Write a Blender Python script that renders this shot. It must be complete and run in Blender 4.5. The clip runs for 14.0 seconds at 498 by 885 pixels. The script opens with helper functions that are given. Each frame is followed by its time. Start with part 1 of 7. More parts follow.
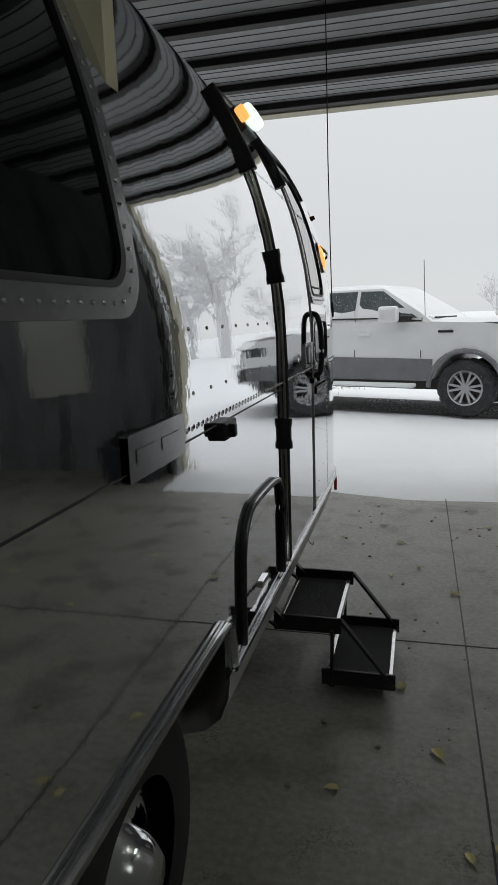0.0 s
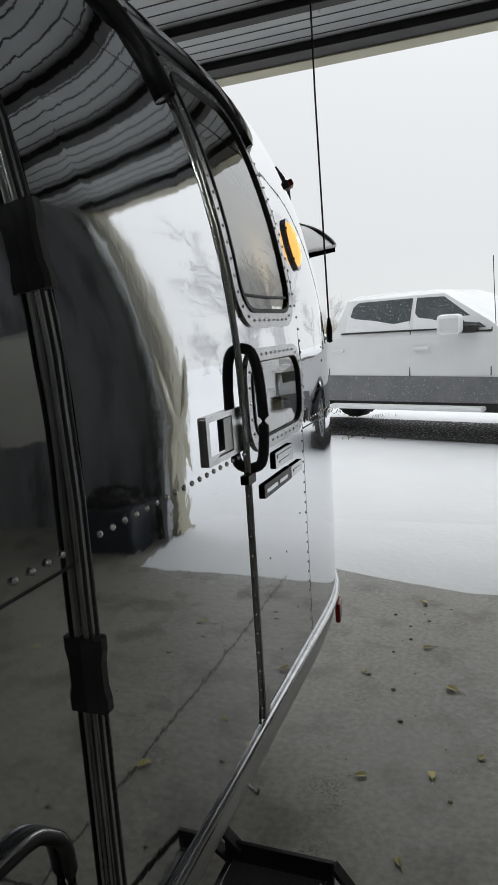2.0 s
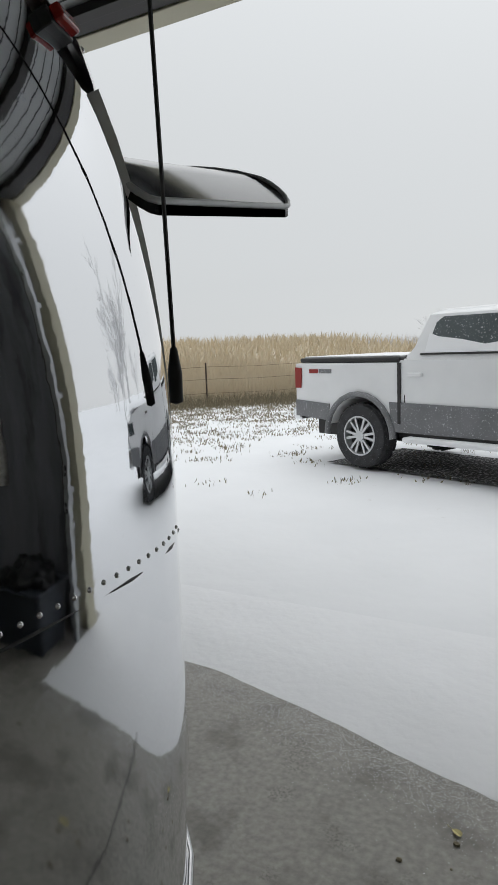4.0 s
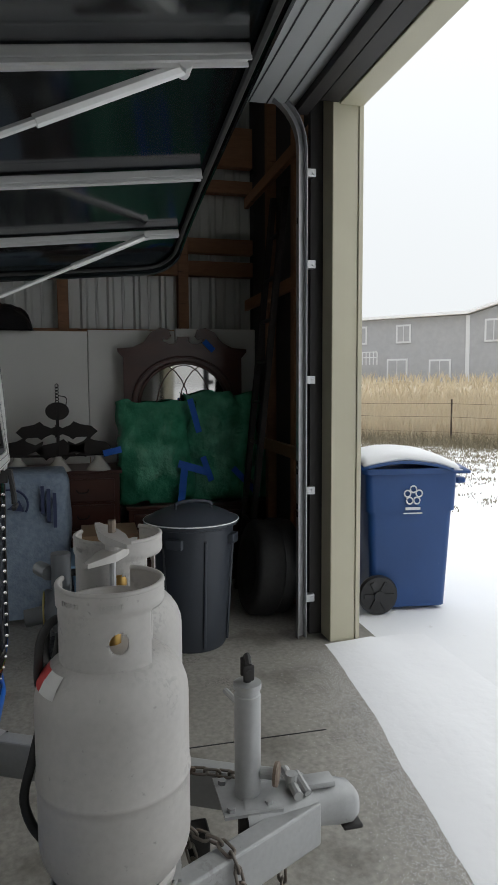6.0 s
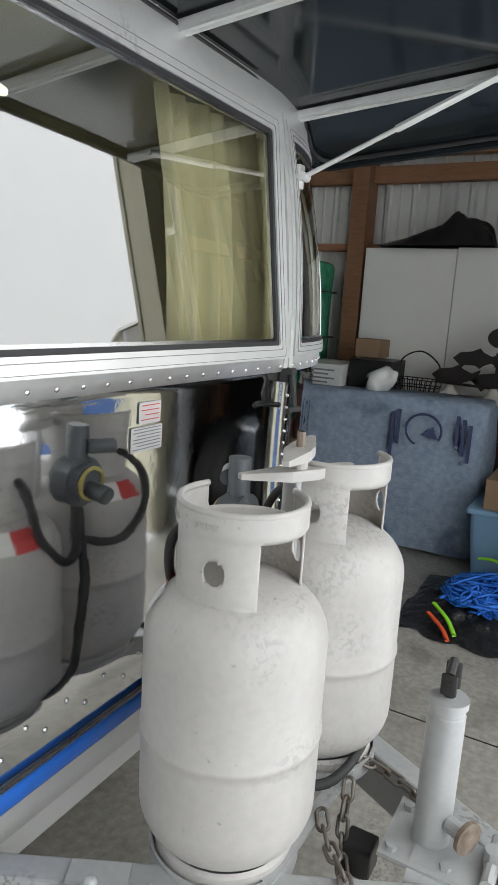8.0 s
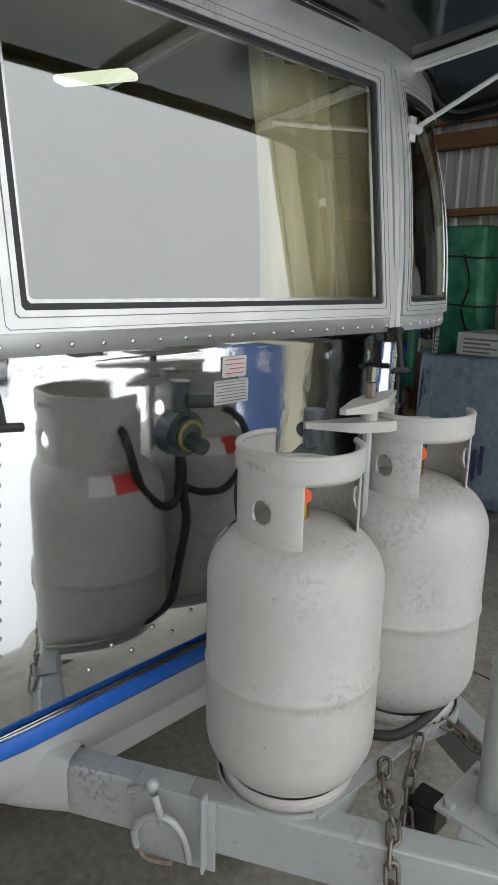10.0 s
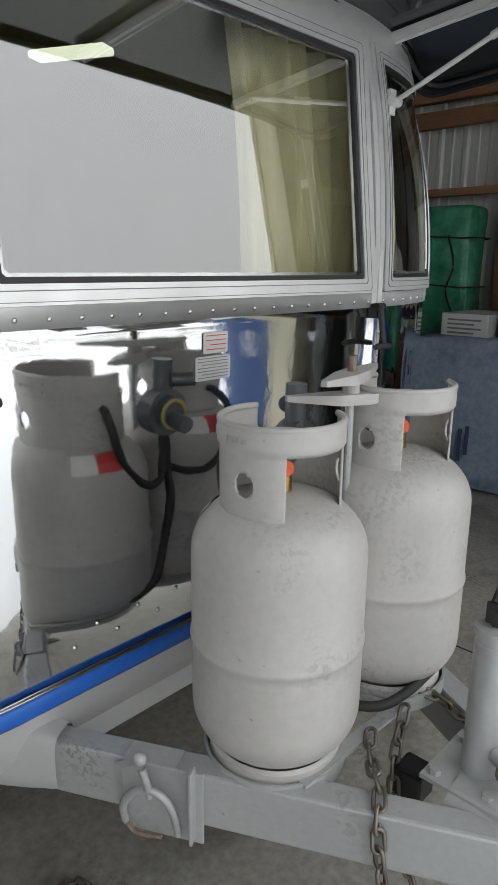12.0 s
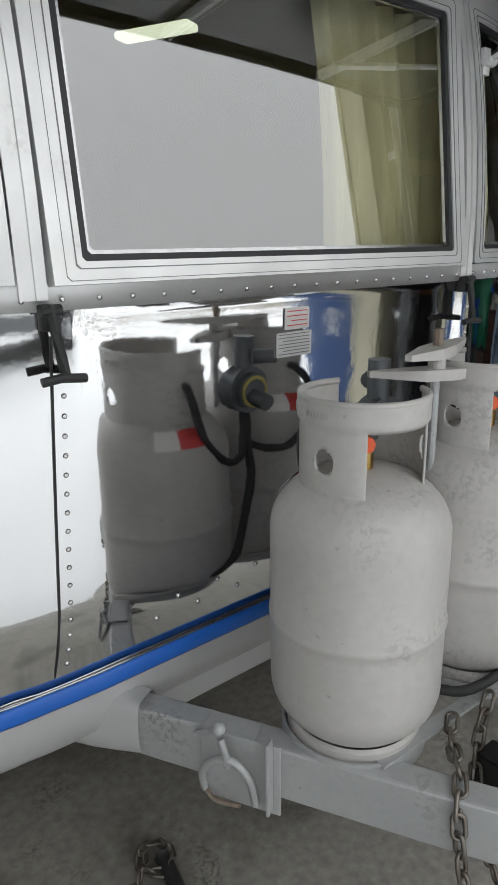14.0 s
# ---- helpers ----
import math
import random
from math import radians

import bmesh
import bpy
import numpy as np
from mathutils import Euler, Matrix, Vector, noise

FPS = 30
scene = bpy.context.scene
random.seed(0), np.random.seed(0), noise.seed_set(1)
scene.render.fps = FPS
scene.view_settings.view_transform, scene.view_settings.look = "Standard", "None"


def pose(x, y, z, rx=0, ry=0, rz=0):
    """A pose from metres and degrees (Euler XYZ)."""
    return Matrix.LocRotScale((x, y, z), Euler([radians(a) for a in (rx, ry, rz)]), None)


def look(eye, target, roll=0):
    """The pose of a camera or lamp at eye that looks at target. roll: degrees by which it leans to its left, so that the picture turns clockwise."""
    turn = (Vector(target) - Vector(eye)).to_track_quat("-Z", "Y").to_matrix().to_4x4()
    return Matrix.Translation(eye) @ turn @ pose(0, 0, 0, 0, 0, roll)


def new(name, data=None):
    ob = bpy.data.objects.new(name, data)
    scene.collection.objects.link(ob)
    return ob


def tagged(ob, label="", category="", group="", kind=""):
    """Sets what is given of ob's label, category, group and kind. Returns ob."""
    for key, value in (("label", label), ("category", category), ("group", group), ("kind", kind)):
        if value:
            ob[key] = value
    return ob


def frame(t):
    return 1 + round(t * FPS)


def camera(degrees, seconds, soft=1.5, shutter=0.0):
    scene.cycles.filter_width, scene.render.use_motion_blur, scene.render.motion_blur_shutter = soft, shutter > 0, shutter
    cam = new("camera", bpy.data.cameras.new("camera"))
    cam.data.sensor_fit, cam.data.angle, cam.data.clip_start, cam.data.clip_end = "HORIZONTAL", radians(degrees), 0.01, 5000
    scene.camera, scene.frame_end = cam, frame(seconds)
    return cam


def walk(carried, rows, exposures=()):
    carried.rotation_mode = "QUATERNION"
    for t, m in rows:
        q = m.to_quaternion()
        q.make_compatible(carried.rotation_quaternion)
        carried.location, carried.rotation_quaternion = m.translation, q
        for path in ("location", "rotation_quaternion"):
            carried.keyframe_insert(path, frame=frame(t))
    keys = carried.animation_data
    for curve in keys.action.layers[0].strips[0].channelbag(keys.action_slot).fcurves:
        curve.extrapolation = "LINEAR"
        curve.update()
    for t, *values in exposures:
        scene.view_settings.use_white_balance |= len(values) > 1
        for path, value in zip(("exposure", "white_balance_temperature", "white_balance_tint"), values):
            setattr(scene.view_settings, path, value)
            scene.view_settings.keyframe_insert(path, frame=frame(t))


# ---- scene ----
cam = camera(41.1, 14.0)
PATH = [
    (0, (1.703, -4.467, 1.52), (1.209, -2.564, 1.151), -1.9),
    (0.5, (1.7, -4.084, 1.558), (1.352, -2.149, 1.19), -1.2),
    (1, (1.785, -3.673, 1.557), (1.226, -1.783, 1.213), -2.9),
    (1.5, (1.791, -3.266, 1.547), (1.106, -1.415, 1.22), -3.6),
    (2, (1.774, -2.839, 1.567), (1.076, -0.993, 1.238), -3.7),
    (2.5, (1.793, -2.446, 1.573), (1.012, -0.633, 1.251), -3.7),
    (3, (1.803, -2.066, 1.584), (1.012, -0.257, 1.261), -3.0),
    (3.2, (1.836, -1.879, 1.587), (1.054, -0.068, 1.256), -2.8),
    (5.3, (1.667, -0.269, 1.624), (0.026, 0.865, 1.482), -0.0),
    (5.5, (1.626, -0.111, 1.642), (-0.104, 0.883, 1.492), -0.2),
    (6, (1.547, 0.226, 1.636), (-0.387, 0.704, 1.461), -0.3),
    (6.5, (1.396, 0.46, 1.62), (-0.591, 0.531, 1.4), 2.2),
    (7, (1.271, 0.649, 1.632), (-0.655, 0.183, 1.362), 0.8),
    (7.5, (1.173, 0.74, 1.6), (-0.625, -0.068, 1.258), 1.1),
    (8, (1.104, 0.777, 1.543), (-0.614, -0.167, 1.144), 3.5),
    (8.5, (1.059, 0.879, 1.549), (-0.473, -0.313, 1.069), 2.4),
    (10.8, (1.024, 0.978, 1.489), (-0.354, -0.39, 1.011), 1.2),
    (11, (1.024, 0.977, 1.489), (-0.36, -0.384, 1.007), 1.2),
    (11.5, (1.024, 0.975, 1.484), (-0.369, -0.371, 0.986), 1.1),
    (12, (1.019, 0.983, 1.483), (-0.385, -0.345, 0.967), 0.6),
    (12.5, (1.024, 0.978, 1.48), (-0.346, -0.379, 0.949), -0.8),
    (13, (1.03, 0.965, 1.472), (-0.234, -0.484, 0.918), -0.7),
    (13.5, (1.034, 0.967, 1.475), (-0.186, -0.51, 0.902), -0.3),
    (14, (1.013, 0.982, 1.471), (-0.2, -0.503, 0.903), -0.9),
]
EXPOSURE = [(0, 0.18), (0.8, 0.28), (1.6, 0.38), (3.2, 0.26), (5.5, 0.06), (6.0, 0.68), (6.5, 1.55), (7.0, 1.92), (7.5, 1.9), (8.0, 1.8), (8.5, 1.45), (11.0, 1.15), (12.5, 1.07), (14.0, 0.95)]
walk(cam, [(t, look(e, a, r)) for t, e, a, r in PATH], EXPOSURE)

# ---- light ----
world = bpy.data.worlds.new("overcast")
scene.world = world
world.use_nodes = True
wn, wl = world.node_tree.nodes, world.node_tree.links
wn.clear()
sky = wn.new("ShaderNodeTexSky")
sky.sky_type, sky.sun_disc, sky.sun_elevation, sky.sun_rotation = "NISHITA", False, radians(45), radians(5)
hsv = wn.new("ShaderNodeHueSaturation")
hsv.inputs["Saturation"].default_value = 0.10
mixw = wn.new("ShaderNodeMix")
mixw.data_type = "RGBA"
mixw.inputs[0].default_value = 0.85
mixw.inputs[7].default_value = (5.9, 6.15, 6.3, 1)
bg = wn.new("ShaderNodeBackground")
bg.inputs["Strength"].default_value = 0.1
wo = wn.new("ShaderNodeOutputWorld")
wl.new(sky.outputs[0], hsv.inputs["Color"])
wl.new(hsv.outputs[0], mixw.inputs[6])
# an overcast dome: brighter overhead than at the horizon
way, xyz, rise, lift_, dome = (wn.new("ShaderNode" + k) for k in ("TexCoord", "SeparateXYZ", "Math", "MapRange", "VectorMath"))
rise.operation, rise.use_clamp = "POWER", True
rise.inputs[1].default_value = 2.0
lift_.inputs["To Min"].default_value, lift_.inputs["To Max"].default_value = 0.92, 2.0
dome.operation = "SCALE"
wl.new(way.outputs["Generated"], xyz.inputs[0])
wl.new(xyz.outputs["Z"], rise.inputs[0])
wl.new(rise.outputs[0], lift_.inputs["Value"])
wl.new(mixw.outputs[2], dome.inputs[0])
wl.new(lift_.outputs[0], dome.inputs["Scale"])
wl.new(dome.outputs[0], bg.inputs["Color"])
wl.new(bg.outputs[0], wo.inputs["Surface"])
sun = new("sun", bpy.data.lights.new("sun", "SUN"))
sun.data.energy, sun.data.angle, sun.data.color = 0.4, radians(160), (1, 0.985, 0.96)
sun.matrix_world = look((0, 0, 0), (-0.1, -1, -1))

# ---- materials ----
def mat(name, col, rough=0.6, metal=0.0, col2=None, scale=8.0, amount=0.5, bump=0.0, bump_scale=40.0, rough2=None,
        stretch=(1, 1, 1), spec=0.5, random_tint=0.0, dark=None, dark_scale=2.0, dark_at=0.62,
        fine=0.0, fine_scale=160.0, scuff=None, scuff_at=0.60):
    """A principled surface: two colours mixed by noise at one scale, stains at another, fine relief."""
    m = bpy.data.materials.new(name)
    m.use_nodes = True
    n, l = m.node_tree.nodes, m.node_tree.links
    b = n["Principled BSDF"]
    b.inputs["Metallic"].default_value = metal
    b.inputs["Specular IOR Level"].default_value = spec
    b.inputs["Roughness"].default_value = rough
    b.inputs["Base Color"].default_value = (*col, 1)
    geo = n.new("ShaderNodeNewGeometry")
    mp = n.new("ShaderNodeMapping")
    mp.inputs["Scale"].default_value = stretch
    l.new(geo.outputs["Position"], mp.inputs["Vector"])
    def noise_tex(sc, detail=5.0):
        t = n.new("ShaderNodeTexNoise")
        t.inputs["Scale"].default_value, t.inputs["Detail"].default_value = sc, detail
        l.new(mp.outputs[0], t.inputs["Vector"])
        return t
    def ramp(src, a, c):
        r = n.new("ShaderNodeMapRange")
        r.inputs["From Min"].default_value, r.inputs["From Max"].default_value = a, c
        l.new(src, r.inputs["Value"])
        return r.outputs[0]
    def mix(fac, c1, c2):
        x = n.new("ShaderNodeMix")
        x.data_type = "RGBA"
        if fac is not None:
            l.new(fac, x.inputs[0])
        for sock, c in ((x.inputs[6], c1), (x.inputs[7], c2)):
            if isinstance(c, tuple):
                sock.default_value = (*c, 1)
            else:
                l.new(c, sock)
        return x
    colour = col
    if col2 is not None:
        t = noise_tex(scale)
        colour = mix(ramp(t.outputs[0], 0.5 - amount / 2, 0.5 + amount / 2), col, col2).outputs[2]
        if rough2 is not None:
            r = n.new("ShaderNodeMapRange")
            r.inputs["To Min"].default_value, r.inputs["To Max"].default_value = rough, rough2
            r.inputs["From Min"].default_value, r.inputs["From Max"].default_value = 0.35, 0.65
            l.new(t.outputs[0], r.inputs["Value"])
            l.new(r.outputs[0], b.inputs["Roughness"])
    if dark is not None:
        t2 = noise_tex(dark_scale, 8.0)
        colour = mix(ramp(t2.outputs[0], dark_at, dark_at + 0.13), colour, dark).outputs[2]
    if scuff is not None:
        t4, t5 = noise_tex(90.0, 3.0), noise_tex(4.5, 4.0)
        both = n.new("ShaderNodeMath")
        both.operation = "MULTIPLY"
        l.new(ramp(t4.outputs[0], 0.50, 0.58), both.inputs[0])
        l.new(ramp(t5.outputs[0], scuff_at - 0.06, scuff_at + 0.06), both.inputs[1])
        colour = mix(both.outputs[0], colour, scuff).outputs[2]
    if fine:
        t6 = noise_tex(fine_scale, 4.0)
        h6 = n.new("ShaderNodeHueSaturation")
        r6 = n.new("ShaderNodeMapRange")
        r6.inputs["From Min"].default_value, r6.inputs["From Max"].default_value = 0.3, 0.7
        r6.inputs["To Min"].default_value, r6.inputs["To Max"].default_value = 1 - fine, 1 + fine
        l.new(t6.outputs[0], r6.inputs["Value"])
        l.new(r6.outputs[0], h6.inputs["Value"])
        if isinstance(colour, tuple):
            h6.inputs["Color"].default_value = (*colour, 1)
        else:
            l.new(colour, h6.inputs["Color"])
        colour = h6.outputs[0]
    if random_tint:
        oi = n.new("ShaderNodeObjectInfo")
        h = n.new("ShaderNodeHueSaturation")
        r = n.new("ShaderNodeMapRange")
        r.inputs["To Min"].default_value, r.inputs["To Max"].default_value = 1 - random_tint, 1 + random_tint
        l.new(oi.outputs["Random"], r.inputs["Value"])
        l.new(r.outputs[0], h.inputs["Value"])
        if isinstance(colour, tuple):
            h.inputs["Color"].default_value = (*colour, 1)
        else:
            l.new(colour, h.inputs["Color"])
        colour = h.outputs[0]
    if not isinstance(colour, tuple):
        l.new(colour, b.inputs["Base Color"])
    if bump:
        t3 = noise_tex(bump_scale, 6.0)
        bp = n.new("ShaderNodeBump")
        bp.inputs["Strength"].default_value, bp.inputs["Distance"].default_value = bump, 0.02
        l.new(t3.outputs[0], bp.inputs["Height"])
        l.new(bp.outputs[0], b.inputs["Normal"])
    return m


def glowing(name, col, strength):
    m = mat(name, (0.8, 0.8, 0.8), 0.3)
    b = m.node_tree.nodes["Principled BSDF"]
    b.inputs["Emission Color"].default_value = (*col, 1)
    b.inputs["Emission Strength"].default_value = strength
    return m


def glass_mat(name, tint=(1, 1, 1), gloss=1.5, rough=0.0):
    """A thin pane: clear straight through, mirror at a slant, alike from both sides."""
    m = bpy.data.materials.new(name)
    m.use_nodes = True
    n, l = m.node_tree.nodes, m.node_tree.links
    n.clear()
    tr, gl, mx, fr, out = (n.new("ShaderNode" + k) for k in ("BsdfTransparent", "BsdfGlossy", "MixShader", "LayerWeight", "OutputMaterial"))
    tr.inputs[0].default_value = (*tint, 1)
    gl.inputs["Roughness"].default_value = rough
    fr.inputs["Blend"].default_value = 0.5
    pw, sc = n.new("ShaderNodeMath"), n.new("ShaderNodeMapRange")
    pw.operation = "POWER"
    pw.inputs[1].default_value = 4.0
    l.new(fr.outputs["Facing"], pw.inputs[0])
    sc.inputs["To Min"].default_value = ((gloss - 1) / (gloss + 1)) ** 2
    l.new(pw.outputs[0], sc.inputs["Value"])
    l.new(sc.outputs[0], mx.inputs[0])
    l.new(tr.outputs[0], mx.inputs[1])
    l.new(gl.outputs[0], mx.inputs[2])
    l.new(mx.outputs[0], out.inputs["Surface"])
    return m

M = {}
M["alu"] = mat("polished_aluminium", (0.74, 0.75, 0.77), 0.02, 1.0, (0.70, 0.71, 0.73), 1.6, 0.5, 0.085, 2.0, 0.06)
M["alu_front"] = mat("weathered_aluminium", (0.80, 0.80, 0.80), 0.03, 1.0, (0.74, 0.74, 0.73), 3.5, 0.6, 0.05, 5.0, 0.08)
M["frame"] = mat("window_frame_aluminium", (0.80, 0.80, 0.795), 0.32, 0.6, (0.68, 0.68, 0.67), 9, 0.6, 0.02, 60, 0.42, scuff=(0.45, 0.44, 0.43), scuff_at=0.66)
M["trim"] = mat("trim_aluminium", (0.62, 0.62, 0.62), 0.2, 1.0, (0.45, 0.45, 0.46), 25, 0.6)
M["rivet"] = mat("rivet_metal", (0.7, 0.7, 0.69), 0.22, 1.0)
M["seam"] = mat("dark_sealant", (0.02, 0.02, 0.022), 0.5)
M["blue_stripe"] = mat("blue_vinyl", (0.012, 0.13, 0.55), 0.4, 0, (0.015, 0.115, 0.48), 9, 0.6)
M["gray_paint"] = mat("silver_grey_paint", (0.44, 0.447, 0.447), 0.42, 0.2, (0.37, 0.376, 0.378), 5, 0.7, 0.02, 70, dark=(0.10, 0.085, 0.07), dark_scale=60, dark_at=0.70, fine=0.04, fine_scale=70, scuff=(0.24, 0.23, 0.215), scuff_at=0.655)
M["belly"] = mat("belly_pan_paint", (0.58, 0.585, 0.58), 0.38, 0.25, (0.5, 0.5, 0.5), 6, 0.6, 0.03, 40)
M["tank"] = mat("tank_paint", (0.485, 0.468, 0.446), 0.42, 0.0, (0.435, 0.42, 0.402), 3.2, 0.6, 0.012, 70, dark=(0.22, 0.21, 0.20), dark_scale=55, dark_at=0.675, fine=0.04, fine_scale=60, scuff=(0.36, 0.35, 0.335), scuff_at=0.60)
M["glass"] = glass_mat("window_glass", (0.95, 0.96, 0.90), 3.7)
M["glass_nose"] = glass_mat("curved_nose_glass", (0.93, 0.95, 0.88), 1.6)
M["glass_side"] = glass_mat("side_glass", (0.90, 0.91, 0.87), 3.3)
M["flank_frame"] = mat("burnished_frame", (0.55, 0.55, 0.55), 0.24, 1.0, (0.42, 0.42, 0.43), 14, 0.6, 0.03, 40)
M["glass_dark"] = mat("tinted_glass", (0.006, 0.007, 0.008), 0.03, spec=0.6)
M["black_plastic"] = mat("black_plastic", (0.012, 0.012, 0.013), 0.4, 0, (0.02, 0.02, 0.021), 20, 0.6, 0.04, 60)
M["black_rubber"] = mat("black_rubber", (0.014, 0.014, 0.015), 0.62, 0, (0.03, 0.03, 0.03), 30, 0.7)
M["grip"] = mat("anti_slip_tread", (0.02, 0.021, 0.022), 0.85, 0, (0.035, 0.036, 0.037), 9, 0.6, 0.4, 220)
M["guard"] = mat("smoked_acrylic", (0.010, 0.013, 0.016), 0.10, 0, (0.014, 0.018, 0.02), 5, 0.6, spec=0.5)
M["guard_rim"] = mat("guard_rim_metal", (0.55, 0.56, 0.56), 0.4, 0.3, (0.42, 0.43, 0.43), 12, 0.7)
M["bar"] = mat("channel_aluminium", (0.80, 0.80, 0.79), 0.36, 0.3, (0.68, 0.68, 0.67), 20, 0.6)
M["concrete"] = mat("garage_concrete", (0.35, 0.332, 0.298), 0.55, 0, (0.26, 0.246, 0.218), 0.9, 0.35, 0.04, 140, 0.40, dark=(0.20, 0.187, 0.164), dark_scale=3.4, dark_at=0.52, fine=0.20, fine_scale=38, scuff=(0.17, 0.16, 0.14), scuff_at=0.62)
M["snow"] = mat("snow", (0.89, 0.895, 0.91), 0.7, 0, (0.83, 0.84, 0.855), 0.9, 0.6, 0.25, 7, dark=(0.50, 0.48, 0.44), dark_scale=5.5, dark_at=0.70)
M["snow_clean"] = mat("fresh_snow", (0.90, 0.905, 0.92), 0.75, 0, (0.86, 0.865, 0.88), 3.0, 0.6, 0.2, 18)
M["yard"] = mat("snowy_yard", (0.76, 0.77, 0.78), 0.8, 0, (0.66, 0.66, 0.65), 1.3, 0.5, 0.4, 6, dark=(0.27, 0.245, 0.17), dark_scale=1.5, dark_at=0.57)
M["field"] = mat("dry_field", (0.60, 0.53, 0.41), 0.9, 0, (0.52, 0.46, 0.36), 1.2, 0.6, 0.5, 5)
M["grass"] = mat("dry_grass", (0.66, 0.57, 0.42), 0.85, 0, (0.52, 0.44, 0.32), 2.0, 0.6)
M["scrub"] = mat("dead_scrub", (0.15, 0.125, 0.09), 0.9, 0, (0.30, 0.26, 0.17), 6.0, 0.6)
M["wood"] = mat("pole_barn_lumber", (0.36, 0.18, 0.09), 0.7, 0, (0.23, 0.11, 0.058), 9, 0.7, 0.15, 50, stretch=(6, 1, 6), random_tint=0.25, dark=(0.09, 0.045, 0.028), dark_scale=7, dark_at=0.64)
M["siding"] = mat("galvanised_siding", (0.62, 0.62, 0.60), 0.45, 0.35, (0.52, 0.52, 0.50), 4, 0.6, 0.03, 30, stretch=(1, 1, 0.3))
M["wall_dark"] = mat("dark_lining_board", (0.055, 0.05, 0.05), 0.8, 0, (0.035, 0.033, 0.034), 3, 0.6, 0.1, 20)
M["wall_plain"] = mat("plain_lining_board", (0.31, 0.31, 0.34), 0.8, 0, (0.20, 0.20, 0.225), 3, 0.5, 0.1, 20, stretch=(2.5, 1, 0.4), dark=(0.11, 0.11, 0.125), dark_scale=1.6, dark_at=0.52)
M["stamp"] = mat("stamped_paint", (0.44, 0.43, 0.41), 0.6)
M["door_panel"] = mat("door_panel_steel", (0.47, 0.48, 0.48), 0.5, 0.1, (0.40, 0.41, 0.41), 3, 0.6, 0.05, 25)
M["rail_dark"] = mat("dark_strut", (0.028, 0.026, 0.026), 0.6)
M["beige"] = mat("beige_jamb_trim", (0.56, 0.53, 0.40), 0.5, 0, (0.51, 0.48, 0.355), 3, 0.6, 0.02, 20)
M["galv"] = mat("galvanised_track", (0.50, 0.51, 0.52), 0.36, 0.7, (0.36, 0.37, 0.38), 15, 0.6)
M["white_panel"] = mat("white_laminate", (0.80, 0.785, 0.75), 0.5, 0, (0.73, 0.72, 0.69), 2, 0.6)
M["cherry"] = mat("dark_cherry_wood", (0.085, 0.028, 0.018), 0.32, 0, (0.045, 0.016, 0.012), 12, 0.7, stretch=(1, 0.2, 1))
M["mirror"] = mat("mirror_glass", (0.34, 0.335, 0.325), 0.05, 1.0)
M["green_wrap"] = mat("green_stretch_wrap", (0.02, 0.18, 0.09), 0.2, 0, (0.10, 0.42, 0.26), 7, 0.5, 0.7, 26)
M["tape"] = mat("blue_painters_tape", (0.01, 0.12, 0.55), 0.6)
M["iron"] = mat("black_iron", (0.02, 0.016, 0.015), 0.6, 0.3)
M["shade_glass"] = mat("ribbed_shade_glass", (0.55, 0.53, 0.48), 0.25)
M["blanket"] = mat("moving_blanket", (0.20, 0.26, 0.35), 0.95, 0, (0.32, 0.39, 0.48), 26, 0.5, 0.35, 60, dark=(0.10, 0.135, 0.2), dark_scale=3, dark_at=0.6)
M["navy"] = mat("navy_print", (0.05, 0.065, 0.14), 0.9)
M["tote"] = mat("light_blue_plastic", (0.23, 0.39, 0.56), 0.4, 0, (0.19, 0.33, 0.49), 4, 0.6)
M["card"] = mat("cardboard", (0.33, 0.22, 0.135), 0.85, 0, (0.27, 0.175, 0.105), 5, 0.6)
M["can"] = mat("charcoal_plastic", (0.034, 0.041, 0.054), 0.48, 0, (0.047, 0.055, 0.070), 4, 0.6, 0.05, 40)
M["rope"] = mat("blue_rope", (0.02, 0.16, 0.62), 0.6)
M["lime"] = mat("lime_strap", (0.30, 0.75, 0.03), 0.6)
M["orange"] = mat("orange_strap", (0.75, 0.10, 0.03), 0.6)
M["bag"] = mat("black_plastic_sheet", (0.012, 0.012, 0.013), 0.28, 0, (0.02, 0.02, 0.022), 8, 0.6, 0.5, 22)
M["bin"] = mat("blue_bin_plastic", (0.012, 0.065, 0.22), 0.42, 0, (0.009, 0.05, 0.175), 3, 0.6, 0.04, 30, dark=(0.25, 0.3, 0.38), dark_scale=38, dark_at=0.72)
M["white_print"] = mat("white_print", (0.75, 0.76, 0.78), 0.6)
M["paint_white"] = mat("white_truck_paint", (0.88, 0.885, 0.89), 0.25, 0, (0.82, 0.825, 0.83), 3, 0.5)
M["cladding"] = mat("grey_truck_paint", (0.15, 0.155, 0.16), 0.4, 0, (0.20, 0.20, 0.21), 4, 0.5, dark=(0.7, 0.7, 0.71), dark_scale=60, dark_at=0.60)
M["truck_glass"] = mat("truck_side_glass", (0.035, 0.05, 0.052), 0.08, 0, (0.07, 0.085, 0.09), 3, 0.6, dark=(0.6, 0.61, 0.62), dark_scale=55, dark_at=0.60)
M["tyre"] = mat("tyre_rubber", (0.02, 0.02, 0.021), 0.75, 0, (0.05, 0.05, 0.055), 14, 0.5, 0.4, 60, dark=(0.55, 0.55, 0.56), dark_scale=70, dark_at=0.64)
M["alloy"] = mat("alloy_wheel", (0.55, 0.56, 0.57), 0.3, 0.8)
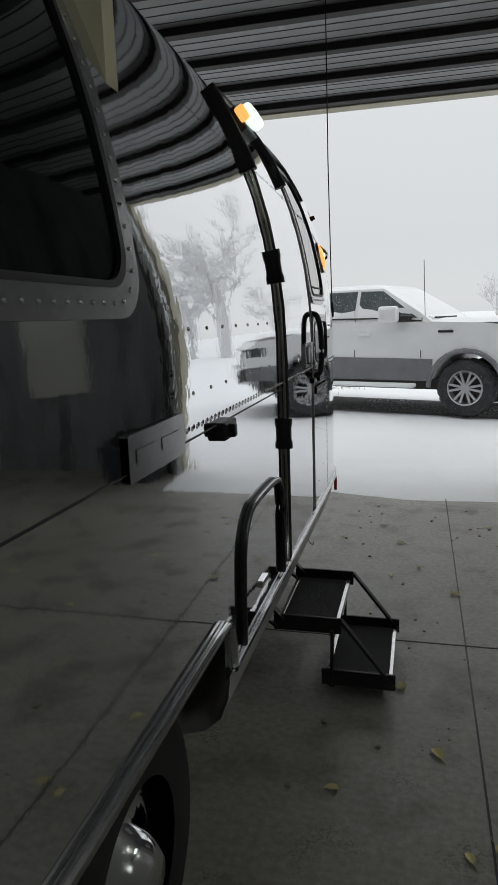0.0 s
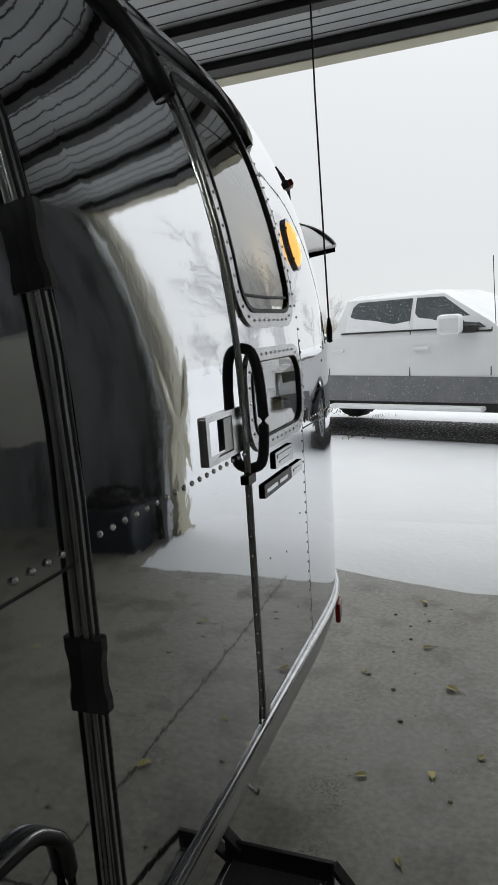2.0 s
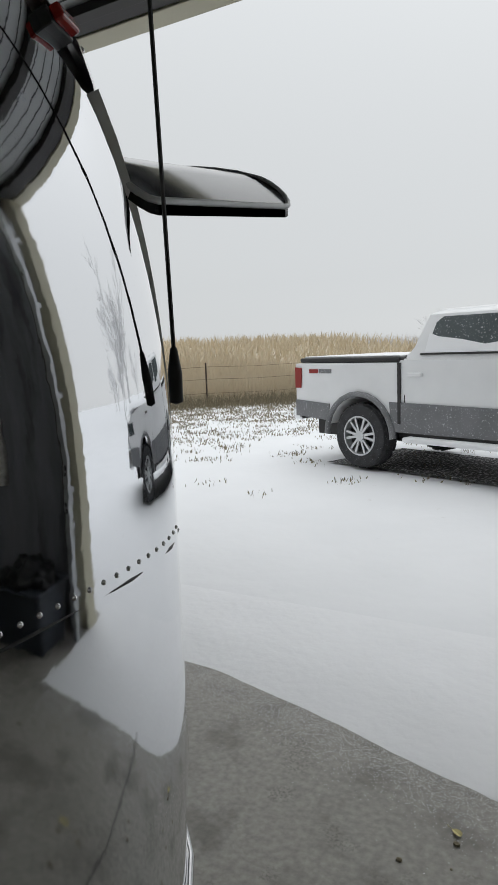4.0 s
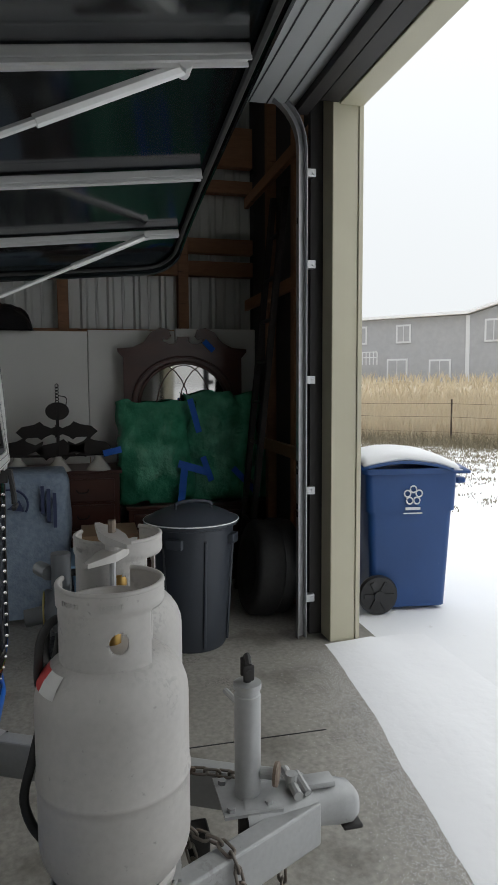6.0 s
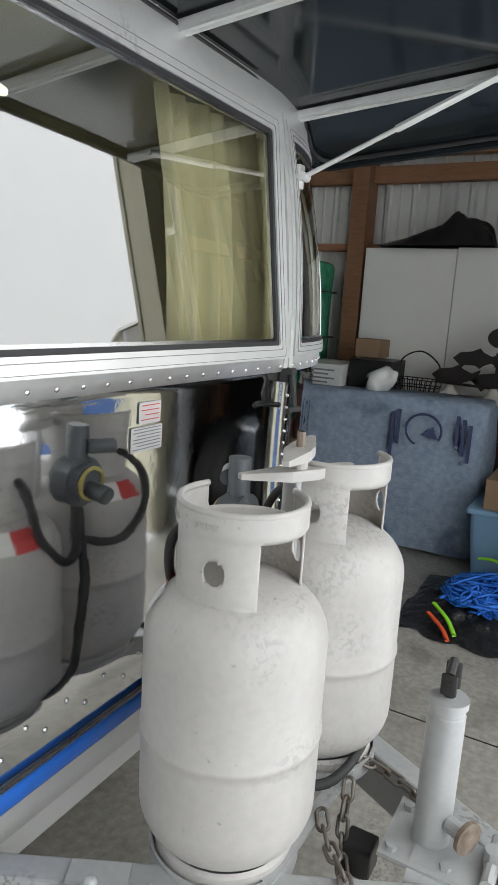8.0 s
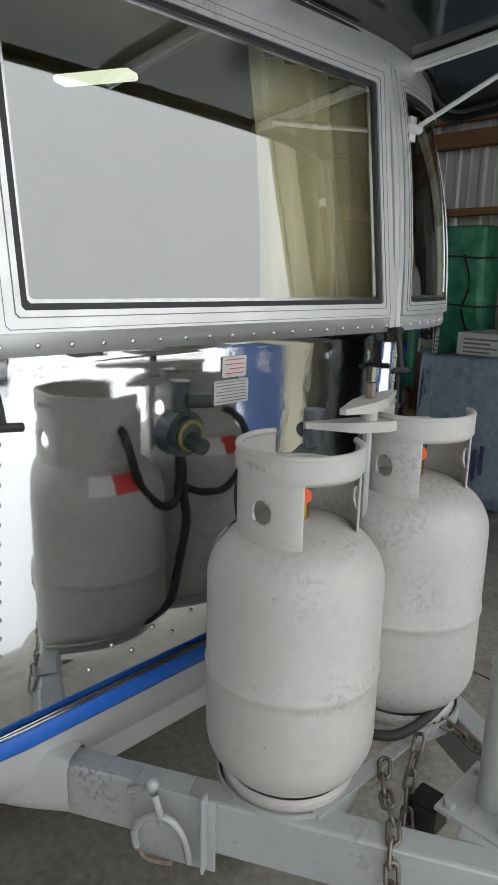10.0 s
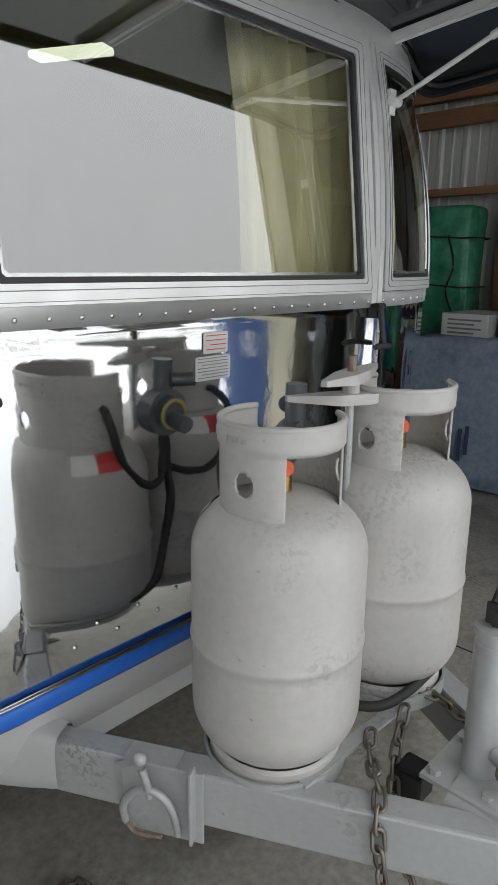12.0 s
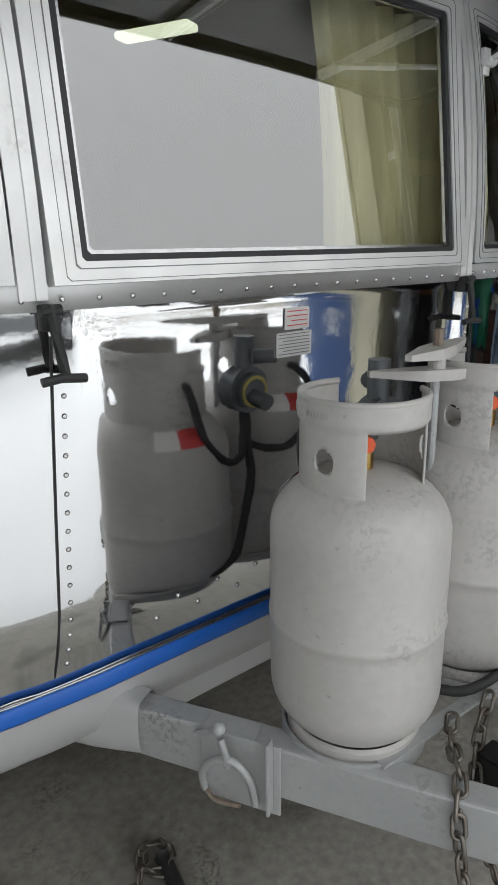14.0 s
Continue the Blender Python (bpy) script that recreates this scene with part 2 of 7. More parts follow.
M["chrome"] = mat("chrome", (0.75, 0.76, 0.77), 0.08, 1.0)
# glow of the added fill tubes under the roof
M["fill_tube_glow"] = glowing("fill_light_tube", (0.95, 1.0, 0.95), 24.0)
M["amber"] = glowing("amber_lens", (1.0, 0.46, 0.09), 0.95)
M["bulb"] = glowing("lit_bulb", (1.0, 0.72, 0.30), 14.0)
M["red_lens"] = mat("red_lens", (0.28, 0.018, 0.014), 0.2)
M["porch"] = glowing("porch_lens", (0.85, 1.0, 0.9), 0.9)
M["ceiling_lamp"] = glowing("tube_diffuser", (0.92, 1.0, 0.78), 0.55)
M["curtain"] = mat("olive_cream_curtain", (0.74, 0.70, 0.46), 0.9, 0, (0.63, 0.59, 0.38), 10, 0.6, 0.2, 120, stretch=(4, 4, 0.4))
M["lining"] = mat("cream_vinyl_lining", (0.80, 0.75, 0.54), 0.7, 0, (0.72, 0.675, 0.48), 3, 0.6)
M["textile"] = mat("patterned_upholstery", (0.10, 0.085, 0.025), 0.9, 0, (0.22, 0.18, 0.07), 22, 0.2, 0.2, 90)
M["brass"] = mat("brass_valve", (0.55, 0.36, 0.12), 0.35, 1.0)
M["regulator"] = mat("regulator_grey", (0.16, 0.175, 0.185), 0.45, 0.3, (0.12, 0.13, 0.14), 12, 0.6)
M["red_tag"] = mat("red_label", (0.55, 0.05, 0.05), 0.5)
M["white_tag"] = mat("white_label", (0.7, 0.7, 0.68), 0.5)
M["grey_ink"] = mat("grey_ink", (0.22, 0.22, 0.22), 0.7)
M["orange_cap"] = mat("orange_cap", (0.9, 0.13, 0.03), 0.4)
M["chain"] = mat("weathered_chain", (0.26, 0.25, 0.23), 0.45, 0.8, (0.17, 0.13, 0.10), 30, 0.6)
M["rust"] = mat("rusty_steel", (0.10, 0.055, 0.035), 0.7, 0.3, (0.32, 0.27, 0.22), 40, 0.6)
# grey lightened for haze; also colours the window panes and meter box
M["house"] = mat("hazed_house_siding", (0.36, 0.365, 0.385), 0.8, 0, (0.42, 0.425, 0.445), 3, 0.6)
M["house_trim"] = mat("white_house_trim", (0.66, 0.67, 0.69), 0.7)
M["fence"] = mat("rusty_fence_steel", (0.085, 0.06, 0.045), 0.7, 0.3, (0.05, 0.04, 0.035), 10, 0.6)
# haze over the far trees and pole is put into these pale colours
M["bark"] = mat("hazed_bark", (0.62, 0.615, 0.62), 0.9, 0, (0.68, 0.675, 0.68), 3, 0.6)
M["twig"] = mat("hazed_twigs", (0.68, 0.675, 0.68), 0.95, 0, (0.74, 0.74, 0.75), 1, 0.6)
M["leaf"] = mat("fallen_leaf", (0.62, 0.56, 0.27), 0.7, 0, (0.45, 0.38, 0.17), 12, 0.6, random_tint=0.3)
M["blind"] = mat("pleated_blind", (0.84, 0.83, 0.79), 0.8)
M["cord"] = mat("black_cord", (0.015, 0.015, 0.016), 0.6)


# ---- builders ----
def part(name, bm, material, parent=None, label="", smooth=False, solid=0.0):
    me = bpy.data.meshes.new(name)
    if smooth:
        for f in bm.faces:
            f.smooth = True
    bm.to_mesh(me)
    bm.free()
    for k in material if isinstance(material, (list, tuple)) else [material]:
        me.materials.append(k)
    if smooth == "sharp":
        me.set_sharp_from_angle(angle=radians(35))
    ob = new(name, me)
    if parent is not None:
        ob.parent = parent
    if label:
        ob["label"] = label
    if solid:
        md = ob.modifiers.new("thickness", "SOLIDIFY")
        md.thickness, md.offset = solid, 0
    return ob


def thing(name, label, category, at=(0, 0, 0), turn=0.0, group="", kind=""):
    ob = new(name)
    ob.empty_display_size = 0.1
    ob.location, ob.rotation_euler = at, (0, 0, radians(turn))
    return tagged(ob, label, category, group, kind)


def add_box(bm, x0, x1, y0, y1, z0, z1, bevel=0.0, m=None):
    q = Matrix.Translation(((x0 + x1) / 2, (y0 + y1) / 2, (z0 + z1) / 2)) @ Matrix.Diagonal((abs(x1 - x0), abs(y1 - y0), abs(z1 - z0), 1))
    r = bmesh.ops.create_cube(bm, size=1, matrix=(m @ q) if m else q)
    if bevel:
        vs = set(r["verts"])
        es = [e for e in bm.edges if e.verts[0] in vs and e.verts[1] in vs]
        bmesh.ops.bevel(bm, geom=es, offset=bevel, segments=2, affect="EDGES", profile=0.5)


def boxed(name, x0, x1, y0, y1, z0, z1, material, parent=None, bevel=0.0, label="", m=None):
    bm = bmesh.new()
    add_box(bm, x0, x1, y0, y1, z0, z1, bevel, m)
    return part(name, bm, material, parent, label)


def add_cyl(bm, p, q, r0, r1=None, seg=16, caps=True):
    p, q = Vector(p), Vector(q)
    d = q - p
    m = Matrix.Translation((p + q) / 2) @ d.to_track_quat("Z", "Y").to_matrix().to_4x4()
    bmesh.ops.create_cone(bm, cap_ends=caps, segments=seg, radius1=r0, radius2=r0 if r1 is None else r1, depth=d.length, matrix=m)


def add_tube(bm, pts, r, seg=8, closed=False, flat=1.0, up=(0, 0, 1)):
    """A tube along pts; flat squeezes its section across 'up'."""
    pts = [Vector(p) for p in pts]
    n = len(pts)
    rings = []
    for i, p in enumerate(pts):
        a = pts[(i - 1) % n] if closed or i else p
        b = pts[(i + 1) % n] if closed or i < n - 1 else p
        d = (b - a).normalized()
        s = d.cross(Vector(up))
        if s.length < 1e-4:
            s = d.cross(Vector((1, 0, 0)))
        s.normalize()
        u = s.cross(d)
        rings.append([bm.verts.new(p + s * (r * flat * math.cos(2 * math.pi * k / seg)) + u * (r * math.sin(2 * math.pi * k / seg))) for k in range(seg)])
    for i in range(n if closed else n - 1):
        A, B = rings[i], rings[(i + 1) % n]
        for k in range(seg):
            bm.faces.new((A[k], A[(k + 1) % seg], B[(k + 1) % seg], B[k]))
    if not closed:
        bm.faces.new(rings[0])
        bm.faces.new(rings[-1][::-1])


def add_lathe(bm, prof, seg=32, at=(0, 0, 0)):
    rings = []
    for r, z in prof:
        rings.append([bm.verts.new((at[0] + max(r, 1e-4) * math.cos(2 * math.pi * k / seg), at[1] + max(r, 1e-4) * math.sin(2 * math.pi * k / seg), at[2] + z)) for k in range(seg)])
    for A, B in zip(rings, rings[1:]):
        for k in range(seg):
            bm.faces.new((A[k], A[(k + 1) % seg], B[(k + 1) % seg], B[k]))


def add_prism(bm, pts, t0, t1, axis="y"):
    """A polygon given in two axes, drawn out along the third."""
    def at(a, b, t):
        return {"y": (a, t, b), "x": (t, a, b), "z": (a, b, t)}[axis]
    A = [bm.verts.new(at(a, b, t0)) for a, b in pts]
    B = [bm.verts.new(at(a, b, t1)) for a, b in pts]
    n = len(pts)
    fs = [bm.faces.new(A), bm.faces.new(B[::-1])]
    for k in range(n):
        fs.append(bm.faces.new((A[k], B[k], B[(k + 1) % n], A[(k + 1) % n])))
    bmesh.ops.recalc_face_normals(bm, faces=fs)


def spline(pts, n=8):
    """Smooth points through a few."""
    pts = [Vector(p) for p in pts]
    out = []
    for i in range(len(pts) - 1):
        p0, p1, p2, p3 = pts[max(i - 1, 0)], pts[i], pts[i + 1], pts[min(i + 2, len(pts) - 1)]
        for k in range(n):
            t = k / n
            out.append(0.5 * ((2 * p1) + (p2 - p0) * t + (2 * p0 - 5 * p1 + 4 * p2 - p3) * t * t + (3 * p1 - p0 - 3 * p2 + p3) * t ** 3))
    return out + [pts[-1]]


def rounded(u0, u1, v0, v1, r, n=6):
    """Points round a rectangle with round corners."""
    out = []
    for cu, cv, a0 in ((u1 - r, v1 - r, 0), (u0 + r, v1 - r, 90), (u0 + r, v0 + r, 180), (u1 - r, v0 + r, 270)):
        for k in range(n + 1):
            a = radians(a0 + 90 * k / n)
            out.append((cu + r * math.cos(a), cv + r * math.sin(a)))
    return out


def densify(loop, step=0.06):
    out = []
    for (a, b), (c, d) in zip(loop, loop[1:] + loop[:1]):
        k = max(1, int(math.hypot(c - a, d - b) / step))
        out += [(a + (c - a) * i / k, b + (d - b) * i / k) for i in range(k)]
    return out


# ---- the garage ----
def garage():
    boxed("floor", -4.7, 5.2, -9.2, 2.02, -0.25, 0, M["concrete"]).update_tag()
    fl = bpy.data.objects["floor"]
    tagged(fl, "grey stained concrete garage floor with saw-cut joints", "floor", kind="structure")
    bm = bmesh.new()
    add_box(bm, 1.925, 1.932, -9, 1.2, 0.0, 0.003)
    add_box(bm, -4.4, 5, -1.487, -1.480, 0.0, 0.003)
    add_box(bm, -1.303, -1.298, -9, 1.30, 0.0, 0.003)
    part("joint", bm, M["seam"], fl, "dark saw-cut joint")
    wl_ = boxed("wall_left", -4.62, -4.55, -9.2, 2.1, 0, 4.8, M["wall_dark"])
    tagged(wl_, "pole barn wall of corrugated metal siding and lumber", "wall", kind="structure")
    # ribbed metal siding on the inside of the left wall
    bm = bmesh.new()
    prev = None
    y = -6.0
    while y < 1.76:
        for dy, dx in ((0, 0), (0.02, 0.018), (0.05, 0.018), (0.07, 0), (0.13, 0), (0.138, 0.006), (0.15, 0.006), (0.158, 0)):
            row = (bm.verts.new((-4.535 + dx, y + dy, 0.0)), bm.verts.new((-4.535 + dx, y + dy, 4.8)))
            if prev:
                bm.faces.new((prev[0], row[0], row[1], prev[1]))
            prev = row
        y += 0.23
    part("siding", bm, M["siding"], wl_, "light grey ribbed metal siding")
    for y in (-5.2, -3.9, -2.55, -1.32, 0.07, 1.10):
        boxed("post", -4.50, -4.36 if y != -1.32 else -4.28, y - 0.045, y + 0.045 if y != -1.32 else y + 0.10, 0, 4.7, M["wood"], wl_, 0.004, m=None)
    for z0, z1 in ((2.06, 2.12), (2.60, 2.73), (2.80, 2.93), (3.33, 3.44), (3.56, 3.90), (0.9, 1.0)):
        boxed("girt", -4.49, -4.40, -6, 1.74, z0, z1, M["wood"], wl_, 0.004)
    for y in (-3.0, 0.6):
        boxed("girt", -4.40, -4.34, y - 0.1, y + 1.0, 3.93, 4.16, M["wood"], wl_, 0.004)
    wf = boxed("wall_front_left", -4.55, -2.47, 1.78, 1.88, 0, 4.8, M["wall_dark"])
    tagged(wf, "dark lined front wall beside the door opening", "wall", kind="structure")
    for x in (-3.1, -3.8, -2.62):
        boxed("stud", x - 0.04, x + 0.04, 1.70, 1.775, 0, 4.7, M["wood"], wf, 0.004)
    for z in (1.1, 2.3, 3.2):
        boxed("girt", -4.4, -2.5, 1.66, 1.70, z, z + 0.09, M["wood"], wf, 0.004)
    wr = boxed("wall_front_right", 3.12, 5.2, 1.78, 1.88, 0, 4.8, M["wall_plain"])
    tagged(wr, "dark lined front wall beside the door opening", "wall", kind="structure")
    wri = boxed("wall_right", 5.2, 5.3, -9.2, 2.0, 0, 4.8, M["siding"])
    tagged(wri, "dark plain side wall of the garage", "wall", kind="structure")
    wb = boxed("wall_rear", -4.62, 5.3, -9.3, -9.2, 0, 4.8, M["siding"])
    tagged(wb, "dark plain rear wall of the garage", "wall", kind="structure")
    ce = boxed("ceiling", -4.62, 5.3, -9.3, 2.1, 4.8, 4.9, M["siding"])
    tagged(ce, "grey metal roof lining over the garage", "ceiling", kind="structure")
    hd = boxed("wall_header", -2.47, 3.12, 1.78, 1.88, 3.56, 4.8, M["wall_dark"])
    tagged(hd, "dark header wall over the door opening", "wall", kind="structure")
    # beige trim that wraps the opening: two legs and a head
    tr = thing("trim", "beige painted metal trim round the door opening", "door trim", kind="structure")
    boxed("jamb", -2.47, -2.30, 1.70, 1.865, 0, 3.56, M["beige"], tr, 0.006)
    boxed("jamb_lip", -2.315, -2.29, 1.865, 1.895, 0, 3.30, M["beige"], tr, 0.004)
    boxed("jamb", 3.0, 3.12, 1.70, 1.89, 0, 3.56, M["beige"], tr, 0.006)
    boxed("head", -2.30, 3.0, 1.74, 1.89, 3.285, 3.56, M["beige"], tr, 0.006)
    boxed("weather_strip", -2.52, -2.472, 1.62, 1.78, 0, 3.44, M["rail_dark"], tr, 0.003)
    boxed("weather_strip", 3.122, 3.17, 1.62, 1.78, 0, 3.44, M["rail_dark"], tr, 0.003)
    boxed("weather_strip", -2.3, 3.0, 1.62, 1.735, 3.295, 3.56, M["rail_dark"], tr, 0.003)
    # two added, unseen tube fittings that brighten the floor and right-hand walls
    for y in (-1.4, -5.4):
        t = thing("fill_light_tube", "added unseen tube fitting that brightens the garage", "ceiling light", group="ceiling tube lights")
        boxed("housing", 4.3, 4.5, y - 0.65, y + 0.65, 4.70, 4.80, M["house_trim"], t, 0.01)
        boxed("tube", 4.34, 4.46, y - 0.6, y + 0.6, 4.66, 4.70, M["fill_tube_glow"], t, 0.01)
    # the blind on the front wall and pale goods beside it, seen mirrored in the trailer
    bl = thing("window_blind", "pale pleated blind over a small wall window", "blind")
    bm = bmesh.new()
    for k in range(52):
        z = 0.96 + k * 0.024
        add_box(bm, 4.05, 4.75, 1.745 - 0.012 * (k % 2), 1.775, z, z + 0.020)
    part("slats", bm, M["blind"], bl)
    boxed("head_rail", 4.03, 4.77, 1.735, 1.777, 2.215, 2.245, M["house_trim"], bl, 0.004)


def front_wall_goods():
    """A dark tub with a crumpled sack on it, beside the opening; the trailer's skin mirrors it."""
    t = thing("storage_tub", "dark blue-grey plastic tub by the front wall", "tub", (3.42, 1.38, 0))
    bm = bmesh.new()
    lo = [bm.verts.new((x, y, 0.0)) for x, y in rounded(-0.24, 0.24, -0.17, 0.17, 0.04, 3)]
    hi = [bm.verts.new((x, y, 0.36)) for x, y in rounded(-0.28, 0.28, -0.21, 0.21, 0.04, 3)]
    for k in range(len(lo)):
        bm.faces.new((lo[k], lo[(k + 1) % len(lo)], hi[(k + 1) % len(lo)], hi[k]))
    bm.faces.new(lo[::-1])
    bm.faces.new(hi)
    part("body", bm, M["can"], t, smooth="sharp")
    bm = bmesh.new()
    add_tube(bm, [(x, y, 0.355) for x, y in rounded(-0.29, 0.29, -0.22, 0.22, 0.045, 4)], 0.014, 8, closed=True)
    part("rim", bm, M["can"], t, smooth=True)
    bm = bmesh.new()
    bmesh.ops.create_icosphere(bm, subdivisions=4, radius=1.0)
    for v in bm.verts:
        q = noise.noise(v.co * 2.3) * 0.25 + noise.noise(v.co * 6.0) * 0.12
        v.co = Vector((3.42 + 0.27 * v.co.x * (1 + q), 1.38 + 0.19 * v.co.y * (1 + q), 0.362 + max(0.0, v.co.z) * 0.13 * (1 + 2 * q)))
    tagged(part("sack", bm, M["bag"], None, smooth=True), "crumpled black plastic sack on the tub", "sack")


def sectional_door():
    """The open overhead door, lying flat under the roof on its tracks."""
    d = thing("overhead_door", "open grey sectional overhead door under the roof", "garage door")
    y = 1.55
    z = 3.31
    for k in range(7):
        y1 = y - 0.56
        boxed("panel", -2.45, 3.1, y1 + 0.012, y, z, z + 0.045, M["door_panel"], d, 0.006)
        bm = bmesh.new()
        for g in (0.11, 0.22, 0.33, 0.44):
            add_box(bm, -2.44, 3.09, y - g - 0.004, y - g + 0.004, z - 0.003, z + 0.002)
        part("groove", bm, M["seam"], d)
        boxed("strut", -2.44, 3.09, y - 0.045, y + 0.035, z - 0.05, z - 0.002, M["rail_dark"], d, 0.004)
        for x in (-2.1, -1.12, -0.14, 0.84, 1.82, 2.8):
            bm = bmesh.new()
            add_box(bm, x - 0.045, x + 0.045, y1 + 0.06, y1 + 0.11, z - 0.018, z - 0.002, 0.004)
            add_box(bm, x - 0.02, x + 0.02, y1 + 0.03, y1 + 0.14, z - 0.026, z - 0.010, 0.003)
            add_cyl(bm, (x - 0.05, y1 + 0.085, z - 0.022), (x + 0.05, y1 + 0.085, z - 0.022), 0.008, seg=8)
            part("hinge", bm, M["galv"], d)
        y = y1
    # tracks with brackets
    for x in (-2.385, 3.03):
        t = thing("door_track", "galvanised vertical door track with bolted brackets", "door track", group="door tracks")
        pts = [(x, 1.535, 0.02), (x, 1.535, 1.0), (x, 1.535, 2.0), (x, 1.535, 3.04)] + [(x, 1.535 - 0.34 * (1 - math.cos(a)), 3.04 + 0.34 * math.sin(a)) for a in [radians(k * 10) for k in range(1, 10)]] + [(x, -2.0, 3.38), (x, -4.5, 3.38)]
        bm = bmesh.new()
        prev = None
        for i, p in enumerate(pts):
            a, b = Vector(pts[max(i - 1, 0)]), Vector(pts[min(i + 1, len(pts) - 1)])
            tan = (b - a).normalized()
            nrm = Vector((1, 0, 0)).cross(tan)
            row = [bm.verts.new(Vector(p) + nrm * u + Vector((v, 0, 0))) for u, v in ((-0.025, 0.028), (-0.025, -0.028), (0.025, -0.028), (0.025, 0.028))]
            if prev:
                for k in range(3):
                    bm.faces.new((prev[k], prev[k + 1], row[k + 1], row[k]))
            prev = row
        part("rail", bm, M["galv"], t, solid=0.004)
        for z in (0.28, 0.97, 1.66, 2.36, 2.9):
            bm = bmesh.new()
            add_box(bm, x - 0.02, x + 0.03, 1.56, 1.615, z - 0.024, z + 0.024, 0.003)
            add_cyl(bm, (x + 0.028, 1.60, z), (x + 0.036, 1.60, z), 0.011, seg=8)
            part("bracket", bm, M["galv"], t)
        for z in (0.82, 0.87, 1.09, 1.14, 2.62):
            bm = bmesh.new()
            add_box(bm, x - 0.012, x + 0.012, 1.5055, 1.5095, z - 0.018, z + 0.018)
            part("slot", bm, M["seam"], t)
    # the pull cord with its grip
    c = thing("pull_cord", "thin black pull cord hanging from the door", "cord")
    bm = bmesh.new()
    add_tube(bm, [(1.16, -0.33, 3.31), (1.165, -0.33, 2.4), (1.18, -0.33, 1.6)], 0.0035, 6)
    part("cord", bm, M["cord"], c)
    bm = bmesh.new()
    add_lathe(bm, [(0.0, 0.0), (0.011, 0.004), (0.012, 0.05), (0.006, 0.09), (0.0, 0.1)], 12, (1.18, -0.33, 1.505))
    part("grip", bm, M["cord"], c, smooth=True)


# ---- the trailer ----
HALF, CAP, ZTOP, ZC, NP, PP = 1.22, 0.85, 2.78, 1.32, 3.6, 2.3
TUCK, FLAT, DISH = 0.040, 0.45, 0.018


def cap_at(z):
    """Depth of the nose; the panel under the belt tucks in towards the bottom."""
    hollow = 0.0059 - 0.035 * (max(0.80, z) - 0.95) ** 2 if z < 1.36 else 0.0
    return CAP - hollow - TUCK * min(1.0, max(0.0, (0.87 - z) / 0.17)) ** 1.6


def dish(u, z):
    """The flat panel between the seams sags inwards a little under the belt."""
    s = (u - 0.05) / (FLAT - 0.05) if u > 0.05 else min(0.0, (u + 0.36) / (FLAT - 0.36))
    return DISH * max(0.0, 1 - s * s) * min(1.0, max(0.0, (1.405 - z) / 0.025)) * min(1.0, max(0.0, (z - 0.72) / 0.14))


def shrink(z):
    u = min(1.0, max(0.0, (z - ZC) / (ZTOP - ZC)))
    return max(1e-4, 1 - u ** PP) ** (1 / PP)


def side_x(y, z):
    k = shrink(z)
    v = min(1.0, max(0.0, (y + CAP) / (cap_at(z) * k)))
    return HALF * k * max(1e-6, 1 - v ** NP) ** (1 / NP)


def front_y(x, z):
    k = shrink(z)
    u = min(1.0, abs(x) / (HALF * k))
    return -CAP + cap_at(z) * k * max(1e-6, 1 - max(FLAT, u) ** NP) ** (1 / NP) - dish(math.copysign(u, x), z)


def z_low(y):
    return 0.575 + 0.125 * max(0.0, (y + CAP) / CAP) ** 3


def on_side(y, z, lift=0.0, sign=1):
    p = Vector((side_x(y, z), y, z))
    e = 0.01
    n = (Vector((side_x(y + e, z), y + e, z)) - p).cross(Vector((side_x(y, z + e), y, z + e)) - p).normalized()
    p = p + n * lift
    return (Vector((sign * p.x, p.y, p.z)), Vector((sign * n.x, n.y, n.z)))


def on_front(x, z, lift=0.0, sign=1):
    p = Vector((x, front_y(x, z), z))
    e = 0.01
    n = (Vector((x, front_y(x, z + e), z + e)) - p).cross(Vector((x + e, front_y(x + e, z), z)) - p).normalized()
    return (p + n * lift, n)


def skin_ring(bm, where, outer, inner, lift0, lift1, sign=1):
    """A frame on the skin between two loops of equal length."""
    loops = [[bm.verts.new(where(u, v, l, sign)[0]) for u, v in lp] for lp, l in ((outer, lift0), (outer, lift1), (inner, lift1), (inner, lift0))]
    n = len(outer)
    for A, B in zip(loops, loops[1:]):
        for k in range(n):
            bm.faces.new((A[k], A[(k + 1) % n], B[(k + 1) % n], B[k]))


def skin_fill(bm, where, loop, lift, sign=1, rings=5):
    cu = sum(p[0] for p in loop) / len(loop)
    cv = sum(p[1] for p in loop) / len(loop)
    prev = None
    n = len(loop)
    for r in range(rings + 1):
        f = 1 - r / rings
        if f == 0:
            c = bm.verts.new(where(cu, cv, lift, sign)[0])
            for k in range(n):
                bm.faces.new((prev[k], prev[(k + 1) % n], c))
            break
        row = [bm.verts.new(where(cu + (u - cu) * f, cv + (v - cv) * f, lift, sign)[0]) for u, v in loop]
        if prev:
            for k in range(n):
                bm.faces.new((prev[k], prev[(k + 1) % n], row[(k + 1) % n], row[k]))
        prev = row


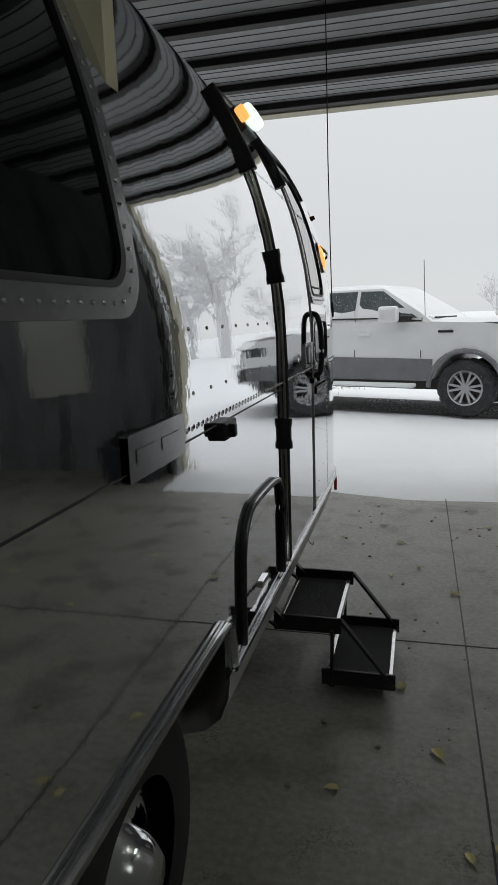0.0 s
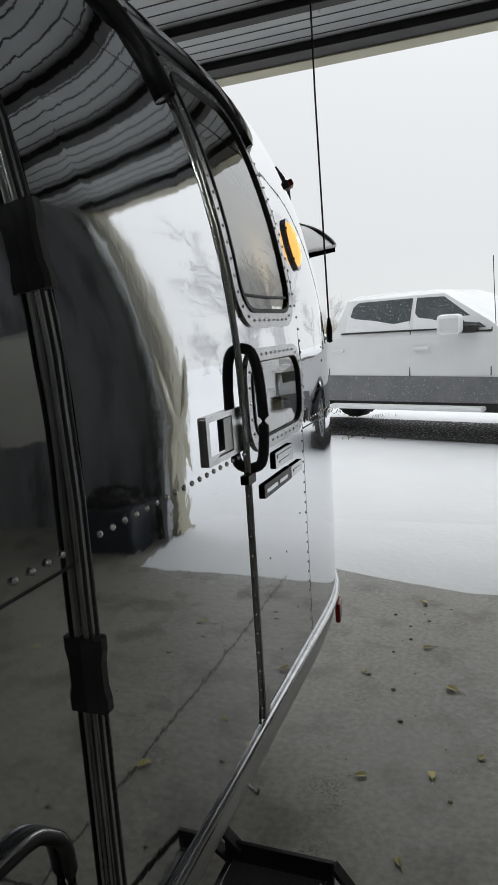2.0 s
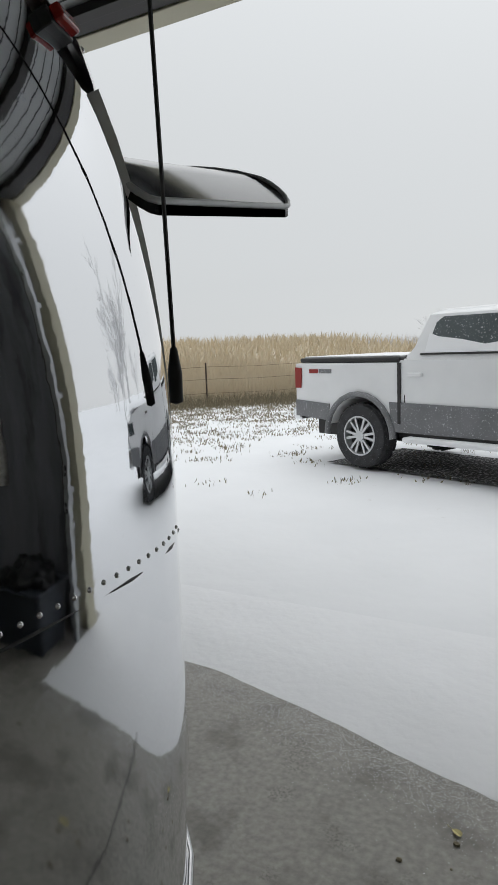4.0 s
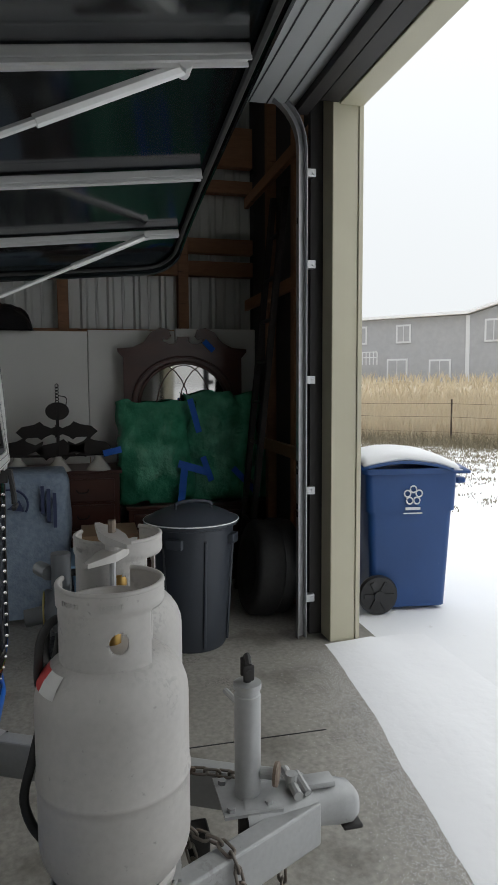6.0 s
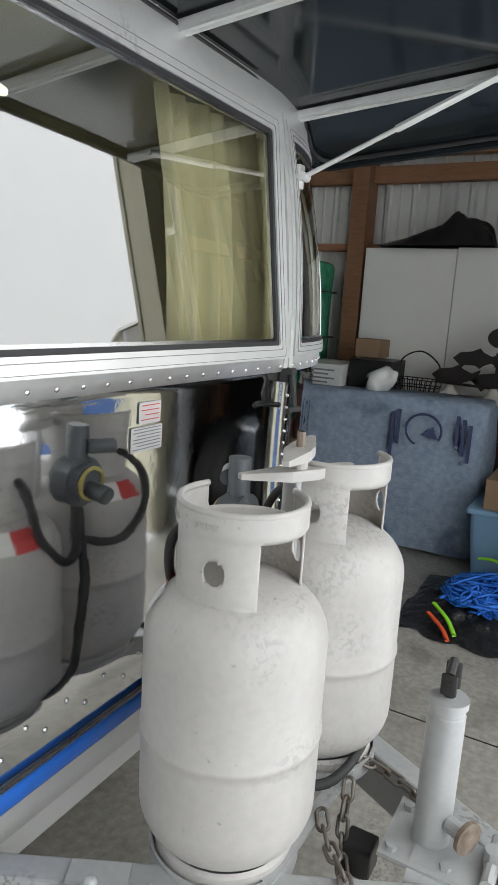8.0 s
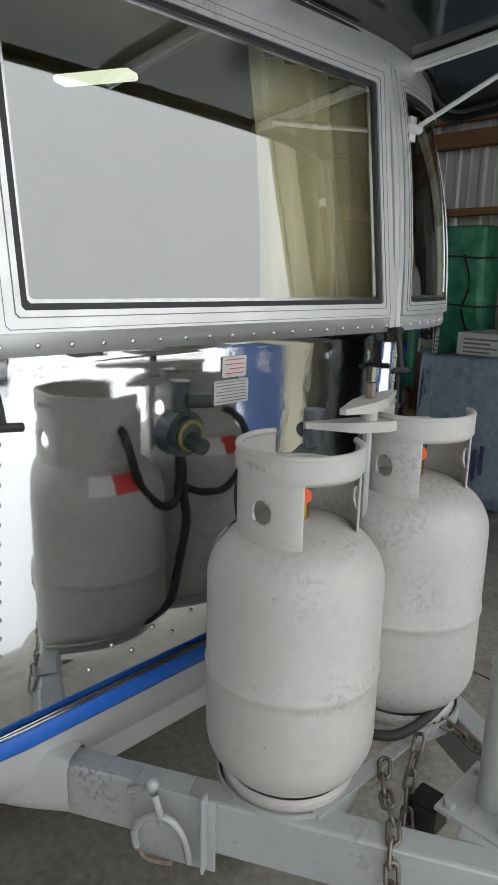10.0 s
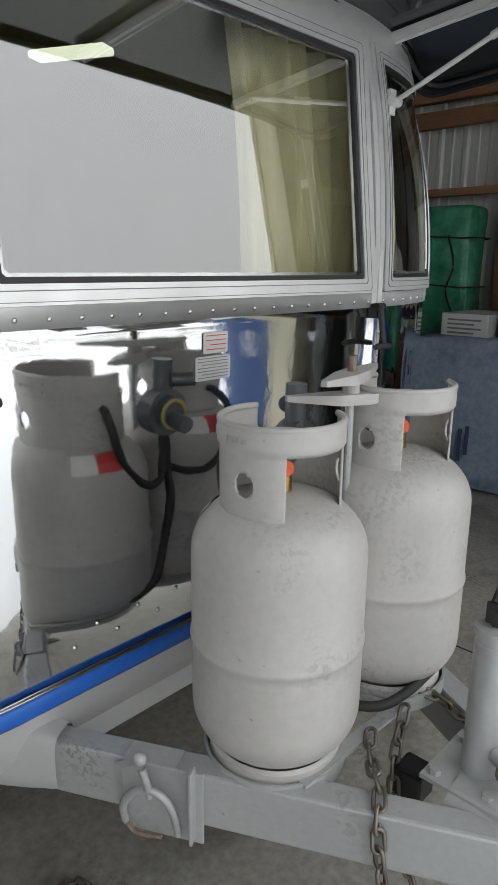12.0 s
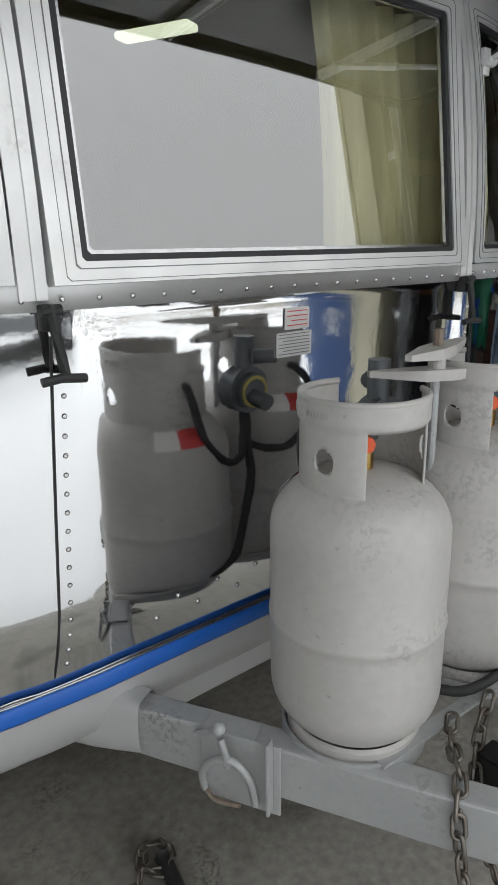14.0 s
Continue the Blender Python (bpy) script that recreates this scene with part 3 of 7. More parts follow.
def rivets(bm, where, pts, r=0.0042, sign=1, lift=0.0):
    for u, v in pts:
        p, n = where(u, v, lift, sign)
        q = n.to_track_quat("Z", "Y").to_matrix().to_4x4()
        mm = Matrix.Translation(p) @ q
        lo = [bm.verts.new(mm @ Vector((r * math.cos(a), r * math.sin(a), 0))) for a in [k * math.pi / 4 for k in range(8)]]
        for f, h in ((0.86, 0.36), (0.45, 0.62)):
            hi = [bm.verts.new(mm @ Vector((f * r * math.cos(a), f * r * math.sin(a), r * h))) for a in [k * math.pi / 4 for k in range(8)]]
            for k in range(8):
                bm.faces.new((lo[k], lo[(k + 1) % 8], hi[(k + 1) % 8], hi[k])).smooth = True
            lo = hi
        bm.faces.new(hi).smooth = True


def along(loop, step):
    """Evenly spaced places round a loop."""
    out, carry = [], 0.0
    for (a, b), (c, d) in zip(loop, loop[1:] + loop[:1]):
        L = math.hypot(c - a, d - b)
        t = carry
        while t < L:
            out.append((a + (c - a) * t / L, b + (d - b) * t / L))
            t += step
        carry = t - L
    return out


def skin_line(bm, where, pts, r, sign=1, lift=0.0, flat=1.0, seg=8):
    add_tube(bm, [where(u, v, lift, sign)[0] for u, v in pts], r, seg, flat=flat)

WIN_BASE, WIN_TOP = 1.416, 2.02


def trailer_shell(tr):
    # plan columns as (kind, value): right flank back to front, round the nose, left flank
    ys = [-8.2, -6.5, -5.0, -4.9, -4.2, -3.4, -2.93, -2.5, -2.1, -1.7, -1.42, -1.36, -1.1, -0.93]
    cols_x = [1.1, 0.98, 0.80, 0.66, 0.60, 0.56, 0.548, 0.515, 0.46, 0.40, 0.33, 0.26, 0.19, 0.13, 0.06, 0.0]
    def ang(x):
        return math.acos((x / HALF) ** (NP / 2))
    a1 = ang(1.1)
    angs = [a1 * k / 16 for k in range(17)] + [ang(x) for x in cols_x[1:]]
    angs = angs + [math.pi - a for a in angs[-2::-1]]
    zs = [None, 0.735, 0.76, 0.785, 0.81, 0.83, 0.85, 0.87, 0.92, 0.96, 1.0, 1.05, 1.10, 1.15, 1.20, 1.25, 1.27, 1.30, 1.33, 1.36, 1.38, 1.40, 1.42, 1.46, 1.50, 1.55, 1.60, 1.66, 1.72, 1.78, 1.84, 1.90, 1.95, 2.0, 2.05, 2.1, 2.15, 2.2, 2.26, 2.32, 2.38, 2.44, 2.5, 2.55, 2.6, 2.64, 2.68, 2.71, 2.74, 2.76, 2.775, 2.7799]
    def place(col, z):
        kind, v = col
        k = shrink(z if z is not None else 1.0)
        if kind == "side":
            x, y = v[0] * HALF * k, v[1]
        else:
            c, s = math.cos(v), math.sin(v)
            x, y = HALF * k * math.copysign(abs(c) ** (2 / NP), c), -CAP + cap_at(z if z is not None else 0.68) * k * max(0.0, 1 - max(FLAT, abs(c) ** (2 / NP)) ** NP) ** (1 / NP) - dish(math.copysign(abs(c) ** (2 / NP), c), z if z is not None else 0.68)
        zz = z_low(y) if z is None else max(z, z_low(y) + 0.02)
        return (x, y, zz)
    cols = [("side", (1, y)) for y in ys] + [("nose", a) for a in angs] + [("side", (-1, y)) for y in ys[::-1]]
    bm = bmesh.new()
    grid = [[bm.verts.new(place(c, z)) for c in cols] for z in zs]
    def hole(ci, ri):
        (k0, v0), (k1, v1) = cols[ci], cols[ci + 1]
        za = zs[ri] if zs[ri] is not None else 0.5
        zb = zs[ri + 1]
        if k0 == k1 == "side":
            ya, yb = sorted((v0[1], v1[1]))
            if za < 0.7 and ya >= -4.91 and yb <= -2.92:
                return True
            if v0[0] > 0 and ya >= -1.365 and (1.595 <= za and zb <= 2.205 or 1.295 <= za and zb <= 1.505):
                return True
        if k0 == k1 == "nose":
            xa, xb = HALF * math.cos(v0) ** (2 / NP) if v0 <= math.pi / 2 else -HALF * abs(math.cos(v0)) ** (2 / NP), HALF * math.cos(v1) ** (2 / NP) if v1 <= math.pi / 2 else -HALF * abs(math.cos(v1)) ** (2 / NP)
            if 1.455 <= za and zb <= 2.005 and max(abs(xa), abs(xb)) < 0.985:
                return True
        return False
    for ri in range(len(zs) - 1):
        for ci in range(len(cols) - 1):
            if not hole(ci, ri):
                f = bm.faces.new((grid[ri][ci], grid[ri][ci + 1], grid[ri + 1][ci + 1], grid[ri + 1][ci]))
                f.material_index = 1 if cols[ci][0] == "nose" and grid[ri][ci].co.y > -0.30 else 0
    bm.faces.new([grid[r][0] for r in range(len(zs))])
    bm.faces.new([grid[r][-1] for r in range(len(zs))][::-1])
    part("body_shell", bm, [M["alu"], M["alu_front"]], tr, "mirror-polished riveted aluminium body shell", smooth=True)
    # belly pan that turns in below the skin
    bm = bmesh.new()
    cols2 = [("side", (1, y)) for y in (-8.2, -4.95)] + [("side", (1, -2.88)), ("side", (1, -1.5))] + [("nose", a) for a in angs] + [("side", (-1, y)) for y in (-1.5, -4.95, -8.2)]
    rows = []
    for inset, drop in ((0.004, 0.0), (0.010, 0.065), (0.035, 0.13), (0.085, 0.175), (0.16, 0.196), (0.5, 0.205)):
        row = []
        for c in cols2:
            x, y, z = place(c, None)
            s = 1 - inset / HALF
            yy = y if y < -CAP else -CAP + (y + CAP) * (1 - inset / CAP)
            row.append(bm.verts.new((x * s, yy, z - 0.012 - drop)))
        rows.append(row)
    for A, B in zip(rows, rows[1:]):
        for k in range(len(A) - 1):
            if not (k == 1):
                bm.faces.new((A[k], B[k], B[k + 1], A[k + 1]))
    part("belly_pan", bm, M["belly"], tr, "silver-grey painted belly pan", smooth=True)
    boxed("underbody", -1.0, 1.0, -8.1, -0.75, 0.42, 0.56, M["rail_dark"], tr)


def trailer_flank(tr):
    """Seams, trims, rivets, windows, latches and lamps on the kerb side."""
    # bottom rub rail round the body
    for name, off, r, m in (("rub_rail", 0.0, 0.0135, M["trim"]),):
        bm = bmesh.new()
        pts = [on_side(y, z_low(y) + 0.004, 0.006)[0] for y in (-2.86, -2.4, -2.0, -1.5, -1.0, -0.85, -0.75, -0.65, -0.55, -0.45, -0.36, -0.28, -0.21, -0.15)]
        pts += [on_front(x, z_low(front_y(x, 0.7)) + 0.004, 0.006)[0] for x in (0.98, 0.9, 0.8, 0.7, 0.55, 0.4, 0.2, 0, -0.2, -0.4, -0.6, -0.8, -0.95)]
        add_tube(bm, pts, r, 10, flat=0.7)
        part(name, bm, m, tr, smooth=True)
    bm = bmesh.new()
    pts = [on_front(x, z_low(front_y(x, 0.7)) + 0.003, 0.019)[0] for x in (1.02, 0.95, 0.88, 0.8, 0.7, 0.55, 0.4, 0.2, 0, -0.2, -0.4, -0.6, -0.8, -0.95)]
    add_tube(bm, pts, 0.0195, 10, flat=0.32)
    part("stripe", bm, M["blue_stripe"], tr, "bright blue vinyl insert strip", smooth=True)
    bm = bmesh.new()
    skin_line(bm, on_side, [(y, 0.742) for y in (-5.0, -4.2, -3.5, -3.05, -2.95)] + [(-2.90, 0.72), (-2.885, 0.67), (-2.88, 0.60)], 0.017, lift=0.006)
    part("wheel_arch_trim", bm, M["trim"], tr, smooth=True)
    # door outline and vertical seams
    dr = part("entry_door", *_door_mesh(), parent=tr, label="flush polished entry door with dark seams", smooth=True)
    bm = bmesh.new()
    skin_line(bm, on_side, [(-1.42, z) for z in (0.6, 0.8, 1.0, 1.2, 1.35, 1.5, 1.65, 1.8, 1.95, 2.1, 2.2)], 0.003, lift=0.0)
    skin_line(bm, on_side, [(-2.06, z) for z in (0.6, 1.0, 1.35, 1.6, 1.85, 2.05, 2.2)], 0.004, lift=0.001)
    part("door_gasket", bm, M["seam"], dr)
    bm = bmesh.new()
    skin_line(bm, on_side, [(-1.395, z) for z in (0.6, 0.8, 1.0, 1.2, 1.35, 1.5, 1.65, 1.8, 1.95, 2.1)], 0.009, lift=0.0, flat=0.6)
    part("door_jamb_strip", bm, M["trim"], dr)
    bm = bmesh.new()
    for y in (-0.905,):
        skin_line(bm, on_side, [(y, z) for z in (0.59, 0.9, 1.28)], 0.0012, lift=-0.0006)
    skin_line(bm, on_side, [(-0.88, z) for z in (1.28, 1.5, 1.7, 1.9, 2.05, 2.2, 2.35)], 0.0011, lift=0.001)
    skin_line(bm, on_side, [(y, 1.266) for y in (-0.9, -0.7, -0.5, -0.35, -0.25)], 0.002, lift=0.001)
    skin_line(bm, on_side, [(y, 1.262) for y in (-8, -6, -4, -3, -2.1)], 0.002, lift=0.001)
    part("panel_seam", bm, M["seam"], tr)
    bm = bmesh.new()
    rivets(bm, on_side, [(-2.12 - 0.033 * k, 1.285) for k in range(40)] + [(-2.03 + 0.036 * k, 1.285) for k in range(18)], 0.0058, lift=0.0028)
    rivets(bm, on_side, [(-0.915, 0.62 + 0.032 * k) for k in range(21)] + [(-0.865 + 0.03 * k, 1.285) for k in range(20)] + [(-0.87, 1.32 + 0.035 * k) for k in range(28)])
    rivets(bm, on_side, [(-1.40, 0.63 + 0.05 * k) for k in range(30)])
    rivets(bm, on_side, [(-2.3 - 0.13 * i, 1.36 + 0.14 * k) for i in range(7) for k in range(2)], 0.0048)
    rivets(bm, on_side, [(-1.22, 0.7), (-1.05, 0.75), (-1.13, 0.95), (-0.98, 1.02), (-1.27, 0.98)], 0.0035)
    tagged(part("riveting", bm, M["rivet"], tr), kind="stuff")
    # awning arm down the flank
    arm = part("awning_arm", *_tube_on(on_side, [(-2.09, z) for z in (0.60, 0.85, 1.1, 1.35, 1.55, 1.7, 1.85, 2.0, 2.1)], 0.010, 0.014), M["trim"], tr, "grooved aluminium awning arm", smooth=True)
    bm = bmesh.new()
    for o in (-0.008, 0.008):
        skin_line(bm, on_side, [(-2.09 + o, z) for z in (0.61, 0.85, 1.1, 1.35, 1.55, 1.7, 1.85, 2.0, 2.09)], 0.003, lift=0.017)
    part("groove", bm, M["seam"], arm)
    for z0, z1, w in ((1.04, 1.152, 0.013), (1.637, 1.75, 0.013), (2.02, 2.30, 0.016)):
        bm = bmesh.new()
        prev = None
        for k in range(7):
            z = z0 + (z1 - z0) * k / 6
            hi = 0.028 + 0.004 * (k in (0, 1, 5, 6))
            row = [bm.verts.new(on_side(-2.09 + u, z, l)[0]) for u, l in ((-w, -0.002), (-w, hi - 0.006), (-w + 0.006, hi), (w - 0.006, hi), (w, hi - 0.006), (w, -0.002))]
            if prev:
                for q in range(6):
                    bm.faces.new((prev[q], prev[(q + 1) % 6], row[(q + 1) % 6], row[q]))
            else:
                bm.faces.new(row[::-1])
            prev = row
        bm.faces.new(prev)
        part("clamp", bm, M["black_plastic"], arm, "black plastic clamp")
    # black drip caps over door and window
    bm = bmesh.new()
    skin_line(bm, on_side, [(-1.95, 2.32), (-1.8, 2.33), (-1.6, 2.31), (-1.48, 2.26), (-1.43, 2.18), (-1.425, 2.08)], 0.022, lift=0.008, flat=0.8)
    part("drip_cap", bm, M["black_plastic"], tr, "black drip cap over the entry door", smooth=True)
    bm = bmesh.new()
    skin_line(bm, on_side, [(-1.40, 2.28), (-1.25, 2.29), (-1.05, 2.285), (-0.93, 2.25), (-0.88, 2.17), (-0.875, 2.1)], 0.013, lift=0.008, flat=0.8)
    part("drip_cap", bm, M["black_plastic"], tr, "black drip cap over the corner window", smooth=True)
    # windows in the flank: outer frame, gasket, pane
    for nm, (y0, y1, z0, z1), rad, fr, gl in (("corner_window", (-1.37, -0.905, 1.575, 2.225), 0.10, 0.036, M["glass_side"]), ("lower_window", (-1.375, -0.895, 1.268, 1.525), 0.085, 0.032, M["glass_side"]), ("side_window", (-4.35, -3.33, 1.525, 2.22), 0.09, 0.05, M["glass_dark"])):
        bm = bmesh.new()
        o = densify(rounded(y0, y1, z0, z1, rad))
        i = densify(rounded(y0 + fr, y1 - fr, z0 + fr, z1 - fr, rad * 0.72))
        k = min(len(o), len(i))
        o = [o[int(j * len(o) / k)] for j in range(k)]
        i = [i[int(j * len(i) / k)] for j in range(k)]
        skin_ring(bm, on_side, o, i, 0.0, 0.007)
        w = part(nm, bm, M["flank_frame"], tr, "riveted aluminium frame with rounded corners", smooth="sharp")
        bm = bmesh.new()
        ii = [((u - (y0 + y1) / 2) * 0.965 + (y0 + y1) / 2, (v - (z0 + z1) / 2) * 0.965 + (z0 + z1) / 2) for u, v in i]
        skin_ring(bm, on_side, i, ii, -0.004, 0.010)
        part("gasket", bm, M["seam"], w)
        bm = bmesh.new()
        skin_fill(bm, on_side, ii, 0.002)
        g = part("pane", bm, gl, w, smooth=True)
        g.visible_shadow = False
        bm = bmesh.new()
        mid = [((a[0] + b[0]) / 2, (a[1] + b[1]) / 2) for a, b in zip(o, i)]
        rivets(bm, on_side, along(mid, 0.038), 0.0042, lift=0.007)
        tagged(part("riveting", bm, M["rivet"], w), kind="stuff")
        if nm == "corner_window":
            bm = bmesh.new()
            skin_line(bm, on_side, [(-1.31, 1.655), (-1.14, 1.652), (-0.97, 1.655)], 0.004, lift=0.004)
            part("sash_bar", bm, M["seam"], w)
    # grab handle with its round back plate
    bm = bmesh.new()
    P = [on_side(-1.385, z, l)[0] for z, l in ((1.245, 0.005), (1.258, 0.032), (1.31, 0.042), (1.39, 0.044), (1.47, 0.040), (1.518, 0.028), (1.53, 0.004))]
    add_tube(bm, spline(P, 4), 0.013, 10, flat=0.8)
    part("grab_handle", bm, M["black_plastic"], tr, "black curved grab handle", smooth=True)
    # lock on the door
    bm = bmesh.new()
    o, i = densify(rounded(-1.64, -1.44, 1.30, 1.402, 0.006)), densify(rounded(-1.625, -1.50, 1.312, 1.39, 0.004))
    k = min(len(o), len(i))
    skin_ring(bm, on_side, [o[int(j * len(o) / k)] for j in range(k)], [i[int(j * len(i) / k)] for j in range(k)], 0, 0.012)
    lk = part("door_lock", bm, M["trim"], dr)
    bm = bmesh.new()
    skin_fill(bm, on_side, densify(rounded(-1.625, -1.50, 1.312, 1.39, 0.004)), 0.002)
    part("recess", bm, M["seam"], lk)
    bm = bmesh.new()
    skin_fill(bm, on_side, densify(rounded(-1.545, -1.50, 1.315, 1.387, 0.004)), 0.010)
    part("paddle", bm, M["frame"], lk)
    bm = bmesh.new()
    skin_fill(bm, on_side, densify(rounded(-1.425, -1.375, 1.212, 1.234, 0.004)), 0.013)
    skin_ring(bm, on_side, densify(rounded(-1.425, -1.375, 1.212, 1.234, 0.004)), densify(rounded(-1.425, -1.375, 1.212, 1.234, 0.004)), 0.0, 0.013)
    part("door_catch", bm, M["black_plastic"], dr)
    # plates with drawn marks instead of words
    def plate(name, y0, y1, z0, z1, m, marks, label):
        bm = bmesh.new()
        lp = densify(rounded(y0, y1, z0, z1, 0.004, 2))
        skin_fill(bm, on_side, lp, 0.008)
        skin_ring(bm, on_side, lp, lp, 0.0, 0.008)
        p = part(name, bm, m, tr, label)
        bm = bmesh.new()
        for a, b, c, d in marks:
            skin_fill(bm, on_side, [(a, c), (b, c), (b, d), (a, d)], 0.0095, rings=1)
        part("mark", bm, M["trim"], p)
    plate("dealer_plate", -1.205, -1.045, 1.203, 1.247, M["trim"], [(-1.19, -1.06, 1.228, 1.238), (-1.17, -1.08, 1.212, 1.219)], "small worn metal dealer plate")
    plate("badge", -1.305, -1.07, 1.148, 1.184, M["black_plastic"], [(-1.29, -1.20, 1.160, 1.170), (-1.18, -1.11, 1.160, 1.170)], "long black badge strip")
    plate("badge", -1.068, -0.955, 1.150, 1.182, M["trim"], [(-1.05, -0.98, 1.162, 1.169)], "brushed metal badge end")
    plate("badge", -3.45, -3.17, 1.245, 1.33, M["trim"], [(-3.42, -3.33, 1.275, 1.30), (-3.30, -3.2, 1.275, 1.30)], "brushed metal name badge")
    bm = bmesh.new()
    skin_fill(bm, on_side, [(-1.373 + 0.018 * math.cos(a), 0.632 + 0.045 * math.sin(a)) for a in [k * math.pi / 10 for k in range(20)]], 0.006)
    part("outlet_cover", bm, M["trim"], tr)
    # access hatch with a rounded rubber-edged frame
    lp = [(-2.20, 0.60), (-2.19, 0.86), (-2.22, 0.935), (-2.30, 0.966), (-2.55, 0.972), (-2.66, 0.955), (-2.73, 0.89), (-2.755, 0.76), (-2.765, 0.60)]
    pts = [on_side(u, v, 0.008)[0] for u, v in [(p.x, p.y) for p in spline([(a, b, 0) for a, b in lp], 5)]]
    bm = bmesh.new()
    add_tube(bm, pts, 0.011, 8)
    h = part("access_hatch", bm, M["black_plastic"], tr, "access hatch with a rounded dark rim", smooth=True)
    bm = bmesh.new()
    add_tube(bm, [p + Vector((0.006, 0, 0.009)) for p in pts], 0.0035, 6)
    part("edge_bead", bm, M["trim"], h, "bright metal edge bead", smooth=True)
    bm = bmesh.new()
    add_box(bm, 1.212, 1.245, -2.925, -2.82, 1.222, 1.268, 0.006)
    add_box(bm, 1.24, 1.262, -2.90, -2.875, 1.228, 1.262, 0.005)
    part("awning_catch", bm, M["black_plastic"], tr, "black plastic awning catch")
    lk2 = boxed("hatch_lock", 1.216, 1.232, -2.53, -2.45, 0.672, 0.694, M["chrome"], h, 0.004, "small chrome hatch lock")
    # lamps
    def lamp(name, y, z, ry, rz):
        bm = bmesh.new()
        loop = [(y + ry * math.cos(a), z + rz * math.sin(a)) for a in [k * math.pi / 14 for k in range(28)]]
        loop2 = [(y + 0.87 * ry * math.cos(a), z + 0.87 * rz * math.sin(a)) for a in [k * math.pi / 14 for k in range(28)]]
        skin_ring(bm, on_side, loop, loop2, 0, 0.009)
        L = part(name, bm, M["flank_frame"], tr, "lit amber oval marker lamp in a metal bezel", smooth="sharp")
        bm = bmesh.new()
        cu, cv, prev = y, z, None
        for r in range(6):
            f = math.cos(r * math.pi / 10)
            l = 0.006 + 0.020 * math.sin(r * math.pi / 10)
            row = [bm.verts.new(on_side(cu + (u - cu) * f, cv + (v - cv) * f, l)[0]) for u, v in loop2]
            if prev:
                for k in range(28):
                    bm.faces.new((prev[k], prev[(k + 1) % 28], row[(k + 1) % 28], row[k]))
            prev = row
        part("lens", bm, M["amber"], L, smooth=True)
        bm = bmesh.new()
        bmesh.ops.create_icosphere(bm, subdivisions=2, radius=0.019, matrix=Matrix.Translation(on_side(y + 0.004, z + 0.008, 0.010)[0]))
        part("bulb", bm, M["bulb"], L)
        bm = bmesh.new()
        for a in (40, 140, 220, 320):
            rivets(bm, on_side, [(y + 0.9 * ry * math.cos(radians(a)), z + 0.9 * rz * math.sin(radians(a)))], 0.004, lift=0.009)
        tagged(part("riveting", bm, M["rivet"], L), kind="stuff")
    lamp("marker_lamp", -0.765, 1.825, 0.050, 0.080)
    bm = bmesh.new()
    p, n = on_side(-0.43, 2.07, 0.0)
    rot = n.to_track_quat("Z", "Y").to_matrix().to_4x4()
    add_box(bm, -0.035, 0.035, -0.014, 0.014, -0.01, 0.018, 0.004, Matrix.Translation(p) @ rot)
    cl = part("clearance_lamp", bm, M["black_plastic"], tr, "red clearance lamp on a black base")
    bm = bmesh.new()
    add_box(bm, -0.03, 0.03, -0.012, 0.012, 0.016, 0.034, 0.005, Matrix.Translation(p) @ rot)
    part("lens", bm, M["red_lens"], cl)
    bm = bmesh.new()
    p, n = on_side(-0.52, 0.517 + 0.05, 0.0)
    add_box(bm, 0, 0.018, -0.045, 0.035, -0.09, -0.015, 0.006, Matrix.Translation(p) @ Matrix.Rotation(radians(8), 4, "Z"))
    part("side_reflector", bm, M["red_lens"], tr, "dull red side reflector under the rail")
    # porch lamp by the awning arm
    bm = bmesh.new()
    p, n = on_side(-1.72, 2.27, 0.0)
    rot = Matrix((Vector((0, 1, 0)), n.cross(Vector((0, 1, 0))), n)).transposed().to_4x4()
    add_box(bm, -0.085, 0.085, -0.05, 0.05, -0.01, 0.03, 0.008, Matrix.Translation(p) @ rot)
    pl = part("porch_lamp", bm, M["black_plastic"], tr, "lit white porch lamp on a dark base")
    bm = bmesh.new()
    add_box(bm, -0.07, 0.07, -0.04, 0.04, 0.03, 0.085, 0.018, Matrix.Translation(p) @ rot)
    part("lens", bm, M["porch"], pl, smooth=True)
    bm = bmesh.new()
    add_box(bm, -0.11, -0.085, -0.03, 0.03, 0.02, 0.06, 0.008, Matrix.Translation(p) @ rot)
    part("lens", bm, M["amber"], pl)


def _door_mesh():
    bm = bmesh.new()
    skin_fill(bm, on_side, densify(rounded(-2.055, -1.425, 0.605, 2.19, 0.06), 0.08), 0.0025, rings=10)
    return bm, M["alu"]


def _tube_on(where, pts, r, lift):
    bm = bmesh.new()
    skin_line(bm, where, pts, r, lift=lift * 0.6)
    return (bm,)


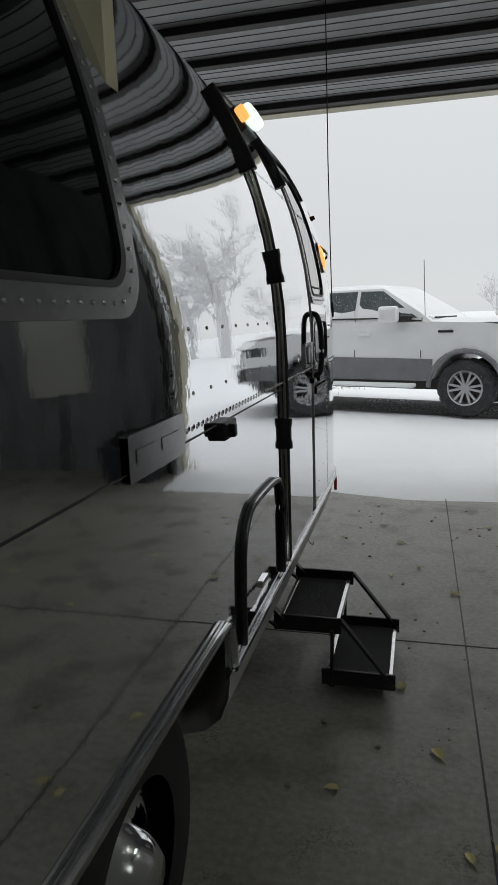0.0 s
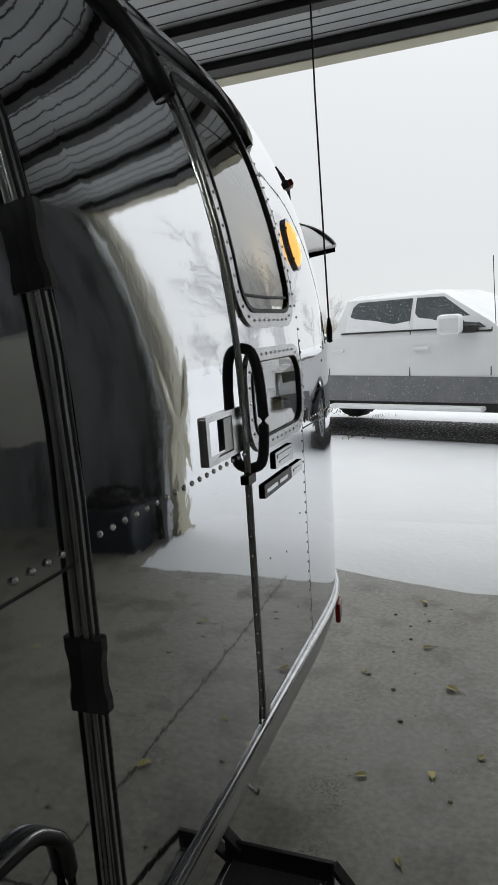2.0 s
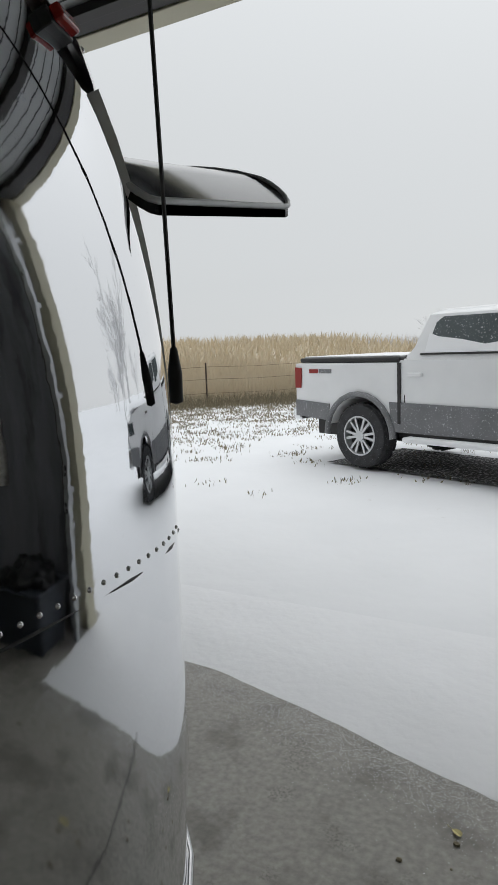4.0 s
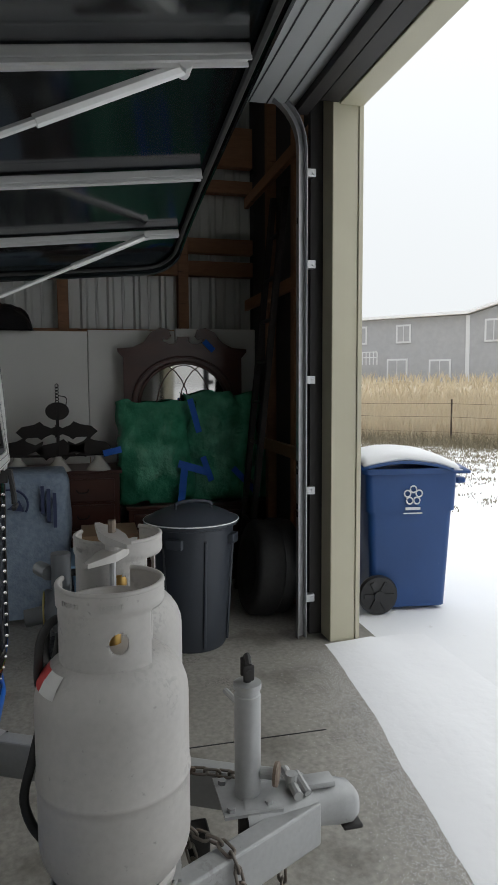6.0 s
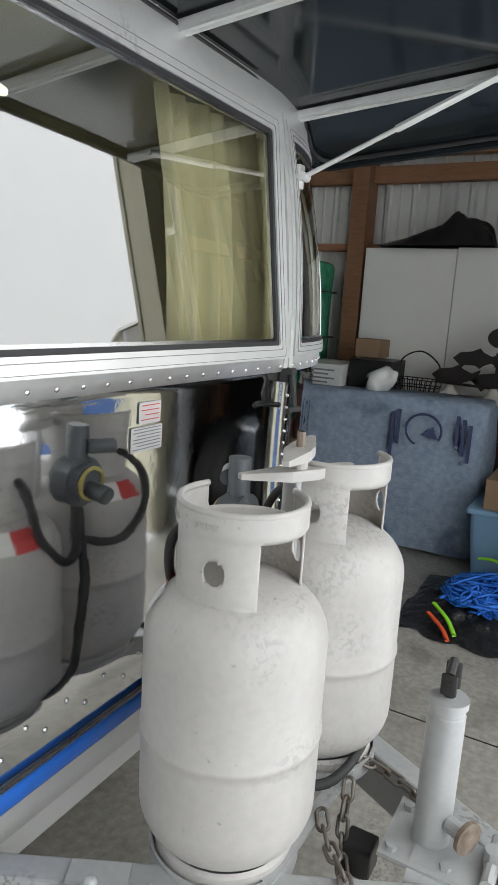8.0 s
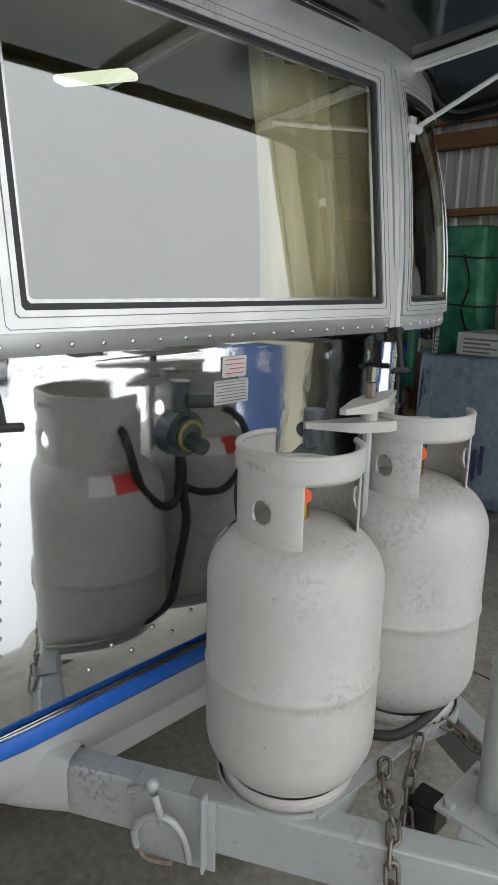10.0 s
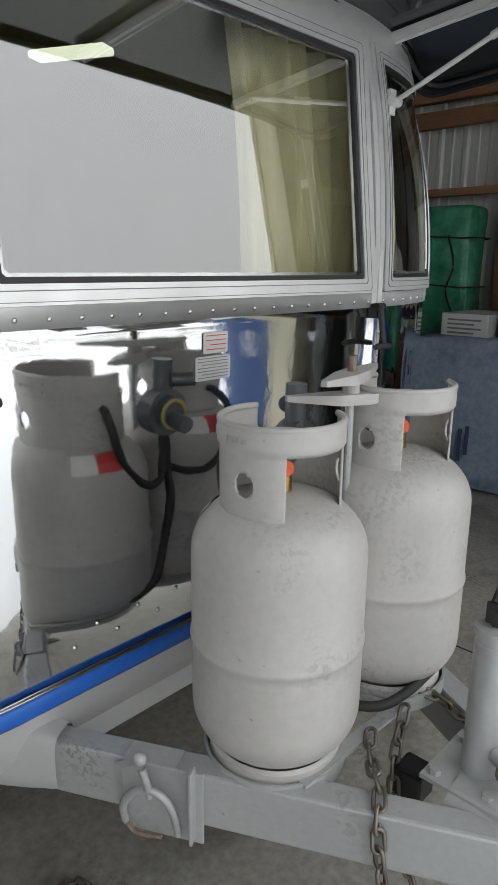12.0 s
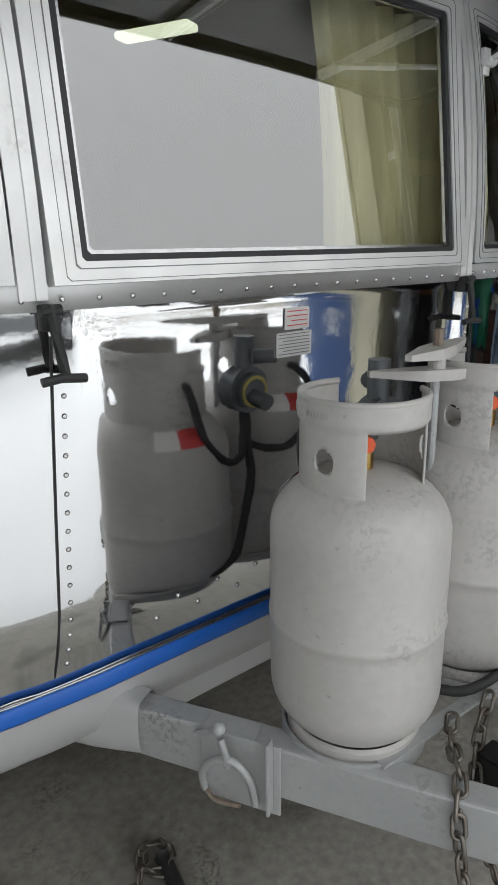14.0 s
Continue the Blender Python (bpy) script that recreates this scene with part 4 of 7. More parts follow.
def trailer_front(tr):
    """The front windows, their frames, the rivet belt, latches and notices."""
    def panel_frame(name, x0, x1, z0, z1, w, flat):
        wb = 0.034
        def where(u, v, l, s=1):
            if not flat:
                return on_front(u, v, l, s)
            a, b = on_front(0.3, z0)[0], on_front(0.3, z1)[0]
            y = a.y + (b.y - a.y) * (v - z0) / (z1 - z0)
            n = Vector((0, z1 - z0, a.y - b.y)).normalized()
            return Vector((u, y + 0.011, v)) + n * l, n
        bm = bmesh.new()
        o, i = densify(rounded(x0, x1, z0, z1, 0.006, 1), 0.05), densify(rounded(x0 + w, x1 - w, z0 + wb, z1 - w, 0.006, 1), 0.05)
        k = min(len(o), len(i))
        cu, cv = (x0 + x1) / 2, (z0 + z1) / 2
        o = [(x0 if abs(u - x0 - w) < 0.007 else x1 if abs(u - x1 + w) < 0.007 else cu + (u - cu) * (x1 - x0) / (x1 - x0 - 2 * w), z0 if abs(v - z0 - wb) < 0.007 else z1 if abs(v - z1 + w) < 0.007 else cv + (v - cv) * (z1 - z0) / (z1 - z0 - 2 * w)) for u, v in i]
        skin_ring(bm, where, o, i, -0.012, 0.016)
        f = part(name, bm, M["frame"], tr, "brushed aluminium frame round clear glass")
        bm = bmesh.new()
        i2 = [(cu + (u - cu) * 0.975, cv + (v - cv) * 0.96) for u, v in i]
        skin_ring(bm, where, i, i2, 0.0, 0.012)
        part("gasket", bm, M["seam"], f)
        bm = bmesh.new()
        i3 = [(cu + (u - cu) * 0.96, cv + (v - cv) * 0.935) for u, v in i]
        skin_ring(bm, where, i2, i3, 0.0, 0.006)
        part("bead", bm, M["trim"], f)
        bm = bmesh.new()
        skin_fill(bm, where, i3[::-1], 0.002, rings=1 if flat else 6)
        g = part("pane", bm, M["glass"] if flat else M["glass_nose"], f, smooth=not flat)
        g.visible_shadow = False
        bm = bmesh.new()
        q = [(cu + (u - cu) * (1 + 0.45 * w / (x1 - x0)), cv + (v - cv) * (1 + 0.45 * w / (z1 - z0))) for u, v in i]
        skin_ring(bm, where, [(u + 0.0016 * (1 if u > cu else -1), v + 0.0016 * (1 if v > cv else -1)) for u, v in q], q, 0.0, 0.0172)
        q2 = [(cu + (u - cu) * (1 + 1.25 * w / (x1 - x0)), cv + (v - cv) * (1 + 1.25 * w / (z1 - z0))) for u, v in i]
        skin_ring(bm, where, [(u + 0.0008 * (1 if u > cu else -1), v + 0.0012 * (1 if v > cv else -1)) for u, v in q2], q2, 0.0, 0.0168)
        part("groove", bm, M["grey_ink"], f)
    panel_frame("front_window", -0.482, 0.590, WIN_BASE, WIN_TOP, 0.050, True)
    panel_frame("nose_window", 0.64, 1.03, WIN_BASE + 0.004, WIN_TOP, 0.04, False)
    panel_frame("nose_window", -1.03, -0.535, WIN_BASE + 0.004, WIN_TOP, 0.04, False)
    for x in (0.615, -0.508):
        bm = bmesh.new()
        prev = None
        for z in (WIN_BASE - 0.02, 1.55, 1.7, 1.85, 2.0, 2.06):
            row = [bm.verts.new(on_front(x + u, z, l)[0]) for u, l in ((-0.021, -0.004), (-0.021, 0.016), (-0.004, 0.016), (-0.003, 0.012), (0.003, 0.012), (0.004, 0.016), (0.021, 0.016), (0.021, -0.004))]
            if prev:
                for k in range(7):
                    bm.faces.new((prev[k], prev[k + 1], row[k + 1], row[k]))
            prev = row
        part("window_post", bm, M["frame"], tr)
    # flashing over the windows and belt strip under them
    bm = bmesh.new()
    prev = None
    for k in range(25):
        x = -1.05 + 2.1 * k / 24
        row = [bm.verts.new(on_front(x, z, l)[0]) for z, l in ((2.015, 0.012), (2.06, 0.022), (2.10, 0.016), (2.13, 0.004))]
        if prev:
            for j in range(3):
                bm.faces.new((prev[j], row[j], row[j + 1], prev[j + 1]))
        prev = row
    part("hinge_rail", bm, M["frame"], tr, "dull aluminium guard hinge rail", smooth=True)
    bm = bmesh.new()
    prev = None
    for k in range(25):
        x = -1.04 + 2.08 * k / 24
        row = [bm.verts.new(on_front(x, z, l)[0]) for z, l in ((1.378, 0.001), (1.379, 0.005), (1.418, 0.007))]
        if prev:
            for j in range(2):
                bm.faces.new((prev[j], row[j], row[j + 1], prev[j + 1]))
        prev = row
    part("belt_strip", bm, M["frame"], tr, "riveted aluminium belt strip", smooth=True)
    bm = bmesh.new()
    rivets(bm, on_front, [(-0.98 + 0.062 * k, 1.396) for k in range(33)], 0.0052, lift=0.006)
    rivets(bm, on_front, [(0.575 + 0.002 * k, 1.31 - 0.0335 * k) for k in range(18)], 0.005)
    rivets(bm, on_front, [(-0.545, 1.31 - 0.0335 * k) for k in range(18)], 0.005)
    rnd = random.Random(5)
    rivets(bm, on_front, [(0.42 - 0.052 * k + rnd.uniform(-0.008, 0.008), 0.765 + 0.035 * (k % 2)) for k in range(16)], 0.006)
    rivets(bm, on_front, [(-1.0 + 0.1 * k, 2.085) for k in range(21)], 0.006, lift=0.018)
    tagged(part("riveting", bm, M["rivet"], tr), kind="stuff")
    for s, x in ((1, 0.592), (-1, -0.565)):
        bm = bmesh.new()
        skin_line(bm, on_front, [(x + s * 0.04 * k / 8, 1.34 - 0.64 * k / 8) for k in range(9)], 0.0025, lift=0.001)
        part("panel_seam", bm, M["seam"], tr)
    # black rubber draw latches
    for x in (0.60, -0.51):
        p, n = on_front(x, 1.36, 0.0)
        bm = bmesh.new()
        add_box(bm, -0.011, 0.011, 0.0, 0.025, -0.01, 0.03, 0.003, Matrix.Translation(p))
        add_tube(bm, [p + Vector((0.0, 0.03, 0.03)), p + Vector((-0.002, 0.036, -0.01)), p + Vector((-0.006, 0.04, -0.05)), p + Vector((-0.010, 0.04, -0.075))], 0.0085, 8)
        add_tube(bm, [p + Vector((0.030, 0.042, -0.083)), p + Vector((0.0, 0.045, -0.079)), p + Vector((-0.042, 0.042, -0.084))], 0.0075, 8)
        add_cyl(bm, p + Vector((-0.016, 0.03, 0.022)), p + Vector((0.016, 0.03, 0.022)), 0.009, seg=10)
        part("draw_latch", bm, M["black_rubber"], tr, "black rubber draw latch with a T handle", smooth="sharp")
    # notices
    for x0, x1, z0, z1 in ((0.018, 0.088, 1.304, 1.348), (0.010, 0.110, 1.248, 1.299)):
        bm = bmesh.new()
        lp = densify(rounded(x0, x1, z0, z1, 0.003, 2), 0.04)
        skin_fill(bm, on_front, lp, 0.003, rings=2)
        pl = part("notice_plate", bm, M["frame"], tr, "small printed metal notice plate")
        bm = bmesh.new()
        n = 4 if z1 > 1.32 else 7
        for k in range(n):
            z = z1 - (k + 0.8) * (z1 - z0) / (n + 0.6)
            skin_fill(bm, on_front, [(x0 + 0.006, z), (x1 - 0.006 - 0.012 * (k % 3 == 2), z), (x1 - 0.006 - 0.012 * (k % 3 == 2), z + 0.0018), (x0 + 0.006, z + 0.0018)], 0.004, rings=1)
        part("text_bar", bm, M["grey_ink"] if z1 < 1.32 else M["red_tag"], pl)


def trailer_guard(tr):
    """The rock guard, swung up over the front windows."""
    Y0, Y1 = -0.10, 0.56
    def top(x, f):
        drop = (0.147 * (1.15 - 0.15 * f) if x > 0 else 0.03) * abs(x) ** 3 + 0.04 * (max(0.0, abs(x) - 0.9) / 0.17) ** 2
        back = Y0 - 0.20 * (abs(x) / 1.08) ** 4
        y = back + f * (0.54 - 0.05 * x - 0.06 * max(0.0, x) ** 3 - back)
        return Vector((x, y, 2.085 + 0.07 * f - drop))
    def where(u, v, l, s=1):
        c = top(u, v)
        return c + Vector((0, 0, l)), Vector((0, 0, 1))
    loop = densify(rounded(-1.07, 1.07, 0.0, 1.0, 0.13, 6), 0.08)
    bm = bmesh.new()
    skin_fill(bm, where, loop, 0.0, rings=10)
    skin_fill(bm, where, loop, 0.012, rings=10)
    skin_ring(bm, where, loop, loop, -0.014, 0.012)
    skin_ring(bm, where, [(u * 0.992, 0.5 + (v - 0.5) * 0.984) for u, v in loop], loop, -0.001, -0.014)
    gd = part("rock_guard", bm, M["guard"], tr, "dark smoked rock guard raised over the windows", smooth="sharp")
    bm = bmesh.new()
    add_tube(bm, [where(u, v, 0.012)[0] for u, v in loop], 0.007, 8, closed=True)
    part("rim", bm, M["guard_rim"], gd, "dull grey rim moulding", smooth=True)
    bm = bmesh.new()
    lp = [(u * 0.965, 0.5 + (v - 0.5) * 0.94) for u, v in loop]
    add_tube(bm, [where(u, v, -0.012)[0] for u, v in lp], 0.007, 6, closed=True)
    part("seal", bm, M["black_rubber"], gd)
    for x in (0.58, -0.07, -0.66):
        bm = bmesh.new()
        a, b = where(x, 0.02, -0.016)[0], where(x, 0.95, -0.016)[0]
        d = (b - a).normalized()
        rot = Matrix((Vector((1, 0, 0)), d, Vector((1, 0, 0)).cross(d))).transposed().to_4x4()
        L = (b - a).length
        mm = Matrix.Translation((a + b) / 2) @ rot
        add_box(bm, -0.013, 0.013, -L / 2, L / 2, -0.006, 0.012, 0.003, mm)
        add_box(bm, -0.013, -0.009, -L / 2, L / 2, -0.012, -0.006, 0, mm)
        add_box(bm, 0.009, 0.013, -L / 2, L / 2, -0.012, -0.006, 0, mm)
        part("stiffener", bm, M["bar"], gd, "aluminium channel stiffener")
    for x, xe in ((0.56, 0.60), (-0.635, -0.585)):
        a, b = where(x, 0.80, -0.026)[0], Vector((xe, front_y(xe, 1.89) + 0.03, 1.89))
        bm = bmesh.new()
        add_tube(bm, [a, a.lerp(b, 0.5)], 0.010, 8)
        add_tube(bm, [a.lerp(b, 0.42), b], 0.0065, 8)
        add_cyl(bm, a + Vector((-0.018, 0, 0)), a + Vector((0.018, 0, 0)), 0.010, seg=10)
        add_cyl(bm, b + Vector((-0.018, 0, 0)), b + Vector((0.018, 0, 0)), 0.012, seg=10)
        add_box(bm, xe - 0.014, xe + 0.014, b.y - 0.03, b.y - 0.005, 1.86, 1.92, 0.002)
        part("strut", bm, M["bar"], gd, "telescopic support strut", smooth="sharp")


def trailer_inside(tr):
    """What the windows let see: lining, curtain, sofa back and a lamp."""
    bm = bmesh.new()
    prev = None
    for y in (-3.2, -2.2, -1.2, -0.9, -0.55, -0.28):
        k = 1.0 if y < -0.85 else (1 - ((y + 0.85) / 0.85) ** 3.6) ** (1 / 3.6)
        row = [bm.verts.new((x * k, y, z)) for x, z in ((-1.12, 0.8), (-1.12, 1.55), (-1.02, 1.98), (-0.7, 2.28), (0, 2.38), (0.7, 2.28), (1.02, 1.98), (1.12, 1.64))]
        if prev:
            for j in range(7):
                bm.faces.new((prev[j], row[j], row[j + 1], prev[j + 1]))
        prev = row
    part("inner_lining", bm, M["lining"], tr, "cream vinyl ceiling and wall lining", smooth=True)
    boxed("partition", -1.14, 1.14, -3.25, -3.2, 0.7, 2.5, M["lining"], tr)
    boxed("inner_floor", -1.08, 1.08, -3.2, -0.5, 0.72, 0.76, M["textile"], tr)
    boxed("sofa", -0.9, 1.0, -0.75, -0.22, 0.76, 1.30, M["textile"], tr, 0.05, "patterned olive sofa back")
    boxed("side_shelf", 0.75, 1.17, -1.38, -0.9, 1.05, 1.36, M["lining"], tr, 0.02)
    boxed("cushion", 0.80, 1.12, -1.36, -0.92, 1.362, 1.50, M["textile"], tr, 0.04, "olive patterned cushion")
    for x0, x1 in ((-0.97, -0.12), (0.72, 0.98)):
        bm = bmesh.new()
        prev = None
        n = int((x1 - x0) / 0.012)
        for k in range(n + 1):
            x = x0 + (x1 - x0) * k / n
            w = 0.022 * math.sin(k * 0.95) + 0.010 * math.sin(k * 0.37 + 1)
            row = [bm.verts.new((x * (0.98 - 0.02 * j), front_y(x, z) - 0.10 + w * (0.7 + 0.1 * j), z)) for j, z in enumerate((2.0, 1.8, 1.6, 1.42))]
            if prev:
                for j in range(3):
                    bm.faces.new((prev[j], row[j], row[j + 1], prev[j + 1]))
            prev = row
        part("curtain", bm, M["curtain"], tr, "olive-cream pleated curtain", smooth=True)
    bm = bmesh.new()
    prev = None
    for k in range(61):
        a = math.pi - 0.05 - 0.85 * (1 - k / 60)
        c, q = math.cos(a), math.sin(a)
        w = 1 + 0.014 * math.sin(k * 0.95) + 0.006 * math.sin(k * 0.37)
        row = [bm.verts.new((-1.10 * w * abs(c) ** (2 / NP) * shrink(z), -CAP + 0.76 * w * q ** (2 / NP) * shrink(z), z)) for z in (2.0, 1.8, 1.6, 1.42)]
        if prev:
            for j in range(3):
                bm.faces.new((prev[j], row[j], row[j + 1], prev[j + 1]))
        prev = row
    part("curtain", bm, M["curtain"], tr, "olive-cream pleated curtain", smooth=True)
    bm = bmesh.new()
    add_box(bm, -0.13, 0.13, -0.034, 0.034, -0.012, 0.012, 0.010, Matrix.Translation((-0.20, -0.91, 2.082)) @ Matrix.Rotation(radians(115), 4, "Z"))
    part("ceiling_lamp", bm, M["ceiling_lamp"], tr, "lit tube lamp on the inner ceiling", smooth=True)


def trailer_frame(tr):
    """The drawbar, coupler, jack, brackets and chains."""
    DROP = 0.035
    def rail(x0, y0, x1, y1):
        a, b = Vector((x0, y0, 0.543)), Vector((x1, y1, 0.543))
        d = (b - a).normalized()
        rot = Matrix((d, Vector((-d.y, d.x, 0)), Vector((0, 0, 1)))).transposed().to_4x4()
        L = (b - a).length
        bm = bmesh.new()
        add_box(bm, -L / 2, L / 2, -0.028, 0.028, -0.055, 0.055, 0.006, Matrix.Translation((a + b) / 2) @ rot)
        return part("drawbar_rail", bm, M["gray_paint"], tr, "silver-painted box-section drawbar rail")
    rail(0.72, -0.52, 0.045, 0.76)
    rail(-0.72, -0.52, -0.045, 0.76)
    for s in (1, -1):
        bm = bmesh.new()
        prev = None
        c0 = Vector((s * 0.60, -0.30, 0.545))
        d = Vector((s * 0.675, -1.28, 0)).normalized()
        for t, w, h in ((-0.30, 0.036, 0.062), (-0.24, 0.043, 0.070), (-0.19, 0.052, 0.072), (-0.12, 0.056, 0.075), (0.05, 0.058, 0.075)):
            c = c0 + d * t
            n = Vector((-d.y, d.x, 0))
            row = [bm.verts.new(c + n * (w * math.copysign(abs(math.cos(a)) ** 0.5, math.cos(a))) + Vector((0, 0, h * math.copysign(abs(math.sin(a)) ** 0.5, math.sin(a))))) for a in [k * math.pi / 12 + 0.13 for k in range(24)]]
            if prev:
                for k in range(24):
                    bm.faces.new((prev[k], prev[(k + 1) % 24], row[(k + 1) % 24], row[k]))
            prev = row
        part("rail_boot", bm, M["belly"], tr, "moulded boot where the rail meets the belly", smooth=True)
    boxed("cross_member", -0.45, 0.45, -0.12, -0.085, 0.495, 0.675, M["belly"], tr, 0.005)
    # coupler
    bm = bmesh.new()
    prev = None
    for y, w, h, z in ((0.60, 0.085, 0.050, 0.60), (0.68, 0.075, 0.055, 0.60), (0.76, 0.058, 0.055, 0.60), (0.80, 0.046, 0.048, 0.60), (0.845, 0.047, 0.054, 0.60), (0.885, 0.042, 0.048, 0.595), (0.905, 0.026, 0.03, 0.59)):
        row = [bm.verts.new((0.03 + w * math.copysign(abs(math.cos(a)) ** 0.7, math.cos(a)), y, z + h * math.copysign(abs(math.sin(a)) ** 0.7, math.sin(a)))) for a in [k * math.pi / 12 for k in range(24)]]
        if prev:
            for k in range(24):
                bm.faces.new((prev[k], prev[(k + 1) % 24], row[(k + 1) % 24], row[k]))
        prev = row
    bm.faces.new(prev)
    cp = part("coupler", bm, M["gray_paint"], tr, "worn silver ball coupler", smooth=True)
    cp.location = (-0.012, -0.02, -DROP)
    bm = bmesh.new()
    add_tube(bm, [(-0.02, 0.76, 0.655), (0.03, 0.75, 0.675), (0.075, 0.76, 0.66)], 0.010, 8)
    add_box(bm, 0.005, 0.055, 0.74, 0.84, 0.652, 0.668, 0.005)
    add_cyl(bm, (-0.03, 0.73, 0.665), (0.09, 0.73, 0.665), 0.012, seg=10)
    add_cyl(bm, (0.03, 0.73, 0.65), (0.03, 0.73, 0.69), 0.016, seg=10)
    part("latch_lever", bm, M["gray_paint"], cp, smooth="sharp")
    boxed("coupler_lip", -0.005, 0.065, 0.86, 0.912, 0.535, 0.547, M["rail_dark"], cp, 0.004)
    # tongue jack
    jx, jy = 0.015, 0.60
    bm = bmesh.new()
    add_lathe(bm, [(0.0, 0.0), (0.033, 0.0), (0.033, 0.285), (0.030, 0.288), (0.030, 0.300), (0.035, 0.302), (0.035, 0.315), (0.0, 0.318)], 28, (jx, jy, 0.62))
    j = part("tongue_jack", bm, M["gray_paint"], tr, "silver tubular tongue jack", smooth="sharp")
    j.location = (-0.012, 0, -DROP)
    bm = bmesh.new()
    add_cyl(bm, (jx, jy, 0.935), (jx, jy, 0.955), 0.010, seg=10)
    add_box(bm, jx - 0.020, jx - 0.012, jy - 0.014, jy + 0.014, 0.945, 0.995, 0.004)
    add_box(bm, jx + 0.012, jx + 0.020, jy - 0.014, jy + 0.014, 0.945, 0.985, 0.004)
    add_tube(bm, [(jx - 0.018, jy, 0.99), (jx - 0.002, jy, 1.003), (jx + 0.016, jy, 0.985)], 0.008, 8)
    add_cyl(bm, (jx - 0.022, jy, 0.968), (jx + 0.022, jy, 0.968), 0.007, seg=8)
    part("crank_head", bm, M["rail_dark"], j, smooth="sharp")
    bm = bmesh.new()
    add_cyl(bm, (jx - 0.03, jy - 0.01, 0.86), (jx - 0.10, jy - 0.035, 0.872), 0.008, seg=8)
    part("stub", bm, M["gray_paint"], j)
    bm = bmesh.new()
    add_cyl(bm, (jx, jy, 0.18), (jx, jy, 0.62), 0.026, seg=16)
    add_cyl(bm, (jx, jy, DROP), (jx, jy, 0.18), 0.02, seg=16)
    add_box(bm, jx - 0.06, jx + 0.06, jy - 0.06, jy + 0.06, DROP, DROP + 0.012, 0.004)
    part("jack_leg", bm, M["rail_dark"], j)
    bm = bmesh.new()
    add_prism(bm, [(-0.070, 0.525), (0.095, 0.525), (0.095, 0.67), (-0.070, 0.67)], 0.637, 0.645, "z")
    for x, y in ((-0.04, 0.545), (0.075, 0.545), (-0.035, 0.635), (0.07, 0.64)):
        add_cyl(bm, (x, y, 0.645), (x, y, 0.656), 0.011, seg=6)
    part("jack_plate", bm, M["gray_paint"], tr).location = (-0.012, 0, -DROP)
    bm = bmesh.new()
    add_cyl(bm, (jx + 0.015, jy + 0.03, 0.705), (jx + 0.03, jy + 0.062, 0.705), 0.015, seg=14)
    ps = part("plug_pipe", bm, M["gray_paint"], j)
    bm = bmesh.new()
    add_cyl(bm, (jx + 0.03, jy + 0.062, 0.705), (jx + 0.034, jy + 0.069, 0.705), 0.030, seg=18)
    part("flange", bm, M["rust"], ps, "dark rusty round flange")
    # hitch-bar bracket on the near rail
    d = Vector((-0.675, 1.28, 0)).normalized()
    n = Vector((d.y, -d.x, 0))
    o = Vector((0.374, 0.143, 0.543))
    rot = Matrix((d, n, Vector((0, 0, 1)))).transposed().to_4x4()
    mm = Matrix.Translation(o) @ rot
    bm = bmesh.new()
    add_box(bm, -0.055, 0.105, 0.029, 0.035, -0.085, 0.065, 0.002, mm)
    br = part("lift_bracket", bm, M["gray_paint"], tr, "silver lift bracket on the drawbar")
    boxed("side_flange", 0.085, 0.092, 0.036, 0.06, -0.07, 0.085, M["gray_paint"], br, 0.002, m=mm)
    boxed("top_flange", -0.055, 0.05, -0.02, 0.028, 0.056, 0.063, M["gray_paint"], br, 0.002, m=mm)
    bm = bmesh.new()
    for pts in (((-0.045, 0.045, -0.06), (-0.04, 0.06, -0.01), (-0.01, 0.065, 0.03), (0.03, 0.065, 0.035), (0.055, 0.06, 0.0), (0.06, 0.045, -0.065)), ((0.012, 0.06, 0.02), (0.012, 0.07, 0.055), (0.004, 0.07, 0.085)), ((-0.06, 0.04, 0.05), (-0.01, 0.06, 0.09))):
        add_tube(bm, [mm @ p for p in spline(pts, 4)], 0.0075, 8)
    bmesh.ops.create_icosphere(bm, subdivisions=2, radius=0.013, matrix=Matrix.Translation(mm @ Vector((-0.004, 0.06, 0.095))))
    part("spring_clip", bm, M["gray_paint"], br, "bent rod clip with a ball end", smooth=True)
    bm = bmesh.new()
    add_tube(bm, [mm @ p for p in spline(((-0.045, 0.045, -0.06), (-0.02, 0.05, -0.078), (0.03, 0.05, -0.074)), 4)], 0.005, 6)
    part("rusty_pin", bm, M["rust"], br)
    # curved tank tray rims and the diagonal strap
    for x, y, z in ((0.182, 0.268, 0.574), (-0.140, 0.300, 0.598)):
        bm = bmesh.new()
        add_lathe(bm, [(0.137, 0.0), (0.137, 0.032), (0.132, 0.032), (0.132, 0.006), (0.02, 0.006), (0.02, 0.0)], 40, (x, y, z))
        part("tank_tray", bm, M["gray_paint"], tr, "round tray rim under the tank", smooth="sharp")
    bm = bmesh.new()
    add_box(bm, -0.165, 0.165, -0.014, 0.014, -0.0035, 0.0035, 0, Matrix.Translation((0.080, 0.396, 0.612)) @ Matrix.Rotation(radians(175.6), 4, "Z") @ Matrix.Rotation(radians(-3.5), 4, "Y"))
    part("tray_strap", bm, M["gray_paint"], tr)
    # clamp rod with its two winged bars
    bm = bmesh.new()
    add_cyl(bm, (0.0, 0.28, 0.63), (0.0, 0.28, 1.325), 0.0075, seg=10)
    rod = part("tank_clamp_rod", bm, M["gray_paint"], tr, "threaded clamp rod between the tanks")
